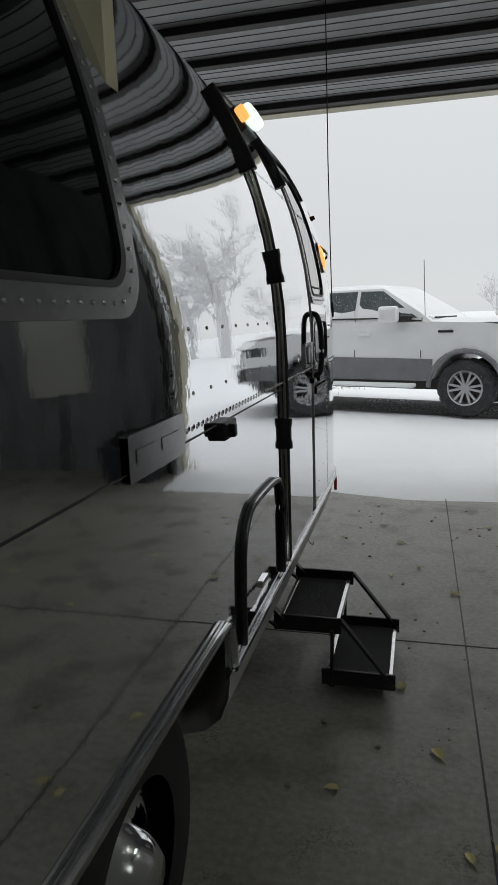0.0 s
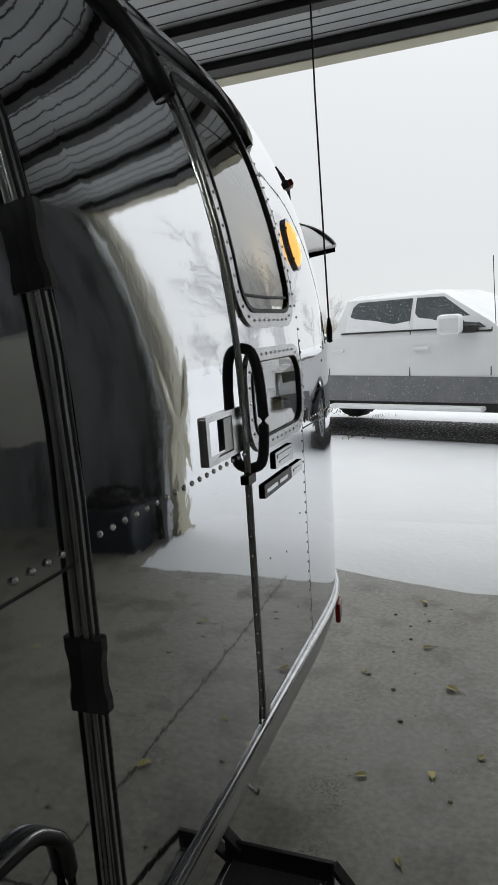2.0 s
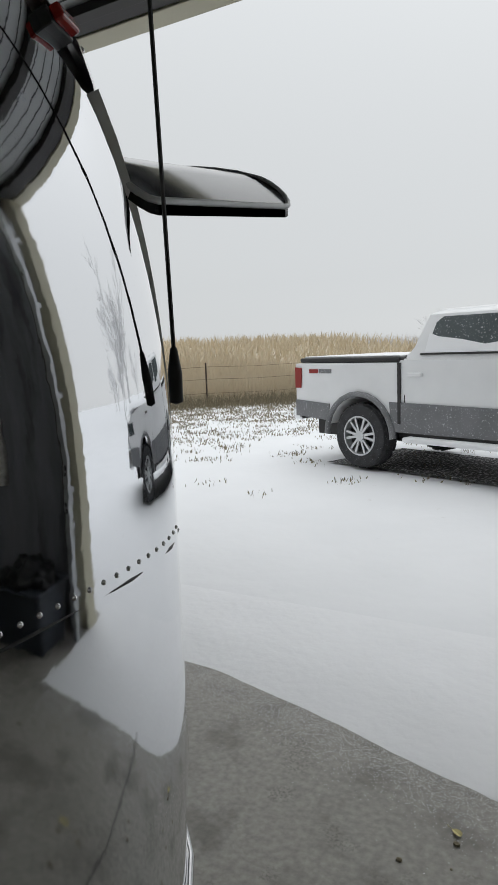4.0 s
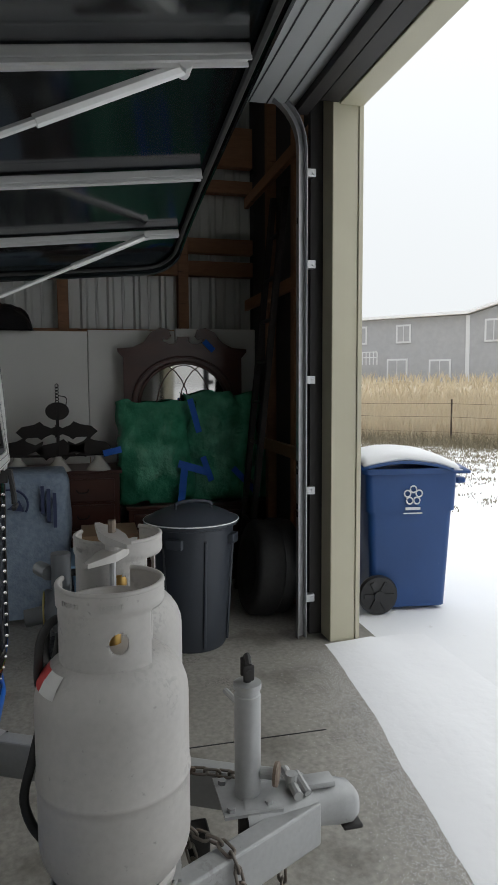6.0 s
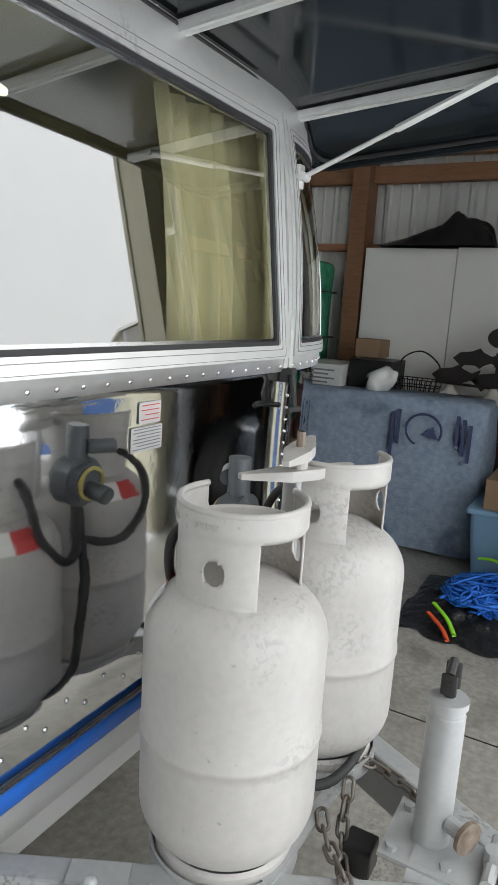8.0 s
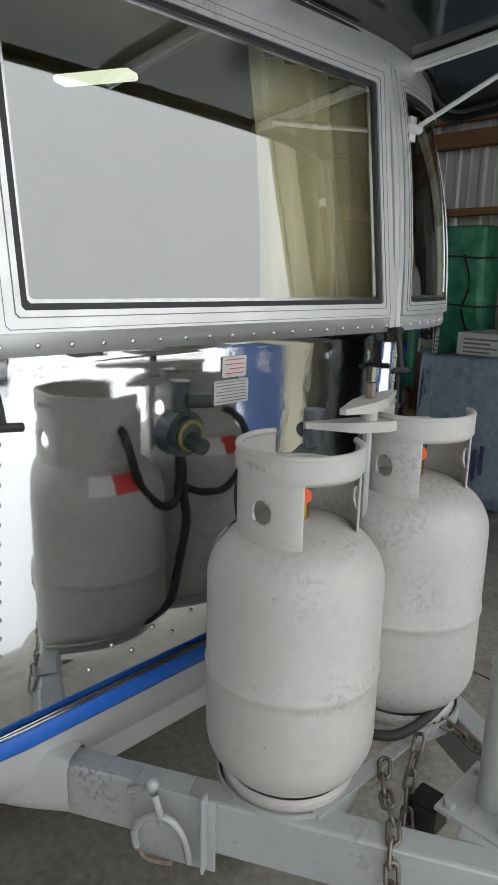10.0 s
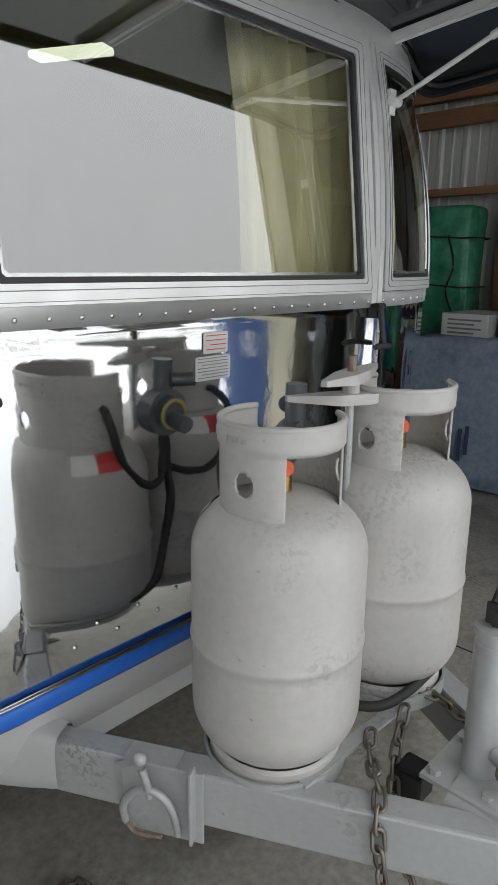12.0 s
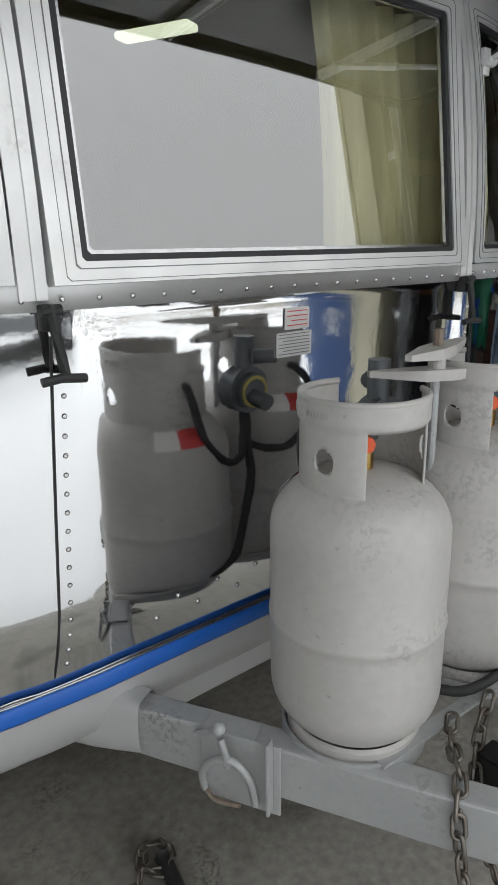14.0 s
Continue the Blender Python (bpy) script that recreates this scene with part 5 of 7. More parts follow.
    for z, tw in ((1.285, 14), (1.245, -28)):
        bm = bmesh.new()
        r = Matrix.Translation((0.0, 0.28, z)) @ Matrix.Rotation(radians(tw), 4, "Z")
        A = [(-0.13, -0.006), (-0.03, -0.024), (0.03, -0.024), (0.13, -0.006), (0.13, 0.006), (0.03, 0.024), (-0.03, 0.024), (-0.13, 0.006)]
        lo = [bm.verts.new(r @ Vector((a, b, -0.010 if abs(a) < 0.1 else 0.0))) for a, b in A]
        hi = [bm.verts.new(r @ Vector((a, b, 0.010))) for a, b in A]
        fs = [bm.faces.new(lo[::-1]), bm.faces.new(hi)] + [bm.faces.new((lo[k], lo[(k + 1) % 8], hi[(k + 1) % 8], hi[k])) for k in range(8)]
        bmesh.ops.recalc_face_normals(bm, faces=fs)
        part("clamp_wing", bm, M["tank"], rod, "cast winged clamp bar")
    bm = bmesh.new()
    add_cyl(bm, (0, 0.28, 1.25), (0, 0.28, 1.29), 0.016, seg=14)
    part("collar", bm, M["tank"], rod)
    bm = bmesh.new()
    add_cyl(bm, (0, 0.28, 1.296), (0, 0.28, 1.325), 0.009, seg=8)
    part("bolt", bm, M["rust"], rod)
    # regulator and hoses on the trailer's side of the tanks
    bm = bmesh.new()
    add_cyl(bm, (0.02, 0.145, 1.135), (0.02, 0.185, 1.135), 0.055, seg=28)
    add_cyl(bm, (0.02, 0.13, 1.135), (0.02, 0.145, 1.135), 0.042, seg=28)
    add_cyl(bm, (0.02, 0.085, 1.115), (0.02, 0.145, 1.125), 0.020, seg=12)
    add_cyl(bm, (0.02, 0.165, 1.17), (0.02, 0.165, 1.26), 0.022, seg=14)
    add_cyl(bm, (0.02, 0.14, 1.215), (-0.03, 0.115, 1.215), 0.017, seg=12)
    rg = part("gas_regulator", bm, M["regulator"], tr, "grey two-stage gas regulator", smooth="sharp")
    bm = bmesh.new()
    add_lathe(bm, [(0.030, 0.0), (0.038, 0.002), (0.038, 0.006), (0.030, 0.008)], 24)
    for v in bm.verts:
        v.co = Vector((0.02 + v.co.x, 0.128 - v.co.z * 0.5, 1.135 + v.co.y))
    part("ring_label", bm, mat("yellow_ring", (0.5, 0.42, 0.12), 0.5), rg)
    for pts, r in ((((0.180, 0.205, 1.155), (0.185, 0.16, 1.165), (0.19, 0.13, 1.13), (0.17, 0.12, 1.05), (0.11, 0.12, 0.985), (0.06, 0.13, 0.985), (0.035, 0.15, 1.03), (0.025, 0.16, 1.085)), 0.0095), (((-0.145, 0.24, 1.155), (-0.15, 0.18, 1.165), (-0.165, 0.14, 1.12), (-0.15, 0.12, 1.05), (-0.09, 0.12, 0.99), (-0.03, 0.13, 0.985), (0.01, 0.15, 1.0)), 0.0095), (((0.02, 0.16, 1.09), (0.02, 0.15, 1.0), (0.035, 0.125, 0.92), (0.09, 0.095, 0.82), (0.13, 0.08, 0.75), (0.145, 0.12, 0.67), (0.12, 0.20, 0.625)), 0.0105)):
        bm = bmesh.new()
        add_tube(bm, spline(pts, 6), r, 8)
        part("gas_hose", bm, M["black_rubber"], rg, "black rubber gas hose", smooth=True)
    bm = bmesh.new()
    add_tube(bm, spline([(-0.27, 0.18, 0.66), (-0.25, 0.38, 0.655), (-0.12, 0.42, 0.66), (0.02, 0.40, 0.65), (0.06, 0.30, 0.64)], 6), 0.010, 8)
    part("power_cable", bm, M["black_rubber"], tr, "black cable coiled under the tank", smooth=True)
    boxed("breakaway_switch", -0.035, 0.025, 0.44, 0.50, 0.475, 0.54, M["black_plastic"], tr, 0.006, "black breakaway switch box")


def chain_link():
    bm = bmesh.new()
    pts = []
    for k in range(16):
        a = 2 * math.pi * k / 16
        pts.append((0.0085 * math.cos(a), 0, 0.0085 * math.sin(a) + math.copysign(0.009, math.sin(a))))
    add_tube(bm, pts, 0.0032, 6, closed=True, up=(0, 1, 0))
    me = bpy.data.meshes.new("link")
    for f in bm.faces:
        f.smooth = True
    bm.to_mesh(me)
    bm.free()
    me.materials.append(M["chain"])
    return me


def chain(name, label, pts, size, me, parent=None):
    """Links strung along a line."""
    c = parent or thing(name, label, "chain", group="safety chains")
    P = spline(pts, 24)
    step, acc, i = 0.026 * size, 0.0, 0
    last = P[0]
    for p in P[1:]:
        acc += (p - last).length
        if acc >= step:
            d = (p - last)
            q = d.to_track_quat("Z", "Y").to_matrix().to_4x4()
            ob = new("link", me)
            ob.parent = c
            ob.matrix_basis = Matrix.Translation(p) @ q @ Matrix.Rotation(radians(90 * (i % 2) + 20), 4, "Z") @ Matrix.Scale(size, 4)
            acc, i = 0.0, i + 1
        last = p
    return c


def folding_step(tr):
    y0, y1 = -2.03, -1.53
    def tread(name, xa, xb, z):
        bm = bmesh.new()
        add_box(bm, xa, xb, y0 + 0.02, y1 - 0.02, z - 0.02, z, 0.004)
        t = part(name, bm, M["grip"], tr, "black folding step tread with metal nosing")
        for x in (xa, xb):
            boxed("nosing", x - 0.008, x + 0.008, y0 + 0.02, y1 - 0.02, z - 0.03, z + 0.004, M["trim"], t, 0.002)
        for y in (y0, y1):
            boxed("side_plate", xa - 0.02, xb + 0.02, y - 0.006, y + 0.006, z - 0.03, z + 0.035, M["black_plastic"], t, 0.002)
    tread("step_tread", 1.17, 1.40, 0.315)
    tread("step_tread", 1.36, 1.61, 0.095)
    for y in (y0, y1):
        for a, b in (((1.42, y, 0.34), (1.62, y, 0.085)), ((1.385, y, 0.30), (1.38, y, 0.075)), ((1.19, y, 0.33), (1.06, y, 0.46)), ((1.16, y, 0.30), (1.0, y, 0.42))):
            a, b = Vector(a), Vector(b)
            d = b - a
            rot = d.to_track_quat("Z", "Y").to_matrix().to_4x4()
            bm = bmesh.new()
            add_box(bm, -0.006, 0.006, -0.016, 0.016, -d.length / 2, d.length / 2, 0.002, Matrix.Translation((a + b) / 2) @ rot @ Matrix.Rotation(radians(90), 4, "Z"))
            part("step_link", bm, M["black_plastic"], tr, "black flat-bar step linkage")
    for y in (y0, y1):
        for x, z in ((1.60, 0.085), (1.38, 0.075)):
            bm = bmesh.new()
            add_cyl(bm, (x, y - 0.012, z), (x, y + 0.012, z), 0.017, seg=12)
            part("step_foot", bm, M["black_rubber"], tr)
    bm = bmesh.new()
    add_tube(bm, spline([(1.18, -1.50, 0.52), (1.21, -1.49, 0.47), (1.225, -1.49, 0.455), (1.23, -1.49, 0.47)], 4), 0.004, 6)
    part("step_hook", bm, M["trim"], tr)


def trailer_wheels(tr):
    for y in (-3.34, -4.26):
        for s in (1, -1):
            bm = bmesh.new()
            prof = [(0.20, -0.10), (0.30, -0.105), (0.345, -0.085), (0.358, -0.05), (0.358, 0.05), (0.345, 0.085), (0.30, 0.105), (0.20, 0.10)]
            add_lathe(bm, prof, 40)
            mm = Matrix.Translation((s * 1.04, y, 0.345)) @ Matrix.Rotation(radians(90 * s), 4, "Y")
            bm.transform(mm)
            w = part("wheel", bm, M["black_rubber"], tr, "black trailer tyre with a domed hub cap", smooth=True)
            bm = bmesh.new()
            add_lathe(bm, [(0.20, 0.06), (0.19, 0.075), (0.15, 0.05), (0.10, 0.06), (0.085, 0.10), (0.05, 0.135), (0.0, 0.14)], 32)
            bm.transform(mm)
            part("hub_cap", bm, M["chrome"], w, smooth=True)
    bm = bmesh.new()
    add_box(bm, 0.62, 0.70, -4.95, -2.9, 0.30, 1.0)
    add_box(bm, 0.70, 1.19, -4.95, -2.9, 0.86, 0.88)
    part("wheel_well", bm, M["black_plastic"], tr)


def tank(x, y, turn, z):
    """A 30-pound gas bottle with a slotted collar."""
    t = thing("propane_tank", "off-white steel propane tank with scuffed paint", "propane tank", (x, y, z), turn, "propane tanks on the drawbar")
    t.scale = (1, 1, 1.10)
    R = 0.1575
    bm = bmesh.new()
    prof = [(0.090, 0.016)]
    prof += [(R * math.sin(a) if a < 1.5 else R, 0.108 - 0.105 * math.cos(a)) for a in [radians(38 + 6.5 * k) for k in range(9)]]
    prof += [(R, 0.21), (R, 0.222), (R + 0.0025, 0.225), (R + 0.0032, 0.229), (R + 0.0025, 0.233), (R, 0.236), (R, 0.33), (R, 0.375)]
    prof += [(R * math.cos(a) ** 0.75, 0.375 + 0.098 * math.sin(a)) for a in [radians(7 * k) for k in range(1, 12)]]
    prof += [(0.03, 0.473), (0.0, 0.474)]
    add_lathe(bm, prof, 56)
    part("tank_body", bm, M["tank"], t, smooth=True)
    bm = bmesh.new()
    add_lathe(bm, [(0.122, 0.0), (0.126, 0.0), (0.126, 0.030), (0.120, 0.036)], 48)
    part("foot_ring", bm, M["tank"], t, smooth="sharp")
    # collar as an angle-height grid with the hand holes left out
    NA, NZ, r, z0, z1 = 192, 28, 0.104, 0.43, 0.594
    bm = bmesh.new()
    def zed(a, j):
        return z0 + (z1 - z0) * j / NZ
    def keep(a, z):
        a = (a + math.pi) % (2 * math.pi) - math.pi
        d = math.degrees(a)
        if 42 < d < 118 and 0.478 < z < 0.555:
            return False
        if 42 < d < 118 and z <= 0.478:
            return False
        if 150 < d or d < -118:
            return z < 0.555
        return True
    holes = (radians(2), radians(-150), radians(135))
    vs = {}
    def vert(i, j):
        i %= NA
        if (i, j) not in vs:
            a, z = 2 * math.pi * i / NA, zed(0, j)
            for h in holes:
                da, dz = (a - h + math.pi) % (2 * math.pi) - math.pi, z - 0.505
                q = math.hypot(da * r, dz)
                if 0.0145 < q < 0.0225:
                    s = 0.019 / q
                    a, z = h + da * s, 0.505 + dz * s
            rr = r + (0.004 if z > 0.555 else 0.0)
            vs[(i, j)] = bm.verts.new((rr * math.cos(a), rr * math.sin(a), z))
        return vs[(i, j)]
    for i in range(NA):
        for j in range(NZ):
            a, z = 2 * math.pi * (i + 0.5) / NA, zed(0, j + 0.5)
            if any(math.hypot(((a - h + math.pi) % (2 * math.pi) - math.pi) * r, z - 0.505) < 0.0175 for h in holes):
                continue
            if keep(a, z):
                bm.faces.new((vert(i, j), vert(i + 1, j), vert(i + 1, j + 1), vert(i, j + 1)))
    part("collar", bm, M["tank"], t, "slotted steel collar with a rolled rim", smooth=True, solid=0.0045)
    bm = bmesh.new()
    add_tube(bm, [(0.106 * math.cos(a), 0.106 * math.sin(a), 0.592) for a in [radians(-118 + 268 * k / 40) for k in range(41)]], 0.0055, 8)
    part("rim", bm, M["tank"], t, smooth=True)
    bm = bmesh.new()
    add_tube(bm, [(0.105 * math.cos(a), 0.105 * math.sin(a), 0.437) for a in [radians(118 + 284 * k / 40) for k in range(41)]], 0.005, 6)
    part("weld", bm, M["tank"], t, smooth=True)
    bm = bmesh.new()
    add_cyl(bm, (0, 0, 0.47), (0, 0, 0.50), 0.020, seg=14)
    add_cyl(bm, (0, 0, 0.50), (0, 0, 0.545), 0.012, seg=12)
    add_cyl(bm, (0.0, 0.0, 0.522), (0.027, 0.030, 0.522), 0.011, seg=12)
    add_cyl(bm, (0.0, 0.0, 0.522), (0.0, -0.05, 0.522), 0.013, seg=12)
    for a0 in (-62, -16):
        bs = bmesh.new()
        for k in range(7):
            aa = radians(a0 + 3.6 * k)
            add_box(bs, -0.002, 0.002, -0.0007, 0.0007, -0.0045 + 0.002 * (k % 3 == 1), 0.0045, 0, Matrix.Translation((0.1115 * math.cos(aa), 0.1115 * math.sin(aa), 0.573)) @ Matrix.Rotation(aa + math.pi / 2, 4, "Z"))
        part("stamped_mark", bs, M["stamp"], t)
    v = part("valve", bm, M["brass"], t, "brass tank valve", smooth="sharp")
    bm = bmesh.new()
    add_cyl(bm, (0.027, 0.030, 0.522), (0.033, 0.0365, 0.522), 0.0125, seg=16)
    part("cap", bm, M["orange_cap"], v, "bright orange plastic cap")
    bm = bmesh.new()
    add_lathe(bm, [(0.0, 0.0), (0.024, 0.0), (0.030, 0.006), (0.024, 0.014), (0.0, 0.014)], 10, (0, 0, 0.545))
    part("handwheel", bm, M["trim"], v)
    return t


def tank_labels(x, y):
    """Paper labels on the shoulder that faces the trailer."""
    for a0, a1, m in ((-76, -54, M["white_tag"]), (-98, -76, M["red_tag"])):
        bm = bmesh.new()
        prev = None
        for k in range(7):
            a = radians(a0 + (a1 - a0) * k / 6)
            row = [bm.verts.new((rr * math.cos(a), rr * math.sin(a), z)) for rr, z in ((0.1515, 0.412), (0.1405, 0.430), (0.124, 0.446))]
            if prev:
                for j in range(2):
                    bm.faces.new((prev[j], row[j], row[j + 1], prev[j + 1]))
            prev = row
        yield bm, m


def build_trailer():
    tr = thing("travel_trailer", "vintage polished aluminium travel trailer with rivets", "travel trailer")
    trailer_shell(tr)
    trailer_flank(tr)
    trailer_front(tr)
    trailer_inside(tr)
    trailer_guard(tr)
    trailer_frame(tr)
    folding_step(tr)
    trailer_wheels(tr)
    for x, y, turn in ((0.182, 0.268, 4), (-0.140, 0.300, -4)):
        t = tank(x, y, turn, 0.584 if x > 0 else 0.608)
        for bm, m in tank_labels(x, y):
            part("label", bm, m, t, "paper warning label")
    me = chain_link()
    chain("safety_chain", "rusty-grey safety chain hanging from the drawbar", [(0.05, 0.40, 0.63), (0.11, 0.44, 0.612), (0.175, 0.50, 0.612), (0.213, 0.525, 0.575), (0.213, 0.545, 0.46), (0.20, 0.58, 0.35), (0.16, 0.63, 0.28), (0.11, 0.66, 0.36), (0.10, 0.66, 0.46)], 1.25, me)
    chain("safety_chain", "rusty-grey safety chain hanging from the drawbar", [(-0.05, 0.42, 0.635), (-0.02, 0.43, 0.62), (0.02, 0.44, 0.54), (0.05, 0.47, 0.44), (0.06, 0.52, 0.34)], 1.25, me)
    chain("safety_chain", "rusty-grey safety chain hanging from the drawbar", [(-0.10, 0.40, 0.635), (-0.12, 0.46, 0.620), (-0.09, 0.54, 0.618), (-0.05, 0.60, 0.622)], 1.25, me)
    return tr, me


# ---- outdoors ----
def outdoors():
    g = boxed("ground", -500, 500, 2.0, 1200, -0.3, -0.02, M["snow"])
    tagged(g, "snow-covered open ground reaching to the horizon", "ground", kind="structure")
    # snow blown over the slab's edge, with an uneven margin
    rnd = random.Random(3)
    bm = bmesh.new()
    rows = []
    xs = [-2.28 + 0.055 * k for k in range(97)]
    for x in xs:
        edge = 1.66 - 0.115 * (x + 2.2) if x < 0.1 else 1.395 - 0.27 * (x - 0.1) if x < 1.6 else 0.99
        edge += 0.012 * math.sin(3.1 * x) + 0.004 * math.sin(9.0 * x + 1) + rnd.uniform(-0.003, 0.003)
        row = []
        for f, z in ((0.0, 0.0005), (0.10, 0.006), (0.25, 0.012), (0.45, 0.022), (0.52, 0.013), (0.75, 0.016), (1.0, 0.0)):
            row.append(bm.verts.new((x, edge + (2.35 - edge) * f, z + 0.004 * noise.noise(Vector((x * 4, f * 9, 0))) * (0 < f < 1))))
        rows.append(row)
    for A, B in zip(rows, rows[1:]):
        for j in range(6):
            bm.faces.new((A[j], B[j], B[j + 1], A[j + 1]))
    d = part("snow_drift", bm, M["snow_clean"], None, smooth=True)
    tagged(d, "thin white snow blown over the slab edge", "snow", kind="structure")
    bm = bmesh.new()
    for k in range(24000):
        x = rnd.uniform(-2.2, 2.9)
        edge = 1.66 - 0.115 * (x + 2.2) if x < 0.1 else 1.395 - 0.27 * (x - 0.1) if x < 1.6 else 0.99
        y = edge + 0.02 - abs(rnd.gauss(0, 0.13))
        r = rnd.uniform(0.0008, 0.0026)
        a = rnd.uniform(0, 3)
        bm.faces.new([bm.verts.new((x + r * math.cos(a + t), y + r * 0.7 * math.sin(a + t), 0.0015)) for t in (0, 1.3, 2.6, 3.8, 5.0)])
    tagged(part("snow_dust", bm, M["snow_clean"]), "loose snow flecks on the concrete", "snow", kind="stuff")
    # patchy yard and dry field on the left
    fence = [(-17.5, 6.8), (-14.09, 9.57), (-11.87, 11.53), (-10.42, 12.97), (-8.6, 14.7), (-6.5, 16.8)]
    dirx, diry = (-10.42 + 14.09) / 5.0, (12.97 - 9.57) / 5.0
    def slope(t):
        return 1.75 * min(1.0, max(0.0, t / 26.0)) ** 0.9
    bm = bmesh.new()
    prev = None
    for s in range(-60, 21, 4):
        row = [bm.verts.new((-12.2 + s * dirx - t * 0.68, 11.3 + s * diry + t * 0.73, slope(t) - 0.015)) for t in (-0.3, 2, 5, 9, 14, 20, 26, 60, 140)]
        if prev:
            for q in range(8):
                bm.faces.new((prev[q], row[q], row[q + 1], prev[q + 1]))
        prev = row
    fd = part("field", bm, M["field"], smooth=True)
    tagged(fd, "tan field of tall dry grass", "field", kind="structure")
    verts, faces = [], []
    def blade(x, y, h, w, lean, z=0.0):
        a = rnd.uniform(0, 6.28)
        dx, dy = math.cos(a) * w, math.sin(a) * w
        lx, ly = rnd.gauss(0, lean) + 0.12 * h, rnd.gauss(0, lean)
        n = len(verts)
        verts.extend([(x - dx, y - dy, z - 0.01), (x + dx, y + dy, z - 0.01), (x + lx * 0.5 + dx * 0.6, y + ly * 0.5 + dy * 0.6, z + h * 0.6), (x + lx * 0.5 - dx * 0.6, y + ly * 0.5 - dy * 0.6, z + h * 0.6), (x + lx, y + ly, z + h)])
        faces.extend([(n, n + 1, n + 2, n + 3), (n + 3, n + 2, n + 4)])
    for k in range(26000):
        s, t = rnd.uniform(-9, 9), min(abs(rnd.gauss(0, 1)) * 7.0, rnd.uniform(0, 20))
        x, y = -12.2 + s * dirx * 1.0 - t * 0.68 * 1.0 + 0, 11.3 + s * diry + t * 0.73
        blade(x, y, rnd.uniform(0.45, 0.95) * (1 - 0.025 * t), rnd.uniform(0.006, 0.016) * (1 + 0.1 * t), 0.13, slope(t))
    for k in range(9000):
        s, t = rnd.uniform(-26, 20), rnd.uniform(8, 34)
        blade(-12.2 + s * dirx - t * 0.68, 11.3 + s * diry + t * 0.73, rnd.uniform(0.35, 0.9), rnd.uniform(0.03, 0.07), 0.25, slope(t))
    me = bpy.data.meshes.new("tall_grass")
    me.from_pydata(verts, [], faces)
    me.materials.append(M["grass"])
    tagged(new("tall_grass", me), "tall dry tan grass behind the wire fence", "grass", kind="stuff")
    verts, faces = [], []
    for k in range(9000):
        s, t = rnd.uniform(-8, 9), rnd.gauss(0, 0.45)
        x, y = -12.0 + s * dirx + 0.6 * t, 11.2 + s * diry - 0.7 * t
        blade(x, y, rnd.uniform(0.1, 0.42), rnd.uniform(0.004, 0.012), 0.16)
    for k in range(1900):
        s, t = rnd.uniform(-7, 9), abs(rnd.gauss(0, 4.0))
        cx, cy = -11.6 + s * dirx + t * 0.62, 10.9 + s * diry - t * 0.75
        if cy < 4.5:
            continue
        for j in range(rnd.randint(8, 30)):
            blade(cx + rnd.gauss(0, 0.12), cy + rnd.gauss(0, 0.12), rnd.uniform(0.008, 0.045), rnd.uniform(0.004, 0.012), 0.016)
    me = bpy.data.meshes.new("scrub")
    me.from_pydata(verts, [], faces)
    me.materials.append(M["scrub"])
    tagged(new("scrub", me), "low brown scrub poking through the snow", "scrub", kind="stuff")
    # wire fence
    f = thing("wire_fence", "rusty steel posts with thin barbed wire", "fence")
    for x, y in fence:
        bm = bmesh.new()
        add_box(bm, x - 0.022, x + 0.022, y - 0.008, y + 0.008, -0.02, 1.22)
        add_box(bm, x - 0.006, x + 0.006, y - 0.025, y + 0.008, -0.02, 1.22)
        part("post", bm, M["fence"], f)
    for z in (0.35, 0.75, 1.1):
        bm = bmesh.new()
        add_tube(bm, [p for a, b in zip(fence, fence[1:]) for p in ((a[0], a[1], z), ((a[0] + b[0]) / 2, (a[1] + b[1]) / 2, z - 0.03))] + [(*fence[-1], z)], 0.004, 4)
        part("wire", bm, M["fence"], f)


def tree(name, x, y, h, seed, spread=0.45):
    """A bare tree, its colours paled for haze: trunk, limbs, and clouds of twigs."""
    rnd = random.Random(seed)
    t = thing(name, "bare far tree with haze put into its pale colour", "tree", (x, y, -0.02), group="far bare trees")
    bm = bmesh.new()
    add_tube(bm, [(0, 0, 0), (0.05 * h * rnd.uniform(-1, 1) * 0.3, 0, h * 0.25), (0, 0, h * 0.55)], 0.022 * h, 6)
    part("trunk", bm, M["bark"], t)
    verts, faces = [], []
    def stick(p, d, L, r, depth):
        q = p + d * L
        s = d.orthogonal().normalized() * r
        u = d.cross(s).normalized() * r
        n = len(verts)
        verts.extend([tuple(p + s), tuple(p - s * 0.5 + u * 0.87), tuple(p - s * 0.5 - u * 0.87), tuple(q)])
        faces.extend([(n, n + 1, n + 3), (n + 1, n + 2, n + 3), (n + 2, n, n + 3)])
        if depth:
            for k in range(5 if depth > 1 else 6):
                f = rnd.uniform(0.3, 1.0)
                e = (d + Vector((rnd.gauss(0, spread), rnd.gauss(0, spread), rnd.gauss(0.18, 0.3)))).normalized()
                stick(p + d * L * f, e, L * rnd.uniform(0.4, 0.68), r * 0.55, depth - 1)
    for k in range(9):
        a = rnd.uniform(0, 6.28)
        stick(Vector((0, 0, h * rnd.uniform(0.12, 0.5))), Vector((math.cos(a) * 0.75, math.sin(a) * 0.75, 0.9)).normalized(), h * rnd.uniform(0.28, 0.42), 0.010 * h, 3)
    me = bpy.data.meshes.new("crown")
    me.from_pydata(verts, [], faces)
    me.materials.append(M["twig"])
    c = new("crown", me)
    c.parent = t
    return t


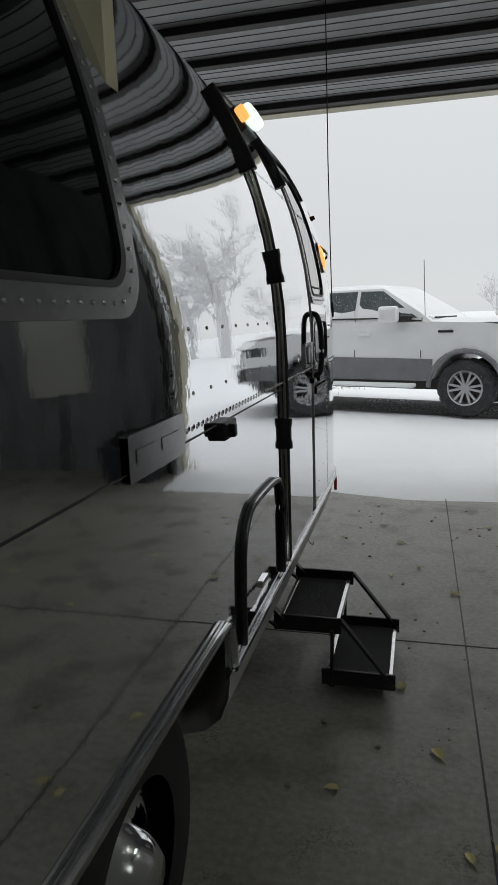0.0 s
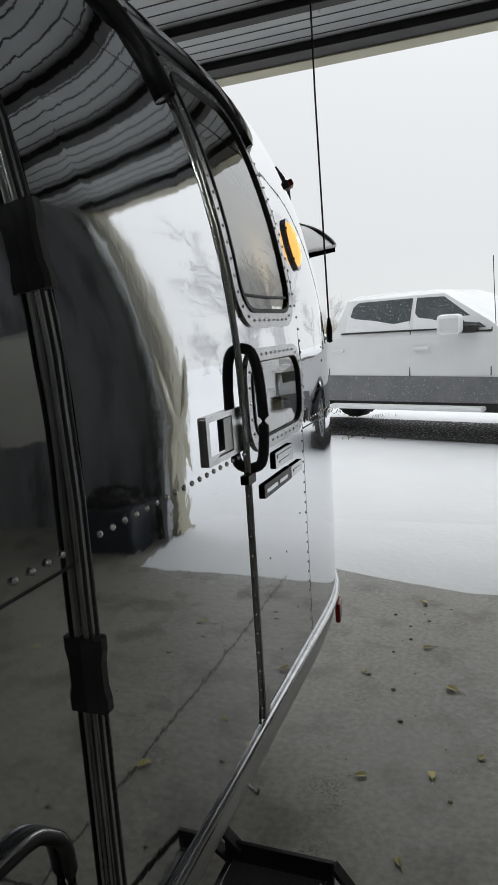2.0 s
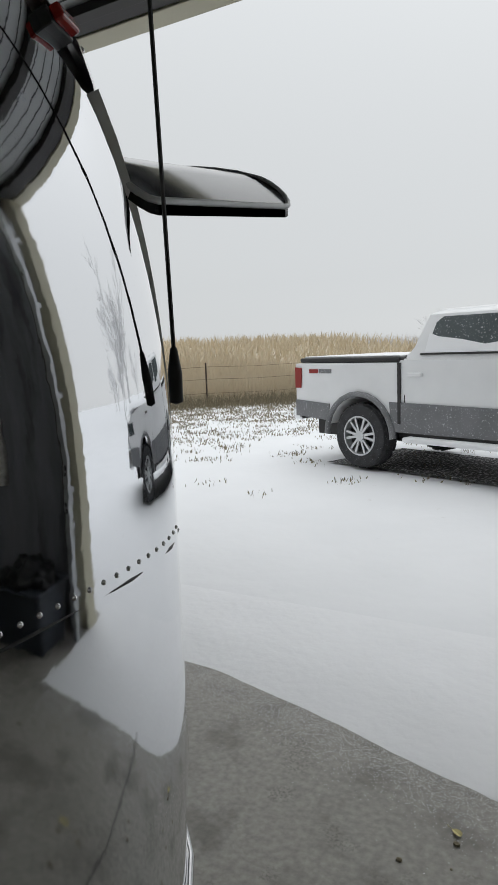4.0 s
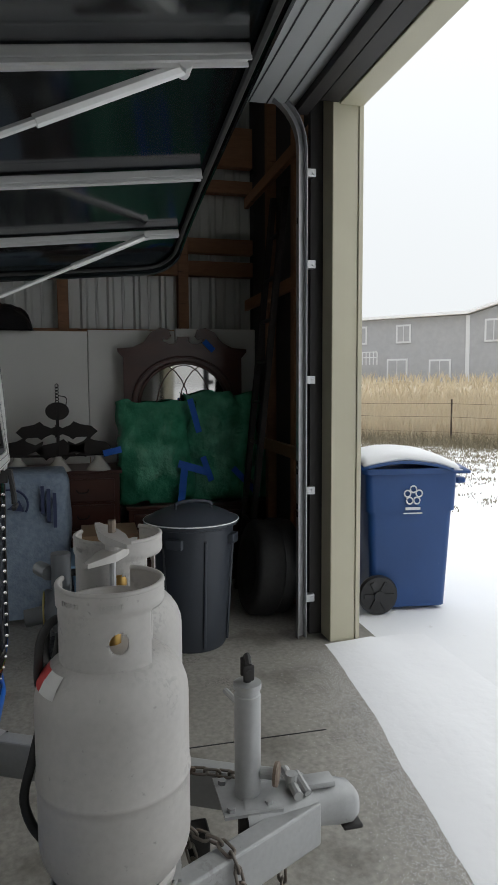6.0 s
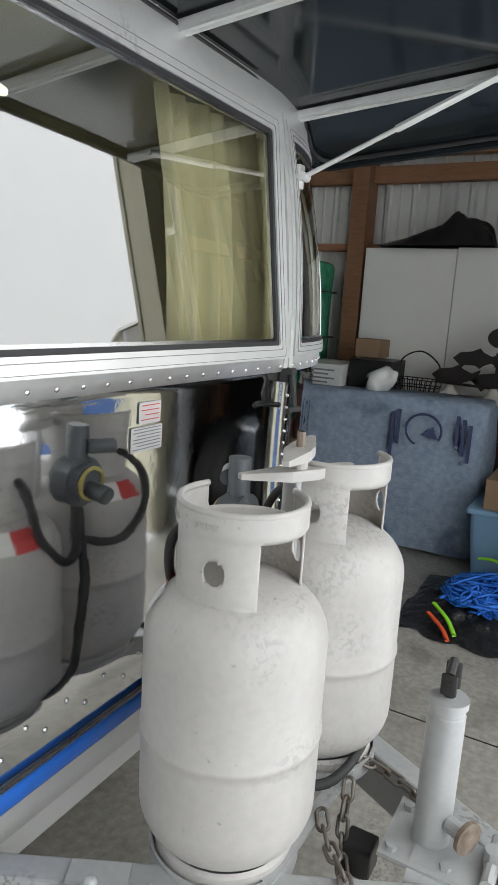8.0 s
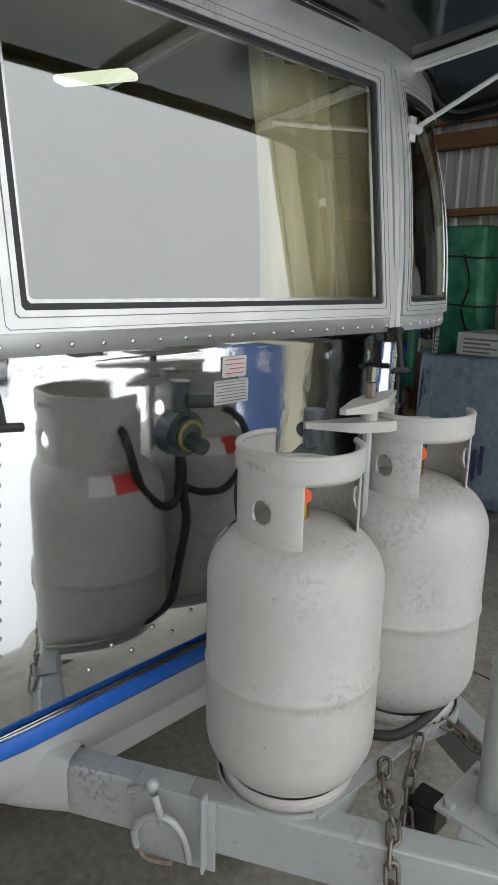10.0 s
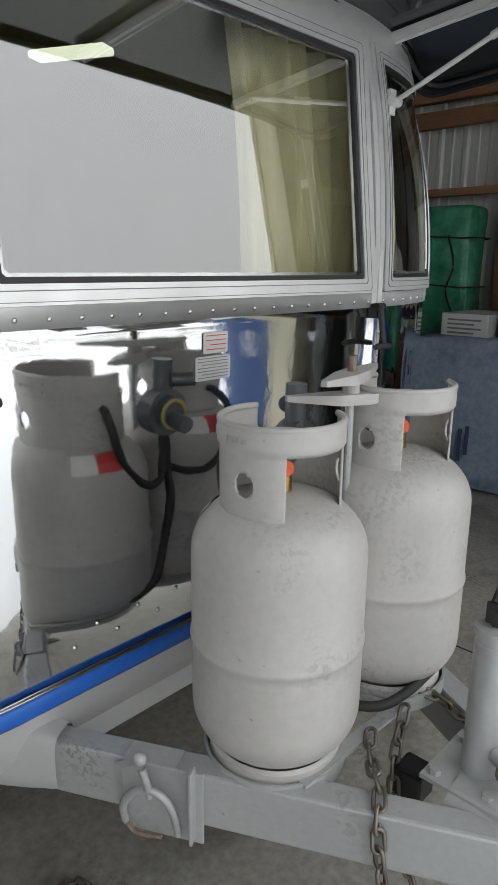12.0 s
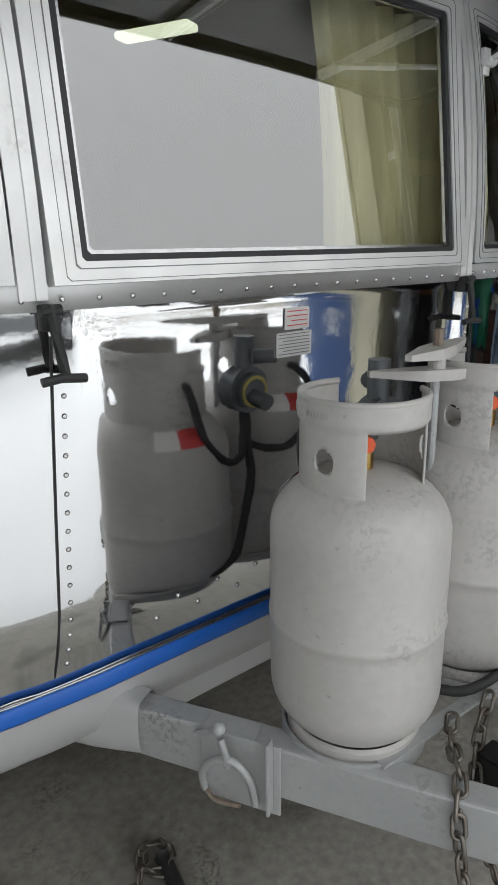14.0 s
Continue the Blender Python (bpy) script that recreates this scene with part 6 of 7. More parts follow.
def far_things():
    # grey two-storey house
    h = thing("house", "grey-sided two-storey house paled for haze in falling snow", "house", (-37.5, 27.5, 0), 0)
    m = Matrix(((0.707, -0.707, 0, -35.7), (0.707, 0.707, 0, 23.5), (0, 0, 1, 1.55), (0, 0, 0, 1)))
    h.matrix_basis = m
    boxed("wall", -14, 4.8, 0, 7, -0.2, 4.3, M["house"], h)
    bm = bmesh.new()
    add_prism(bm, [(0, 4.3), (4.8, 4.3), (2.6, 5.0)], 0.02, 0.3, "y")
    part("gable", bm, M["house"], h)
    bm = bmesh.new()
    add_prism(bm, [(-14.5, 4.25), (0.0, 4.35), (2.6, 5.08), (5.2, 4.25), (5.2, 4.42), (2.6, 5.26), (0, 4.52), (-14.5, 4.42)], -0.4, 7.4, "y")
    part("roof", bm, M["snow_clean"], h, "snow-covered roof")
    boxed("corner_board", -0.12, 0.12, -0.05, 0.0, -0.2, 4.3, M["house_trim"], h)
    boxed("corner_board", 4.65, 4.85, -0.05, 0.0, -0.2, 4.3, M["house_trim"], h)
    for x0, x1, z0, z1 in ((1.0, 2.1, 2.6, 4.0), (-4.6, -3.6, 2.7, 3.9), (-7.6, -6.6, 2.7, 3.9), (-5.2, -3.8, 0.2, 1.7), (-2.4, -1.0, 0.0, 1.6)):
        w = boxed("window", x0, x1, -0.07, -0.01, z0, z1, M["house_trim"], h)
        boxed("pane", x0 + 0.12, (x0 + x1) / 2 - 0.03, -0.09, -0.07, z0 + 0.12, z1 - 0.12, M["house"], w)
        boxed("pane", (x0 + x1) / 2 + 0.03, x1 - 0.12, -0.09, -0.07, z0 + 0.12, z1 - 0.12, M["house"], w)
    bm = bmesh.new()
    for z in (1.75, 2.1):
        add_box(bm, -12, -5.5, -1.2, -1.15, z, z + 0.06)
    for k in range(27):
        add_box(bm, -12 + k * 0.25, -11.95 + k * 0.25, -1.2, -1.15, 1.3, 2.1)
    part("deck_rail", bm, M["house_trim"], h)
    boxed("chimney_vent", 0.2, 0.35, 3.0, 3.15, 4.6, 5.1, M["house_trim"], h)
    p = thing("utility_pole", "grey weathered utility pole with a meter box", "pole", (-27.1, 25.2, 1.45))
    bm = bmesh.new()
    add_cyl(bm, (0, 0, 0), (0, 0, 2.9), 0.09, 0.07, 10)
    part("pole", bm, M["bark"], p)
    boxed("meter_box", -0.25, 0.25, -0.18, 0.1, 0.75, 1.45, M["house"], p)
    for k, (x, y, hh) in enumerate(((-33, 33, 4.2), (-26, 30, 4.0), (-47, 22, 8.0), (14, 58, 8.5), (20, 52, 7.5), (27, 60, 8.0), (9, 66, 6.0), (33, 70, 9), (11.0, 30, 13.0), (13.8, 33, 11.0), (-13, 60, 4.5))):
        tree("bare_tree", x, y, hh, 20 + k)
    rnd = random.Random(9)
    verts, faces = [], []
    for k in range(14000):
        x, y = rnd.uniform(-22, 3), rnd.uniform(42, 62)
        hh = rnd.uniform(0.7, 2.3)
        a = rnd.uniform(0, 6.28)
        n = len(verts)
        verts.extend([(x, y, 0), (x + 0.03, y, 0), (x + rnd.gauss(0, 0.3), y + rnd.gauss(0, 0.3), hh)])
        faces.append((n, n + 1, n + 2))
    me = bpy.data.meshes.new("far_brush")
    me.from_pydata(verts, [], faces)
    me.materials.append(mat("far_brush_twigs", (0.50, 0.46, 0.45), 0.9, 0, (0.58, 0.55, 0.54), 0.3, 0.6))
    tagged(new("far_brush", me), "pale brown brush line far behind the drive", "brush", kind="stuff")


def truck():
    """A white crew-cab pickup; local x runs forward from the rear axle, its near side at y = -1."""
    t = thing("pickup_truck", "white crew-cab pickup truck dusted with snow", "pickup truck", (-1.12 + 0.35, 6.76 + 0.92, 0.02), -20.3)
    W = 0.99
    def arch(cx, r, n=12):
        return [(cx + r * math.cos(a), 0.41 + r * math.sin(a)) for a in [math.pi - math.pi * k / n for k in range(n + 1)]]
    low = [(-1.12, 0.62)] + [(-0.56, 0.60)] + arch(0, 0.50)[1:-1] + [(0.56, 0.50), (3.12, 0.50)] + arch(3.68, 0.50)[1:-1] + [(4.24, 0.55), (4.62, 0.58), (4.66, 0.95), (4.60, 1.18), (4.45, 1.27), (3.9, 1.33), (3.15, 1.36), (0.65, 1.36), (0.62, 1.33), (-1.12, 1.33)]
    bm = bmesh.new()
    add_prism(bm, low, -W, W, "y")
    part("body", bm, M["paint_white"], t, "white painted body sides")
    bm = bmesh.new()
    def ringv(x0, x1, hw, z):
        return [bm.verts.new((x0, -hw, z)), bm.verts.new((x1, -hw, z)), bm.verts.new((x1, hw, z)), bm.verts.new((x0, hw, z))]
    R = [ringv(0.66, 3.18, 0.965, 1.35), ringv(0.80, 2.98, 0.93, 1.50), ringv(0.93, 2.36, 0.80, 1.87), ringv(1.05, 2.22, 0.70, 1.93), ringv(1.3, 2.0, 0.5, 1.945)]
    for A, B in zip(R, R[1:]):
        for k in range(4):
            bm.faces.new((A[k], A[(k + 1) % 4], B[(k + 1) % 4], B[k]))
    bm.faces.new(R[-1])
    part("cab", bm, M["paint_white"], t, "white cab with snow on the roof", smooth="sharp")
    def side(name, pts, m, lift=0.006, parent=t, label=""):
        bm = bmesh.new()
        def at(x, z):
            if z <= 1.36:
                y = 0.99
            elif z <= 1.50:
                y = 0.965 - (z - 1.35) / 0.15 * 0.035
            else:
                y = 0.93 - (z - 1.50) / 0.37 * 0.13
            return (x, -y - lift, z)
        lo = [bm.verts.new(at(x, z)) for x, z in pts]
        hi = [bm.verts.new((v.co.x, v.co.y + lift, v.co.z)) for v in lo]
        bm.faces.new(lo)
        for k in range(len(lo)):
            bm.faces.new((lo[k], hi[k], hi[(k + 1) % len(lo)], lo[(k + 1) % len(lo)]))
        bmesh.ops.recalc_face_normals(bm, faces=bm.faces[:])
        return part(name, bm, m, parent, label)
    side("window", [(0.98, 1.50), (1.93, 1.50), (1.93, 1.84), (1.12, 1.84), (1.04, 1.78)], M["truck_glass"], label="snow-flecked rear side window")
    side("window", [(1.99, 1.49), (2.55, 1.47), (2.72, 1.42), (2.95, 1.42), (2.36, 1.83), (1.99, 1.84)], M["truck_glass"], label="snow-flecked front side window")
    side("window_snow", [(0.96, 1.44), (1.93, 1.44), (1.93, 1.55), (1.7, 1.52), (1.4, 1.58), (1.1, 1.62), (0.98, 1.66)], M["snow_clean"], 0.016)
    side("window_snow", [(1.99, 1.44), (2.5, 1.42), (2.45, 1.50), (2.2, 1.56), (2.05, 1.58), (1.99, 1.64)], M["snow_clean"], 0.016)
    side("window_trim", [(0.90, 1.415), (2.45, 1.415), (2.62, 1.37), (3.02, 1.37), (3.02, 1.39), (2.64, 1.39), (2.47, 1.435), (0.90, 1.435)], M["rail_dark"], 0.018)
    side("cladding", [(0.52, 0.50), (3.16, 0.50), (3.20, 0.82), (0.48, 0.86)], M["cladding"], 0.014, label="grey lower body paint")
    side("cladding", [(-1.12, 0.62), (-0.52, 0.58), (-0.50, 0.80), (-1.12, 0.84)], M["cladding"], 0.014)
    side("cladding", [(4.20, 0.55), (4.62, 0.58), (4.64, 0.80), (4.18, 0.80)], M["cladding"], 0.014)
    for x in (0.70, 1.95, 3.02):
        side("door_seam", [(x - 0.006, 0.84), (x + 0.006, 0.84), (x + 0.006, 1.42), (x - 0.006, 1.42)], M["rail_dark"], 0.008)
    for x in (0.86, 2.13):
        bm = bmesh.new()
        add_box(bm, x - 0.1, x + 0.1, -1.03, -0.985, 1.17, 1.215, 0.012)
        part("door_handle", bm, M["paint_white"], t)
    side("fender_badge", [(3.28, 1.20), (3.50, 1.20), (3.50, 1.235), (3.28, 1.235)], M["chrome"], 0.02)
    bm = bmesh.new()
    add_box(bm, 2.42, 2.72, -1.22, -1.05, 1.36, 1.60, 0.05)
    mi = part("mirror", bm, M["paint_white"], t, "white door mirror")
    boxed("arm", 2.62, 2.86, -1.08, -0.95, 1.37, 1.46, M["rail_dark"], mi, 0.02)
    boxed("running_board", 0.75, 2.95, -1.12, -0.95, 0.40, 0.46, M["snow_clean"], t, 0.02, "running board covered with snow")
    boxed("chassis", -1.0, 4.4, -0.7, 0.7, 0.34, 0.6, M["rail_dark"], t, 0.02)
    boxed("bed_cover", -1.1, 0.60, -0.93, 0.93, 1.335, 1.40, M["black_plastic"], t, 0.02, "black bed cover rimmed with snow")
    boxed("bed_snow", -1.05, 0.55, -0.88, 0.88, 1.40, 1.42, M["snow_clean"], t, 0.008)
    boxed("bed_gap", 0.60, 0.66, -0.985, 0.985, 0.62, 1.34, M["rail_dark"], t)
    side("bed_gap_line", [(0.61, 0.60), (0.65, 0.60), (0.65, 1.33), (0.61, 1.33)], M["rail_dark"], 0.02)
    bm = bmesh.new()
    R = [ringv(3.1, 4.45, 0.93, 1.335), ringv(3.15, 4.38, 0.85, 1.385), ringv(3.25, 4.25, 0.6, 1.41)]
    for A, B in zip(R, R[1:]):
        for k in range(4):
            bm.faces.new((A[k], A[(k + 1) % 4], B[(k + 1) % 4], B[k]))
    bm.faces.new(R[-1])
    part("hood_snow", bm, M["snow_clean"], t, "snow lying on the hood", smooth=True)
    bm = bmesh.new()
    add_prism(bm, [(2.97, 1.49), (3.20, 1.38), (3.14, 1.36), (2.9, 1.44)], -0.8, 0.8, "y")
    part("windscreen_snow", bm, M["snow_clean"], t)
    boxed("wiper", 3.13, 3.17, -0.75, 0.2, 1.40, 1.43, M["rail_dark"], t, 0.008)
    bm = bmesh.new()
    add_box(bm, 4.36, 4.62, -1.0, -0.80, 0.98, 1.16, 0.02)
    part("headlight", bm, M["truck_glass"], t)
    boxed("front_bumper", 4.55, 4.78, -0.95, 0.95, 0.52, 0.80, M["chrome"], t, 0.04)
    boxed("grille", 4.60, 4.70, -0.75, 0.75, 0.82, 1.16, M["chrome"], t, 0.02)
    side("tail_lamp", [(-1.12, 1.00), (-1.02, 1.00), (-1.00, 1.27), (-1.12, 1.28)], M["red_lens"], 0.02, label="red tail lamp")
    side("decal", [(-0.86, 1.20), (-0.70, 1.20), (-0.70, 1.255), (-0.86, 1.255)], M["red_lens"], 0.008)
    side("decal", [(-0.68, 1.20), (-0.46, 1.20), (-0.46, 1.255), (-0.68, 1.255)], M["cladding"], 0.008)
    boxed("rear_bumper", -1.28, -1.10, -0.92, 0.92, 0.55, 0.72, M["chrome"], t, 0.03)
    bm = bmesh.new()
    add_tube(bm, [(3.05, -0.90, 1.37), (3.03, -0.91, 1.9), (3.02, -0.91, 2.25)], 0.005, 5)
    part("antenna", bm, M["cord"], t)
    for cx in (0.0, 3.68):
        bm = bmesh.new()
        pts = []
        for k in range(13):
            a = math.pi - math.pi * k / 12
            pts.append(Vector((cx + 0.535 * math.cos(a), -1.005, 0.41 + 0.535 * math.sin(a))))
        add_tube(bm, pts, 0.045, 8, flat=0.8, up=(0, 1, 0))
        part("wheel_arch_flare", bm, M["cladding"], t, "grey wheel arch flare", smooth=True)
        for s in (-1, 1):
            bm = bmesh.new()
            add_lathe(bm, [(0.245, -0.13), (0.34, -0.145), (0.39, -0.13), (0.41, -0.09), (0.41, 0.09), (0.39, 0.13), (0.34, 0.145), (0.245, 0.13)], 40)
            mm = Matrix.Translation((cx, s * 0.86, 0.41)) @ Matrix.Rotation(radians(90), 4, "X") @ Matrix.Scale(-s, 4, (0, 0, 1))
            bm.transform(mm)
            lugs = bmesh.new()
            for k in range(36):
                a = 2 * math.pi * k / 36
                add_box(lugs, -0.012, 0.012, -0.05, 0.05, 0.0, 0.012, 0, mm @ Matrix.Rotation(a, 4, "Z") @ Matrix.Translation((0.408, 0, 0.08 * (1 if k % 2 else -1))) @ Matrix.Rotation(radians(90), 4, "Y"))
            w = part("wheel", bm, M["tyre"], t, "chunky snowy tyre on an alloy rim", smooth="sharp")
            tagged(part("tread", lugs, M["tyre"], w), kind="stuff")
            bm = bmesh.new()
            add_lathe(bm, [(0.25, 0.125), (0.255, 0.14), (0.235, 0.142), (0.225, 0.10), (0.20, 0.05), (0.0, 0.05)], 36)
            for k in range(6):
                for o in (-0.20, 0.20):
                    q = Matrix.Rotation(2 * math.pi * k / 6 + o, 4, "Z")
                    add_box(bm, 0.05, 0.235, -0.017, 0.017, 0.095, 0.125, 0.004, q)
            add_cyl(bm, (0, 0, 0.05), (0, 0, 0.13), 0.075, 0.065, 18)
            bm.transform(mm)
            part("rim", bm, M["alloy"], w)
            # added dark disc: the shade behind the spokes is put into its colour
            bm = bmesh.new()
            add_lathe(bm, [(0.222, 0.06), (0.05, 0.06)], 30)
            bm.transform(mm)
            part("brake_shadow_plate", bm, M["rail_dark"], w)
    # flat dark sheet with white flecks, laid under the truck
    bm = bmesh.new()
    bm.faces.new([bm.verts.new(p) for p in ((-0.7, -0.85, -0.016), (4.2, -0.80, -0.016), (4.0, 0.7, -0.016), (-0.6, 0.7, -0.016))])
    part("bare_gravel", bm, mat("dark_flecked_ground", (0.05, 0.05, 0.05), 0.9, 0, (0.10, 0.10, 0.10), 8, 0.3, dark=(0.8, 0.8, 0.82), dark_scale=26, dark_at=0.53), t, "dark white-flecked ground sheet under the truck")


def recycling_bin():
    b = thing("recycling_bin", "blue wheeled recycling bin capped with snow", "recycling bin", (-3.02, 2.52, -0.02), 83)
    # local x runs along the face seen from the garage, y away from it
    def taper(z0, z1, w0, w1, d0, d1, name, m, bev=0.03):
        bm = bmesh.new()
        lo = [bm.verts.new((x, y, z0)) for x, y in rounded(-w0 / 2, w0 / 2, -d0 / 2, d0 / 2, 0.05, 4)]
        hi = [bm.verts.new((x, y, z1)) for x, y in rounded(-w1 / 2, w1 / 2, -d1 / 2, d1 / 2, 0.05, 4)]
        n = len(lo)
        bm.faces.new(lo[::-1])
        bm.faces.new(hi)
        for k in range(n):
            bm.faces.new((lo[k], lo[(k + 1) % n], hi[(k + 1) % n], hi[k]))
        return part(name, bm, m, b, smooth="sharp")
    taper(0.03, 0.78, 0.56, 0.63, 0.50, 0.56, "body", M["bin"])
    taper(0.74, 1.02, 0.66, 0.68, 0.58, 0.60, "upper_body", M["bin"])
    taper(1.015, 1.055, 0.74, 0.76, 0.64, 0.66, "rim", M["bin"])
    bm = bmesh.new()
    prev = None
    for k in range(15):
        x = -0.39 + 0.80 * k / 14
        z = 1.055 + 0.075 * math.sin(math.pi * min(1, (k + 1) / 13)) ** 0.7
        row = [bm.verts.new((x, y, z - 0.03 * (abs(y) / 0.34) ** 2)) for y in (-0.34, -0.17, 0, 0.17, 0.34)]
        if prev:
            for j in range(4):
                bm.faces.new((prev[j], row[j], row[j + 1], prev[j + 1]))
        prev = row
    part("lid", bm, M["bin"], b, smooth=True, solid=0.02)
    bm = bmesh.new()
    prev = None
    for k in range(15):
        x = -0.37 + 0.72 * k / 14
        z = 1.075 + 0.10 * math.sin(math.pi * min(1, (k + 1.5) / 15)) ** 0.6
        row = [bm.verts.new((x, y, z - 0.05 * (abs(y) / 0.33) ** 3 + 0.008 * noise.noise(Vector((x * 6, y * 6, 0))))) for y in (-0.33, -0.2, 0, 0.2, 0.33)]
        if prev:
            for j in range(4):
                bm.faces.new((prev[j], row[j], row[j + 1], prev[j + 1]))
        prev = row
    part("snow_cap", bm, M["snow_clean"], b, "rounded cap of fresh snow", smooth=True, solid=0.03)
    boxed("handle", 0.34, 0.42, -0.25, 0.25, 0.93, 0.975, M["bin"], b, 0.015)
    for s in (-0.30, 0.30):
        bm = bmesh.new()
        add_lathe(bm, [(0.03, -0.03), (0.135, -0.03), (0.145, 0.0), (0.135, 0.03), (0.03, 0.03)], 24)
        place = Matrix.Translation((-0.25, s, 0.145)) @ Matrix.Rotation(radians(90), 4, "X") @ Matrix.Scale(-1 if s > 0 else 1, 4, (0, 0, 1))
        bm.transform(place)
        wh = part("wheel", bm, M["black_plastic"], b, "black spoked plastic wheel", smooth="sharp")
        for k in range(6):
            boxed("spoke", 0.04, 0.11, -0.015, 0.015, 0.028, 0.042, M["black_plastic"], wh, m=place @ Matrix.Rotation(2 * math.pi * k / 6, 4, "Z"))
        bm = bmesh.new()
        add_cyl(bm, (0, 0, 0.02), (0, 0, 0.05), 0.04, seg=12)
        bm.transform(place)
        part("hub", bm, M["black_plastic"], wh)
    # white emblem: five-lobed knot and two bars
    bm = bmesh.new()
    for k in range(5):
        a = radians(90 + 72 * k)
        add_tube(bm, [(0.045 * math.cos(a) + 0.024 * math.cos(q), -0.309, 0.86 + 0.045 * math.sin(a) + 0.024 * math.sin(q)) for q in [2 * math.pi * j / 10 for j in range(10)]], 0.006, 5, closed=True)
    part("emblem", bm, M["white_print"], b, "white printed knot emblem")
    boxed("text_bar", -0.055, 0.055, -0.307, -0.304, 0.755, 0.775, M["white_print"], b)
    boxed("text_bar", -0.07, 0.07, -0.306, -0.300, 0.727, 0.735, M["white_print"], b)


# ---- the left corner of the garage ----
def corner_goods():
    for y0, y1, z in ((-1.19, -0.455, 2.075), (-0.45, 0.262, 2.085), (0.267, 1.0, 2.10), (1.005, 1.72, 2.12)):
        p = boxed("white_panel", -4.325, -4.29, y0, y1, 0.0, z, M["white_panel"], None, 0.004, m=Matrix.Translation((0.03, 0, 0)))
        tagged(p, "tall plain white laminate panel leaning on the wall", "panel", "white panels along the wall")
    # dressers
    def dresser(name, x0, x1, y0, y1, h, cols, label):
        d = thing(name, label, "dresser", ((x0 + x1) / 2, (y0 + y1) / 2, 0))
        hx, hy = (x1 - x0) / 2, (y1 - y0) / 2
        boxed("carcass", -hx, hx - 0.02, -hy + 0.02, hy - 0.02, 0.06, h - 0.03, M["cherry"], d, 0.006)
        boxed("top", -hx, hx + 0.02, -hy, hy, h - 0.03, h, M["cherry"], d, 0.008)
        boxed("plinth", -hx, hx, -hy, hy, 0, 0.07, M["cherry"], d, 0.01)
        rows = 4
        for c in range(cols):
            for r in range(rows):
                a = -hy + 0.05 + (2 * hy - 0.1) * c / cols
                b = -hy + 0.05 + (2 * hy - 0.1) * (c + 1) / cols
                z0 = 0.10 + (h - 0.16) * r / rows
                dr = boxed("drawer", hx - 0.025, hx + 0.0, a + 0.012, b - 0.012, z0 + 0.01, z0 + (h - 0.16) / rows - 0.01, M["cherry"], d, 0.008)
                bm = bmesh.new()
                yc, zc = (a + b) / 2, z0 + (h - 0.16) / rows / 2
                add_tube(bm, spline([(hx, yc - 0.045, zc + 0.012), (hx + 0.02, yc - 0.03, zc - 0.008), (hx + 0.02, yc + 0.03, zc - 0.008), (hx, yc + 0.045, zc + 0.012)], 4), 0.005, 6)
                part("pull", bm, M["iron"], dr)
        return d
    dresser("dresser", -4.22, -3.72, -0.62, 0.50, 0.975, 2, "dark cherry dresser with carved drawer pulls")
    dresser("low_dresser", -4.25, -3.80, 0.53, 1.68, 0.66, 2, "low dark cherry dresser under the mirror")
    # mirror frame with arch and scroll pediment, in the plane x = -4.05
    f = thing("dresser_mirror", "dark cherry arched dresser mirror with scroll pediment", "mirror", (-4.05, 1.045, 0.66))
    outer = [(-0.50, 0.0), (0.50, 0.0), (0.50, 1.20), (0.545, 1.25), (0.545, 1.275), (0.42, 1.285), (0.33, 1.33), (0.27, 1.41), (0.19, 1.45), (0.12, 1.435), (0.10, 1.38), (0.13, 1.35), (0.17, 1.36), (0.165, 1.335), (0.12, 1.315), (0.07, 1.32), (0.05, 1.335), (0.05, 1.375), (-0.05, 1.375), (-0.05, 1.335), (-0.07, 1.32), (-0.12, 1.315), (-0.165, 1.335), (-0.17, 1.36), (-0.13, 1.35), (-0.10, 1.38), (-0.12, 1.435), (-0.19, 1.45), (-0.27, 1.41), (-0.33, 1.33), (-0.42, 1.285), (-0.545, 1.275), (-0.545, 1.25), (-0.50, 1.20)]
    bm = bmesh.new()
    add_prism(bm, outer, -0.03, 0.0, "x")
    part("frame", bm, M["cherry"], f)
    arch = [(-0.38, 0.15), (0.38, 0.15)] + [(0.38 * math.cos(a), 0.80 + 0.36 * math.sin(a)) for a in [math.pi * k / 16 for k in range(17)]]
    bm = bmesh.new()
    add_prism(bm, arch, 0.0, 0.004, "x")
    part("glass", bm, M["mirror"], f, "arched mirror glass")
    bm = bmesh.new()
    add_tube(bm, [(0.008, y, z) for y, z in arch], 0.017, 6, closed=True)
    add_tube(bm, [(0.008, y * 1.13, 0.0 + z * 1.04) for y, z in arch[2:]], 0.012, 6)
    part("moulding", bm, M["cherry"], f, smooth=True)
    bm = bmesh.new()
    for c in (-0.19, 0.19, 0.0):
        add_tube(bm, [(0.010, c + 0.24 * math.cos(a), 0.72 + 0.42 * math.sin(a)) for a in [math.pi * k / 12 for k in range(13)] if abs(c + 0.24 * math.cos(a)) < 0.37], 0.005, 5)
    part("tracery", bm, M["cherry"], f)
    # green wrap: a crumpled sheet hung round the lower half
    g = thing("green_wrap", "crumpled translucent green bubble wrap with blue tape", "bubble wrap")
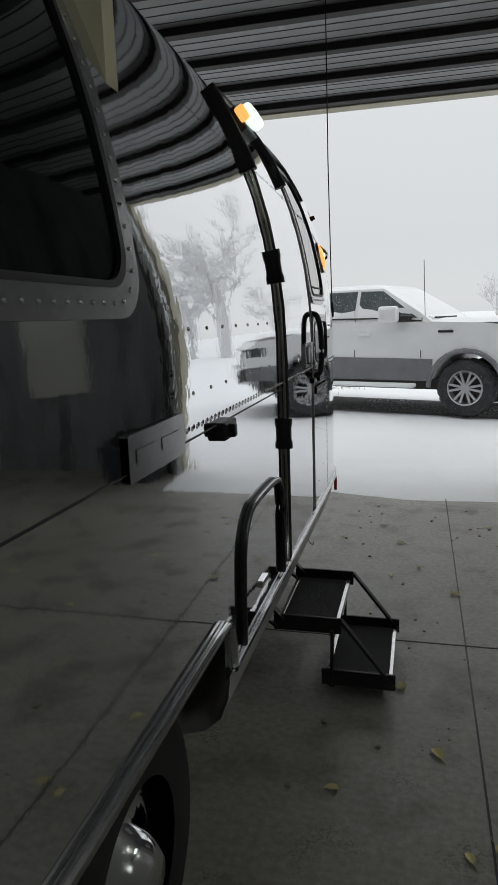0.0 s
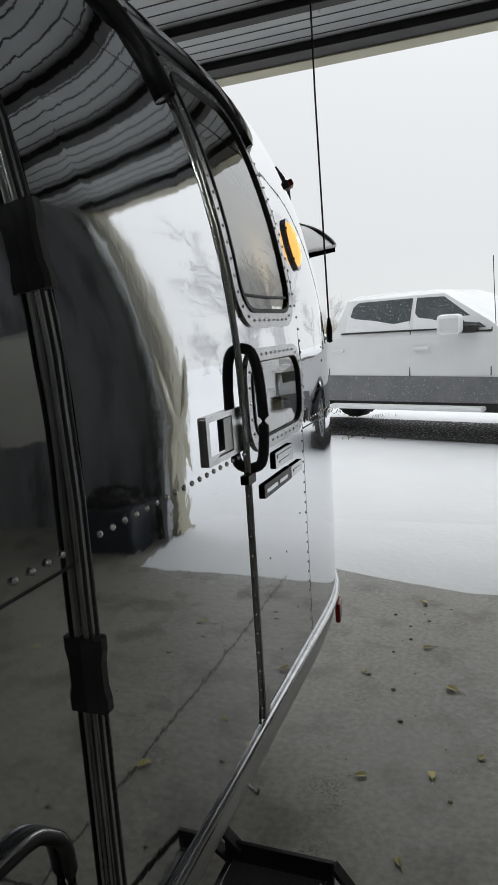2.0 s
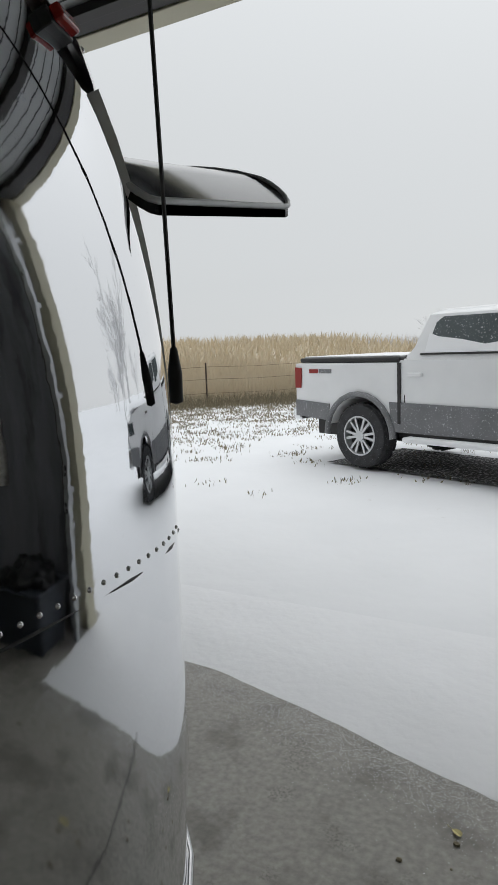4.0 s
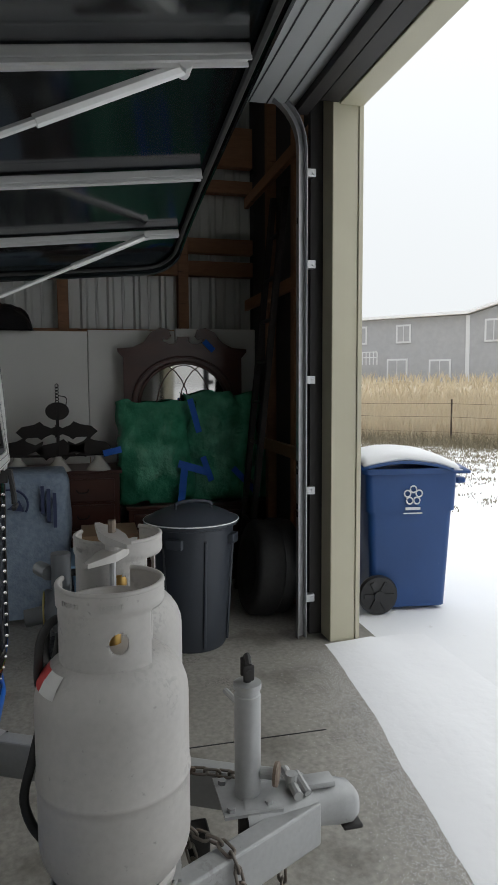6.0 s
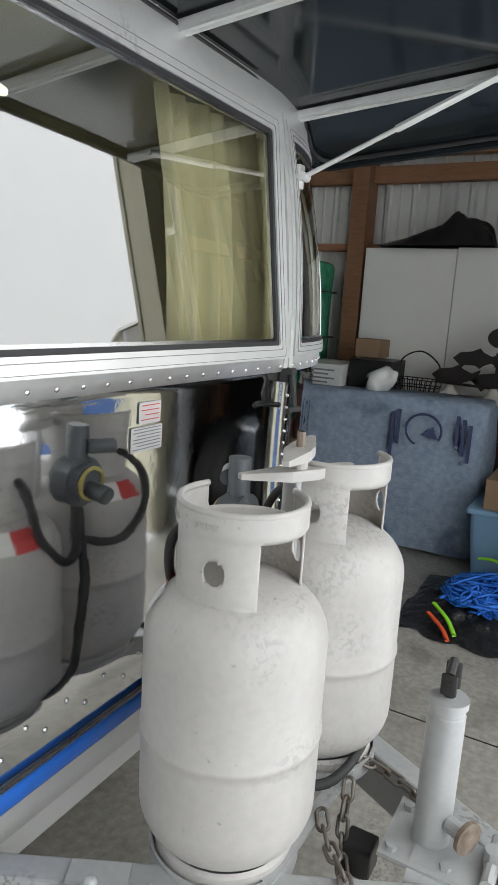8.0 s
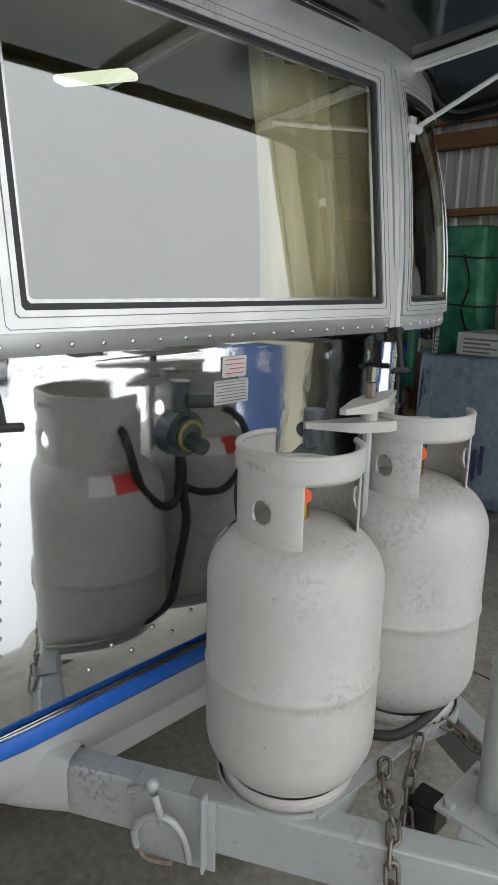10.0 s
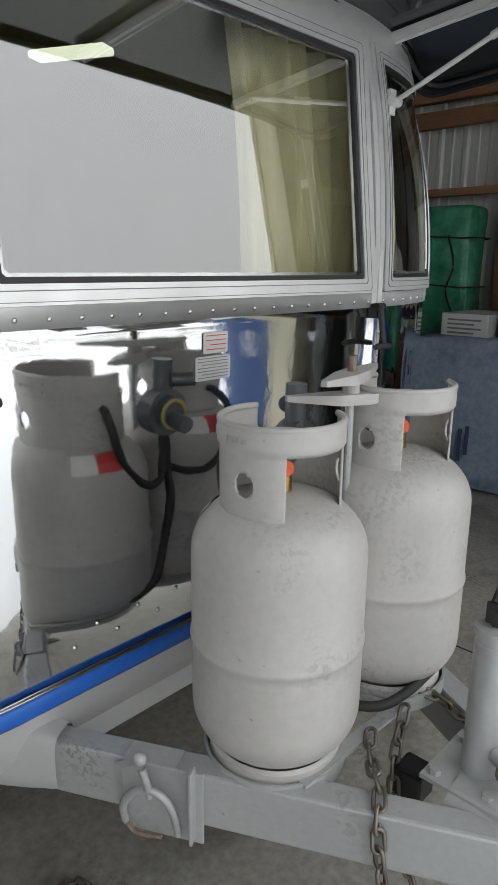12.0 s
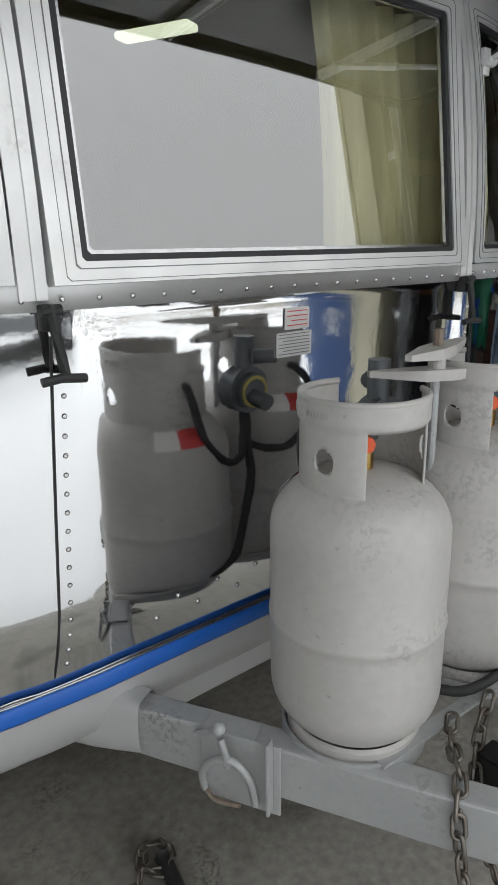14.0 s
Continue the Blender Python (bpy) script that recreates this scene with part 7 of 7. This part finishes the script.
    def wrapped(y0, y1, z0, z1, seed, name, bulge):
        bm = bmesh.new()
        n, m = 26, 20
        G = []
        for j in range(m + 1):
            row = []
            for i in range(n + 1):
                u, v = i / n, j / m
                y, z = y0 + (y1 - y0) * u, z0 + (z1 - z0) * v
                q = Vector((y * 4 + seed, z * 4, seed))
                b = bulge * math.sin(math.pi * u) ** 0.4 * (0.6 + 0.4 * math.sin(math.pi * v)) + 0.07 * noise.noise(q) + 0.03 * noise.noise(q * 2.7)
                e = 0.05 * noise.noise(Vector((u * 5, v * 5, seed + 3)))
                row.append(bm.verts.new((-4.02 + 0.05 + b, y + e, z + e)))
            G.append(row)
        for A, B in zip(G, G[1:]):
            for i in range(n):
                bm.faces.new((A[i], A[i + 1], B[i + 1], B[i]))
        part(name, bm, M["green_wrap"], g, smooth=True, solid=0.004)
    wrapped(0.47, 1.12, 0.66, 1.50, 1.0, "wrap_sheet", 0.17)
    wrapped(1.02, 1.68, 0.66, 1.57, 5.0, "wrap_sheet", 0.13)
    wrapped(1.25, 1.80, 0.66, 1.15, 9.0, "wrap_sheet", 0.10)
    for y0, z0, y1, z1, w in ((1.05, 1.52, 1.12, 1.25, 0.05), (0.95, 1.0, 1.2, 0.92, 0.06), (1.0, 0.98, 0.97, 0.68, 0.06), (1.15, 1.05, 1.22, 0.85, 0.05), (1.4, 0.95, 1.6, 0.74, 0.05), (1.22, 2.0, 1.30, 1.92, 0.05), (0.36, 1.10, 0.50, 1.13, 0.05)):
        bm = bmesh.new()
        a, b = Vector((0, y0, z0)), Vector((0, y1, z1))
        L = 6
        nrm = Vector((0, -(z1 - z0), y1 - y0)).normalized() * w / 2
        prev = None
        for k in range(L + 1):
            p = a.lerp(b, k / L)
            x = -3.76 + 0.02 * noise.noise(Vector((p.y * 9, p.z * 9, 2))) if z0 < 1.9 else -4.045
            row = (bm.verts.new((x, p.y + nrm.y, p.z + nrm.z)), bm.verts.new((x + 0.012, p.y - nrm.y, p.z - nrm.z)))
            if prev:
                bm.faces.new((prev[0], prev[1], row[1], row[0]))
            prev = row
        part("tape", bm, M["tape"], g, "strip of blue tape", solid=0.002)
    # chandelier with fish outlines lying on the dresser
    c = thing("fish_chandelier", "black iron chandelier with fish silhouettes and bell shades", "chandelier", (-3.80, 0.02, 0.975))
    fish = [(-0.17, 0.0), (-0.12, 0.045), (-0.03, 0.06), (0.02, 0.085), (0.05, 0.055), (0.11, 0.03), (0.17, 0.06), (0.155, 0.0), (0.175, -0.05), (0.11, -0.02), (0.06, -0.04), (0.03, -0.065), (0.0, -0.045), (-0.08, -0.045), (-0.10, -0.065), (-0.13, -0.035)]
    for y, z, s, fl in ((-0.28, 0.17, 1.0, 1), (0.02, 0.15, 1.1, 1), (0.24, 0.17, 1.0, -1), (-0.15, 0.30, 0.95, 1), (0.14, 0.30, 0.95, -1)):
        bm = bmesh.new()
        add_prism(bm, [(y + fl * a * s, z + b * s) for a, b in fish], -0.006, 0.006, "x")
        part("fish_plate", bm, M["iron"], c, "flat black fish silhouette")
    bm = bmesh.new()
    add_prism(bm, [(0.09 * math.cos(a), 0.46 + 0.07 * math.sin(a)) for a in [2 * math.pi * k / 16 for k in range(16)]], -0.006, 0.006, "x")
    part("top_plate", bm, M["iron"], c)
    bm = bmesh.new()
    add_tube(bm, [(0, 0, 0.06), (0, 0, 0.5)], 0.012, 6)
    add_tube(bm, [(0, -0.42, 0.12), (0, 0, 0.11), (0, 0.38, 0.12)], 0.010, 6)
    for k in range(6):
        add_tube(bm, [(0.0, 0.012 * math.cos(q), 0.53 + 0.025 * k + 0.016 * math.sin(q)) for q in [2 * math.pi * j / 8 for j in range(8)]], 0.004, 5, closed=True)
    add_tube(bm, spline([(0, 0.01, 0.58), (0, 0.07, 0.56), (0, 0.06, 0.48)], 5), 0.004, 5)
    part("stem", bm, M["iron"], c)
    for y in (-0.30, 0.0, 0.30):
        bm = bmesh.new()
        add_lathe(bm, [(0.025, 0.11), (0.03, 0.09), (0.045, 0.07), (0.05, 0.065), (0.065, 0.045), (0.07, 0.04), (0.09, 0.012), (0.095, 0.0)], 20, (0.05, y, 0.0))
        part("shade", bm, M["shade_glass"], c, "ribbed bell glass shade", smooth=True, solid=0.003)
    # wire basket, boxes
    k = thing("wire_basket", "black wire basket with a tall hoop handle", "basket", (-3.72, -0.50, 0.975))
    bm = bmesh.new()
    for z, s in ((0.02, 0.85), (0.08, 0.95), (0.13, 1.0)):
        add_tube(bm, [(u * s, v * s, z) for u, v in rounded(-0.10, 0.10, -0.16, 0.16, 0.04, 3)], 0.004, 5, closed=True)
    for j in range(9):
        v = -0.15 + 0.0375 * j
        add_tube(bm, [(0.10, v, 0.13), (0.085, v * 0.85, 0.01), (-0.085, v * 0.85, 0.01), (-0.10, v, 0.13)], 0.004, 4)
    part("wires", bm, M["iron"], k)
    bm = bmesh.new()
    add_tube(bm, spline([(0, -0.16, 0.13), (0, -0.13, 0.27), (0, 0.0, 0.33), (0, 0.13, 0.25), (0, 0.16, 0.13)], 6), 0.006, 6)
    part("handle", bm, M["iron"], k)
    for y0, y1, z0, z1, x0, x1, m, lab in ((-1.35, -1.0, 0.975, 1.17, -3.95, -3.45, M["white_tag"], "white printed shipping carton"), (-0.98, -0.66, 1.0, 1.22, -3.9, -3.55, M["black_plastic"], "black carton on the wrapped goods"), (-1.02, -0.82, 1.225, 1.36, -3.98, -3.75, M["card"], "open brown cardboard box")):
        b = boxed("carton", x0, x1, y0, y1, z0, z1, m, None, 0.006)
        tagged(b, lab, "carton")
        if m is M["white_tag"]:
            for j in range(4):
                boxed("text_bar", x1, x1 + 0.002, y0 + 0.05, y1 - 0.05 - 0.05 * (j % 2), z1 - 0.05 - 0.03 * j, z1 - 0.038 - 0.03 * j, M["grey_ink"], b)
    bm = bmesh.new()
    bmesh.ops.create_icosphere(bm, subdivisions=3, radius=0.10, matrix=Matrix.Translation((-3.45, -0.70, 1.09)) @ Matrix.Diagonal((1, 0.9, 0.95, 1)))
    for v in bm.verts:
        v.co += Vector((0.6, 1, 0.8)) * (0.07 * noise.noise(v.co * 9) + 0.04 * noise.noise(v.co * 23))
    tagged(part("plastic_bag", bm, M["white_tag"], None, smooth=True), "crumpled white plastic bag with red print", "bag")
    # goods wrapped in a moving blanket
    w = thing("wrapped_furniture", "furniture wrapped in a blue-grey moving blanket", "wrapped furniture", (-3.42, -0.40, 0))
    bm = bmesh.new()
    n, m = 60, 16
    G = []
    lp = densify(rounded(-0.26, 0.24, -1.05, 0.50, 0.07, 4), 0.06)
    for j in range(m + 1):
        z = 0.02 + 1.0 * j / m
        row = []
        for u, v in lp:
            q = noise.noise(Vector((u * 3, v * 3, z * 3))) * 0.025 + noise.noise(Vector((u * 9, v * 9, z * 7))) * 0.010
            s = 1.0 - 0.05 * (j == m)
            row.append(bm.verts.new((u * s + q, v * s + q, z + 0.03 * noise.noise(Vector((u * 2, v * 2, 5))) * (j > 10))))
        G.append(row)
    for A, B in zip(G, G[1:]):
        for i in range(len(lp)):
            bm.faces.new((A[i], A[(i + 1) % len(lp)], B[(i + 1) % len(lp)], B[i]))
    bm.faces.new(G[-1])
    part("blanket", bm, M["blanket"], w, smooth=True)
    bm = bmesh.new()
    X = 0.275
    add_tube(bm, [(X, 0.12 + 0.115 * math.cos(a), 0.83 + 0.105 * math.sin(a)) for a in [radians(-30 + 12 * k) for k in range(24)]], 0.008, 5, up=(1, 0, 0))
    add_prism(bm, [(0.10, 0.80), (0.21, 0.78), (0.18, 0.86)], X - 0.01, X + 0.004, "x")
    part("printed_emblem", bm, M["navy"], w, "navy printed round emblem")
    for y, z0, z1 in ((-0.06, 0.72, 0.95), (-0.10, 0.62, 0.92), (0.32, 0.76, 0.95), (0.36, 0.70, 0.93), (0.40, 0.66, 0.90), (-0.55, 0.25, 0.45), (-0.60, 0.2, 0.42)):
        boxed("text_bar", X - 0.01, X + 0.004, y, y + 0.022, z0, z1, M["navy"], w)
    # tote with a carton on top
    t = thing("storage_tote", "light blue plastic storage tote", "tote", (-3.10, 0.345, 0))
    bm = bmesh.new()
    lo = [bm.verts.new((x, y, 0.0)) for x, y in rounded(-0.24, 0.19, -0.19, 0.20, 0.03, 3)]
    hi = [bm.verts.new((x, y, 0.42)) for x, y in rounded(-0.27, 0.22, -0.23, 0.235, 0.03, 3)]
    for k_ in range(len(lo)):
        bm.faces.new((lo[k_], lo[(k_ + 1) % len(lo)], hi[(k_ + 1) % len(lo)], hi[k_]))
    bm.faces.new(lo[::-1])
    bm.faces.new(hi)
    part("body", bm, M["tote"], t, smooth="sharp")
    boxed("lid", -0.29, 0.24, -0.25, 0.255, 0.42, 0.455, M["tote"], t, 0.012)
    boxed("latch", 0.235, 0.25, -0.05, 0.05, 0.40, 0.46, M["white_tag"], t, 0.004)
    tagged(boxed("carton", -3.28, -2.90, 0.18, 0.56, 0.456, 0.64, M["card"], None, 0.006), "brown cardboard carton on the tote", "carton")
    # black bag on the panels
    bm = bmesh.new()
    ny, nx = 44, 14
    def peak(v):
        ridge = ((-1.08, 0.0), (-0.85, 0.07), (-0.62, 0.15), (-0.48, 0.245), (-0.40, 0.235), (-0.24, 0.16), (-0.20, 0.10), (-0.17, 0.0))
        for (p, q), (r_, s_) in zip(ridge, ridge[1:]):
            if p <= v <= r_:
                return q + (s_ - q) * (v - p) / (r_ - p)
        return 0.0
    G = []
    for j in range(ny + 1):
        v = -1.08 + 0.91 * j / ny
        row = []
        for i in range(nx + 1):
            u = i / nx * 2 - 1
            e = max(0.0, 1 - abs(u) ** 2.2)
            q = noise.noise(Vector((u * 2.5, v * 9, 0))) * 0.5 + noise.noise(Vector((u * 6, v * 22, 4))) * 0.25
            row.append(bm.verts.new((-4.25 + 0.15 * u + 0.02 * q, v + 0.02 * q, 2.084 + peak(v) * e * (1 + 0.35 * q))))
        G.append(row)
    for A, B in zip(G, G[1:]):
        for i in range(nx):
            bm.faces.new((A[i], A[i + 1], B[i + 1], B[i]))
    tagged(part("bag", bm, M["bag"], None, smooth=True), "crumpled black tarp heaped on top of the panels", "bag")
    # green tarp bundle further along the wall
    bm = bmesh.new()
    add_box(bm, -4.30, -4.0, -2.05, -1.45, 0.4, 1.95, 0.06)
    bmesh.ops.subdivide_edges(bm, edges=bm.edges[:], cuts=3, use_grid_fill=True)
    for v in bm.verts:
        v.co += Vector((1, 1, 0)) * 0.05 * noise.noise(v.co * 4)
    gt = part("tarp_roll", bm, M["green_wrap"], None, smooth=True)
    tagged(gt, "tall bundle wrapped in green plastic", "bundle")
    for z in (0.85, 1.35, 1.72):
        bm = bmesh.new()
        add_tube(bm, [(-4.15 + (u + 4.15) * 1.04, -1.75 + (v + 1.75) * 1.04, z + 0.02 * math.sin(5 * v)) for u, v in rounded(-4.32, -3.98, -2.07, -1.43, 0.08, 4)], 0.007, 6, closed=True)
        part("cord", bm, M["cord"], gt, "thin black cord tied round it", smooth=True)
    bm = bmesh.new()
    add_tube(bm, spline([(-3.965, -1.62, 1.72), (-3.95, -1.55, 1.5), (-3.955, -1.60, 1.3), (-3.95, -1.52, 1.08), (-3.955, -1.58, 0.95)], 6), 0.008, 6)
    part("cord", bm, M["cord"], gt, smooth=True)
    # rubbish can
    c = thing("rubbish_can", "charcoal plastic rubbish can with a domed lid", "rubbish can", (-2.55, 0.86, 0))
    bm = bmesh.new()
    prof = [(0.0, 0.0), (0.205, 0.0), (0.215, 0.02), (0.222, 0.15), (0.262, 0.70), (0.265, 0.76), (0.28, 0.765), (0.28, 0.785), (0.265, 0.79)]
    add_lathe(bm, prof, 48)
    part("body", bm, M["can"], c, smooth="sharp")
    bm = bmesh.new()
    for a in [radians(k) for k in range(-50, 360, 60)]:
        u = Vector((math.cos(a), math.sin(a), 0))
        add_tube(bm, [u * 0.222 + Vector((0, 0, 0.03)), u * 0.264 + Vector((0, 0, 0.70))], 0.010, 6)
    part("rib", bm, M["can"], c)
    bm = bmesh.new()
    add_lathe(bm, [(0.295, 0.775), (0.30, 0.785), (0.297, 0.80), (0.27, 0.805), (0.24, 0.83), (0.16, 0.865), (0.07, 0.885), (0.0, 0.888)], 48)
    l = part("lid", bm, M["can"], c, "domed lid speckled with snow", smooth=True)
    bm = bmesh.new()
    add_tube(bm, spline([(0.10, -0.11, 0.875), (0.10, -0.10, 0.91), (0.10, 0.0, 0.925), (0.10, 0.10, 0.91), (0.10, 0.11, 0.875)], 5), 0.011, 8)
    part("handle", bm, M["can"], l, smooth=True)
    bm = bmesh.new()
    add_tube(bm, [(0.298 * math.cos(a), 0.298 * math.sin(a), 0.797) for a in [2 * math.pi * q / 48 for q in range(48)]], 0.004, 5, closed=True)
    part("snow_line", bm, M["snow_clean"], l)
    for a in (60, 240, -30):
        u = Vector((math.cos(radians(a)), math.sin(radians(a)), 0))
        bm = bmesh.new()
        add_box(bm, -0.05, 0.05, -0.02, 0.02, -0.04, 0.02, 0.006, Matrix.Translation(u * 0.275 + Vector((0, 0, 0.70))) @ Matrix.Rotation(radians(a + 90), 4, "Z"))
        part("grip", bm, M["can"], c)
    # tyres and a dark ladder in the corner
    for k, (x, y, tilt) in enumerate(((-2.95, 1.42, 14), (-2.98, 1.53, 10))):
        bm = bmesh.new()
        add_lathe(bm, [(0.20, -0.09), (0.30, -0.10), (0.335, -0.07), (0.335, 0.07), (0.30, 0.10), (0.20, 0.09), (0.20, -0.09)], 36)
        bm.transform(Matrix.Translation((x, y, 0.335)) @ Matrix.Rotation(radians(80 + tilt / 4), 4, "X"))
        tagged(part("tyre", bm, M["black_rubber"], None, smooth=True), "black rubber tyre leaning in the corner", "tyre", "tyres in the corner")
    ld = thing("ladder", "dark metal ladder leaning in the corner", "ladder")
    for x0 in (-3.55, -3.25):
        bm = bmesh.new()
        add_tube(bm, [(x0, 1.38, 0.0), (x0 + 0.25, 1.62, 3.0)], 0.03, 4, flat=0.6)
        part("stile", bm, M["iron"], ld)
    for k in range(9):
        f_ = (k + 1) / 10
        bm = bmesh.new()
        add_tube(bm, [(-3.55 + 0.25 * f_, 1.38 + 0.24 * f_, 3.0 * f_), (-3.25 + 0.25 * f_, 1.38 + 0.24 * f_, 3.0 * f_)], 0.014, 6)
        part("rung", bm, M["iron"], ld)
    # blue rope heap on black plastic
    rnd = random.Random(11)
    s = bmesh.new()
    n = 60
    G = []
    for j in range(n + 1):
        row = []
        for i in range(n + 1):
            u, v = i / n * 2 - 1, j / n * 2 - 1
            r = math.hypot(u, v)
            e = 1 + 0.2 * noise.noise(Vector((u * 2, v * 2, 3)))
            z = max(0.004, 0.10 * (1 - r) + (0.05 * noise.noise(Vector((u * 6, v * 6, 1))) + 0.045 * abs(noise.noise(Vector((u * 13, v * 13, 7))))) * (1.2 - r * 0.8))
            row.append(s.verts.new((-2.42 + 0.42 * u * e, 0.30 + 0.36 * v * e, z)))
        G.append(row)
    for A, B in zip(G, G[1:]):
        for i in range(n):
            s.faces.new((A[i], A[i + 1], B[i + 1], B[i]))
    tagged(part("plastic_sheet", s, M["bag"], None, smooth=True), "crumpled black plastic sheet on the floor", "plastic sheet")
    rp = thing("rope_heap", "tangled heap of bright blue rope", "rope")
    for k in range(10):
        pts = []
        for j in range(30):
            a = rnd.uniform(0, 6.28)
            r = 0.26 * math.sqrt(rnd.random())
            pts.append((-2.50 + r * math.cos(a) * 1.05, 0.34 + r * math.sin(a), 0.08 + 0.16 * rnd.random() * (1 - r / 0.33)))
        bm = bmesh.new()
        add_tube(bm, spline(pts, 5), 0.0065, 5)
        part("rope", bm, M["rope"], rp, smooth=True)
    for m, pts in ((M["lime"], [(-2.25, 0.10, 0.08), (-2.12, 0.20, 0.07), (-2.02, 0.26, 0.04)]), (M["orange"], [(-2.14, 0.10, 0.07), (-2.05, 0.19, 0.05), (-1.97, 0.24, 0.03)]), (M["lime"], [(-2.75, 0.22, 0.20), (-2.72, 0.30, 0.22), (-2.74, 0.37, 0.18)])):
        bm = bmesh.new()
        add_tube(bm, spline(pts, 5), 0.008, 6, flat=1.6)
        tagged(part("strap", bm, m, None, smooth=True), "bright webbing strap on the rope heap", "strap", "bright straps")


def floor_bits(me):
    rnd = random.Random(4)
    spots = [(1.205, -0.042), (1.397, 0.791), (1.456, 0.252), (1.589, -0.1), (1.561, -0.684), (1.33, -0.75), (1.72, -0.55), (1.65, -1.9), (1.78, -2.3), (1.86, -2.75), (1.95, -2.72), (1.6, -3.05), (1.75, -3.2), (2.4, -0.6), (2.6, -1.4), (2.3, -2.0), (2.9, -0.2), (2.2, 0.3), (3.2, -1.0), (1.9, -0.9), (1.45, -2.55), (2.5, -2.9), (3.4, -2.1), (1.5, -1.1)]
    bm = bmesh.new()
    n = 9
    c = [bm.verts.new((0, 0, 0.006))]
    rim = [bm.verts.new((0.026 * math.cos(a) * (1 + 0.25 * math.cos(a)), 0.016 * math.sin(a), 0.004 + 0.008 * abs(math.sin(a)))) for a in [2 * math.pi * k / n for k in range(n)]]
    for k in range(n):
        bm.faces.new((c[0], rim[k], rim[(k + 1) % n]))
    add_tube(bm, [(0.03, 0, 0.005), (0.05, 0.004, 0.004), (0.065, 0.0, 0.003)], 0.0012, 4)
    me_leaf = bpy.data.meshes.new("fallen_leaf")
    bm.to_mesh(me_leaf)
    bm.free()
    me_leaf.materials.append(M["leaf"])
    for x, y in spots:
        ob = new("fallen_leaf", me_leaf)
        ob.matrix_basis = Matrix.Translation((x, y, 0.001)) @ Matrix.Rotation(rnd.uniform(0, 6.28), 4, "Z") @ Matrix.Scale(rnd.uniform(0.7, 1.25), 4)
        tagged(ob, "small dry fallen leaf on the concrete", "leaf", "fallen leaves on the floor")
    bm = bmesh.new()
    for k in range(260):
        x, y, r = rnd.uniform(1.2, 4.2), rnd.uniform(-5, 0.9), rnd.uniform(0.003, 0.010)
        bmesh.ops.create_icosphere(bm, subdivisions=1, radius=r, matrix=Matrix.Translation((x, y, r * 0.4)) @ Matrix.Diagonal((1.3, 1, 0.6, 1)))
    tagged(part("floor_grit", bm, M["scrub"]), "dark crumbs and grit scattered on concrete", "grit", kind="stuff")
    chain("floor_chain", "short steel chain heaped on the floor", [(0.40, -0.20, 0.02), (0.43, -0.16, 0.03), (0.40, -0.12, 0.03), (0.36, -0.15, 0.035), (0.37, -0.20, 0.03), (0.42, -0.19, 0.045), (0.46, -0.14, 0.02), (0.52, -0.16, 0.012)], 1.2, me)
    bm = bmesh.new()
    add_tube(bm, spline([(0.38, -0.16, 0.03), (0.40, -0.05, 0.02), (0.44, 0.05, 0.012)], 5), 0.02, 6, flat=1.0)
    tagged(part("strap_end", bm, M["black_rubber"], None, smooth=True), "black strap end lying by the chain", "strap")


garage()
front_wall_goods()
sectional_door()
trailer, link_mesh = build_trailer()
outdoors()
truck()
recycling_bin()
far_things()
corner_goods()
floor_bits(link_mesh)
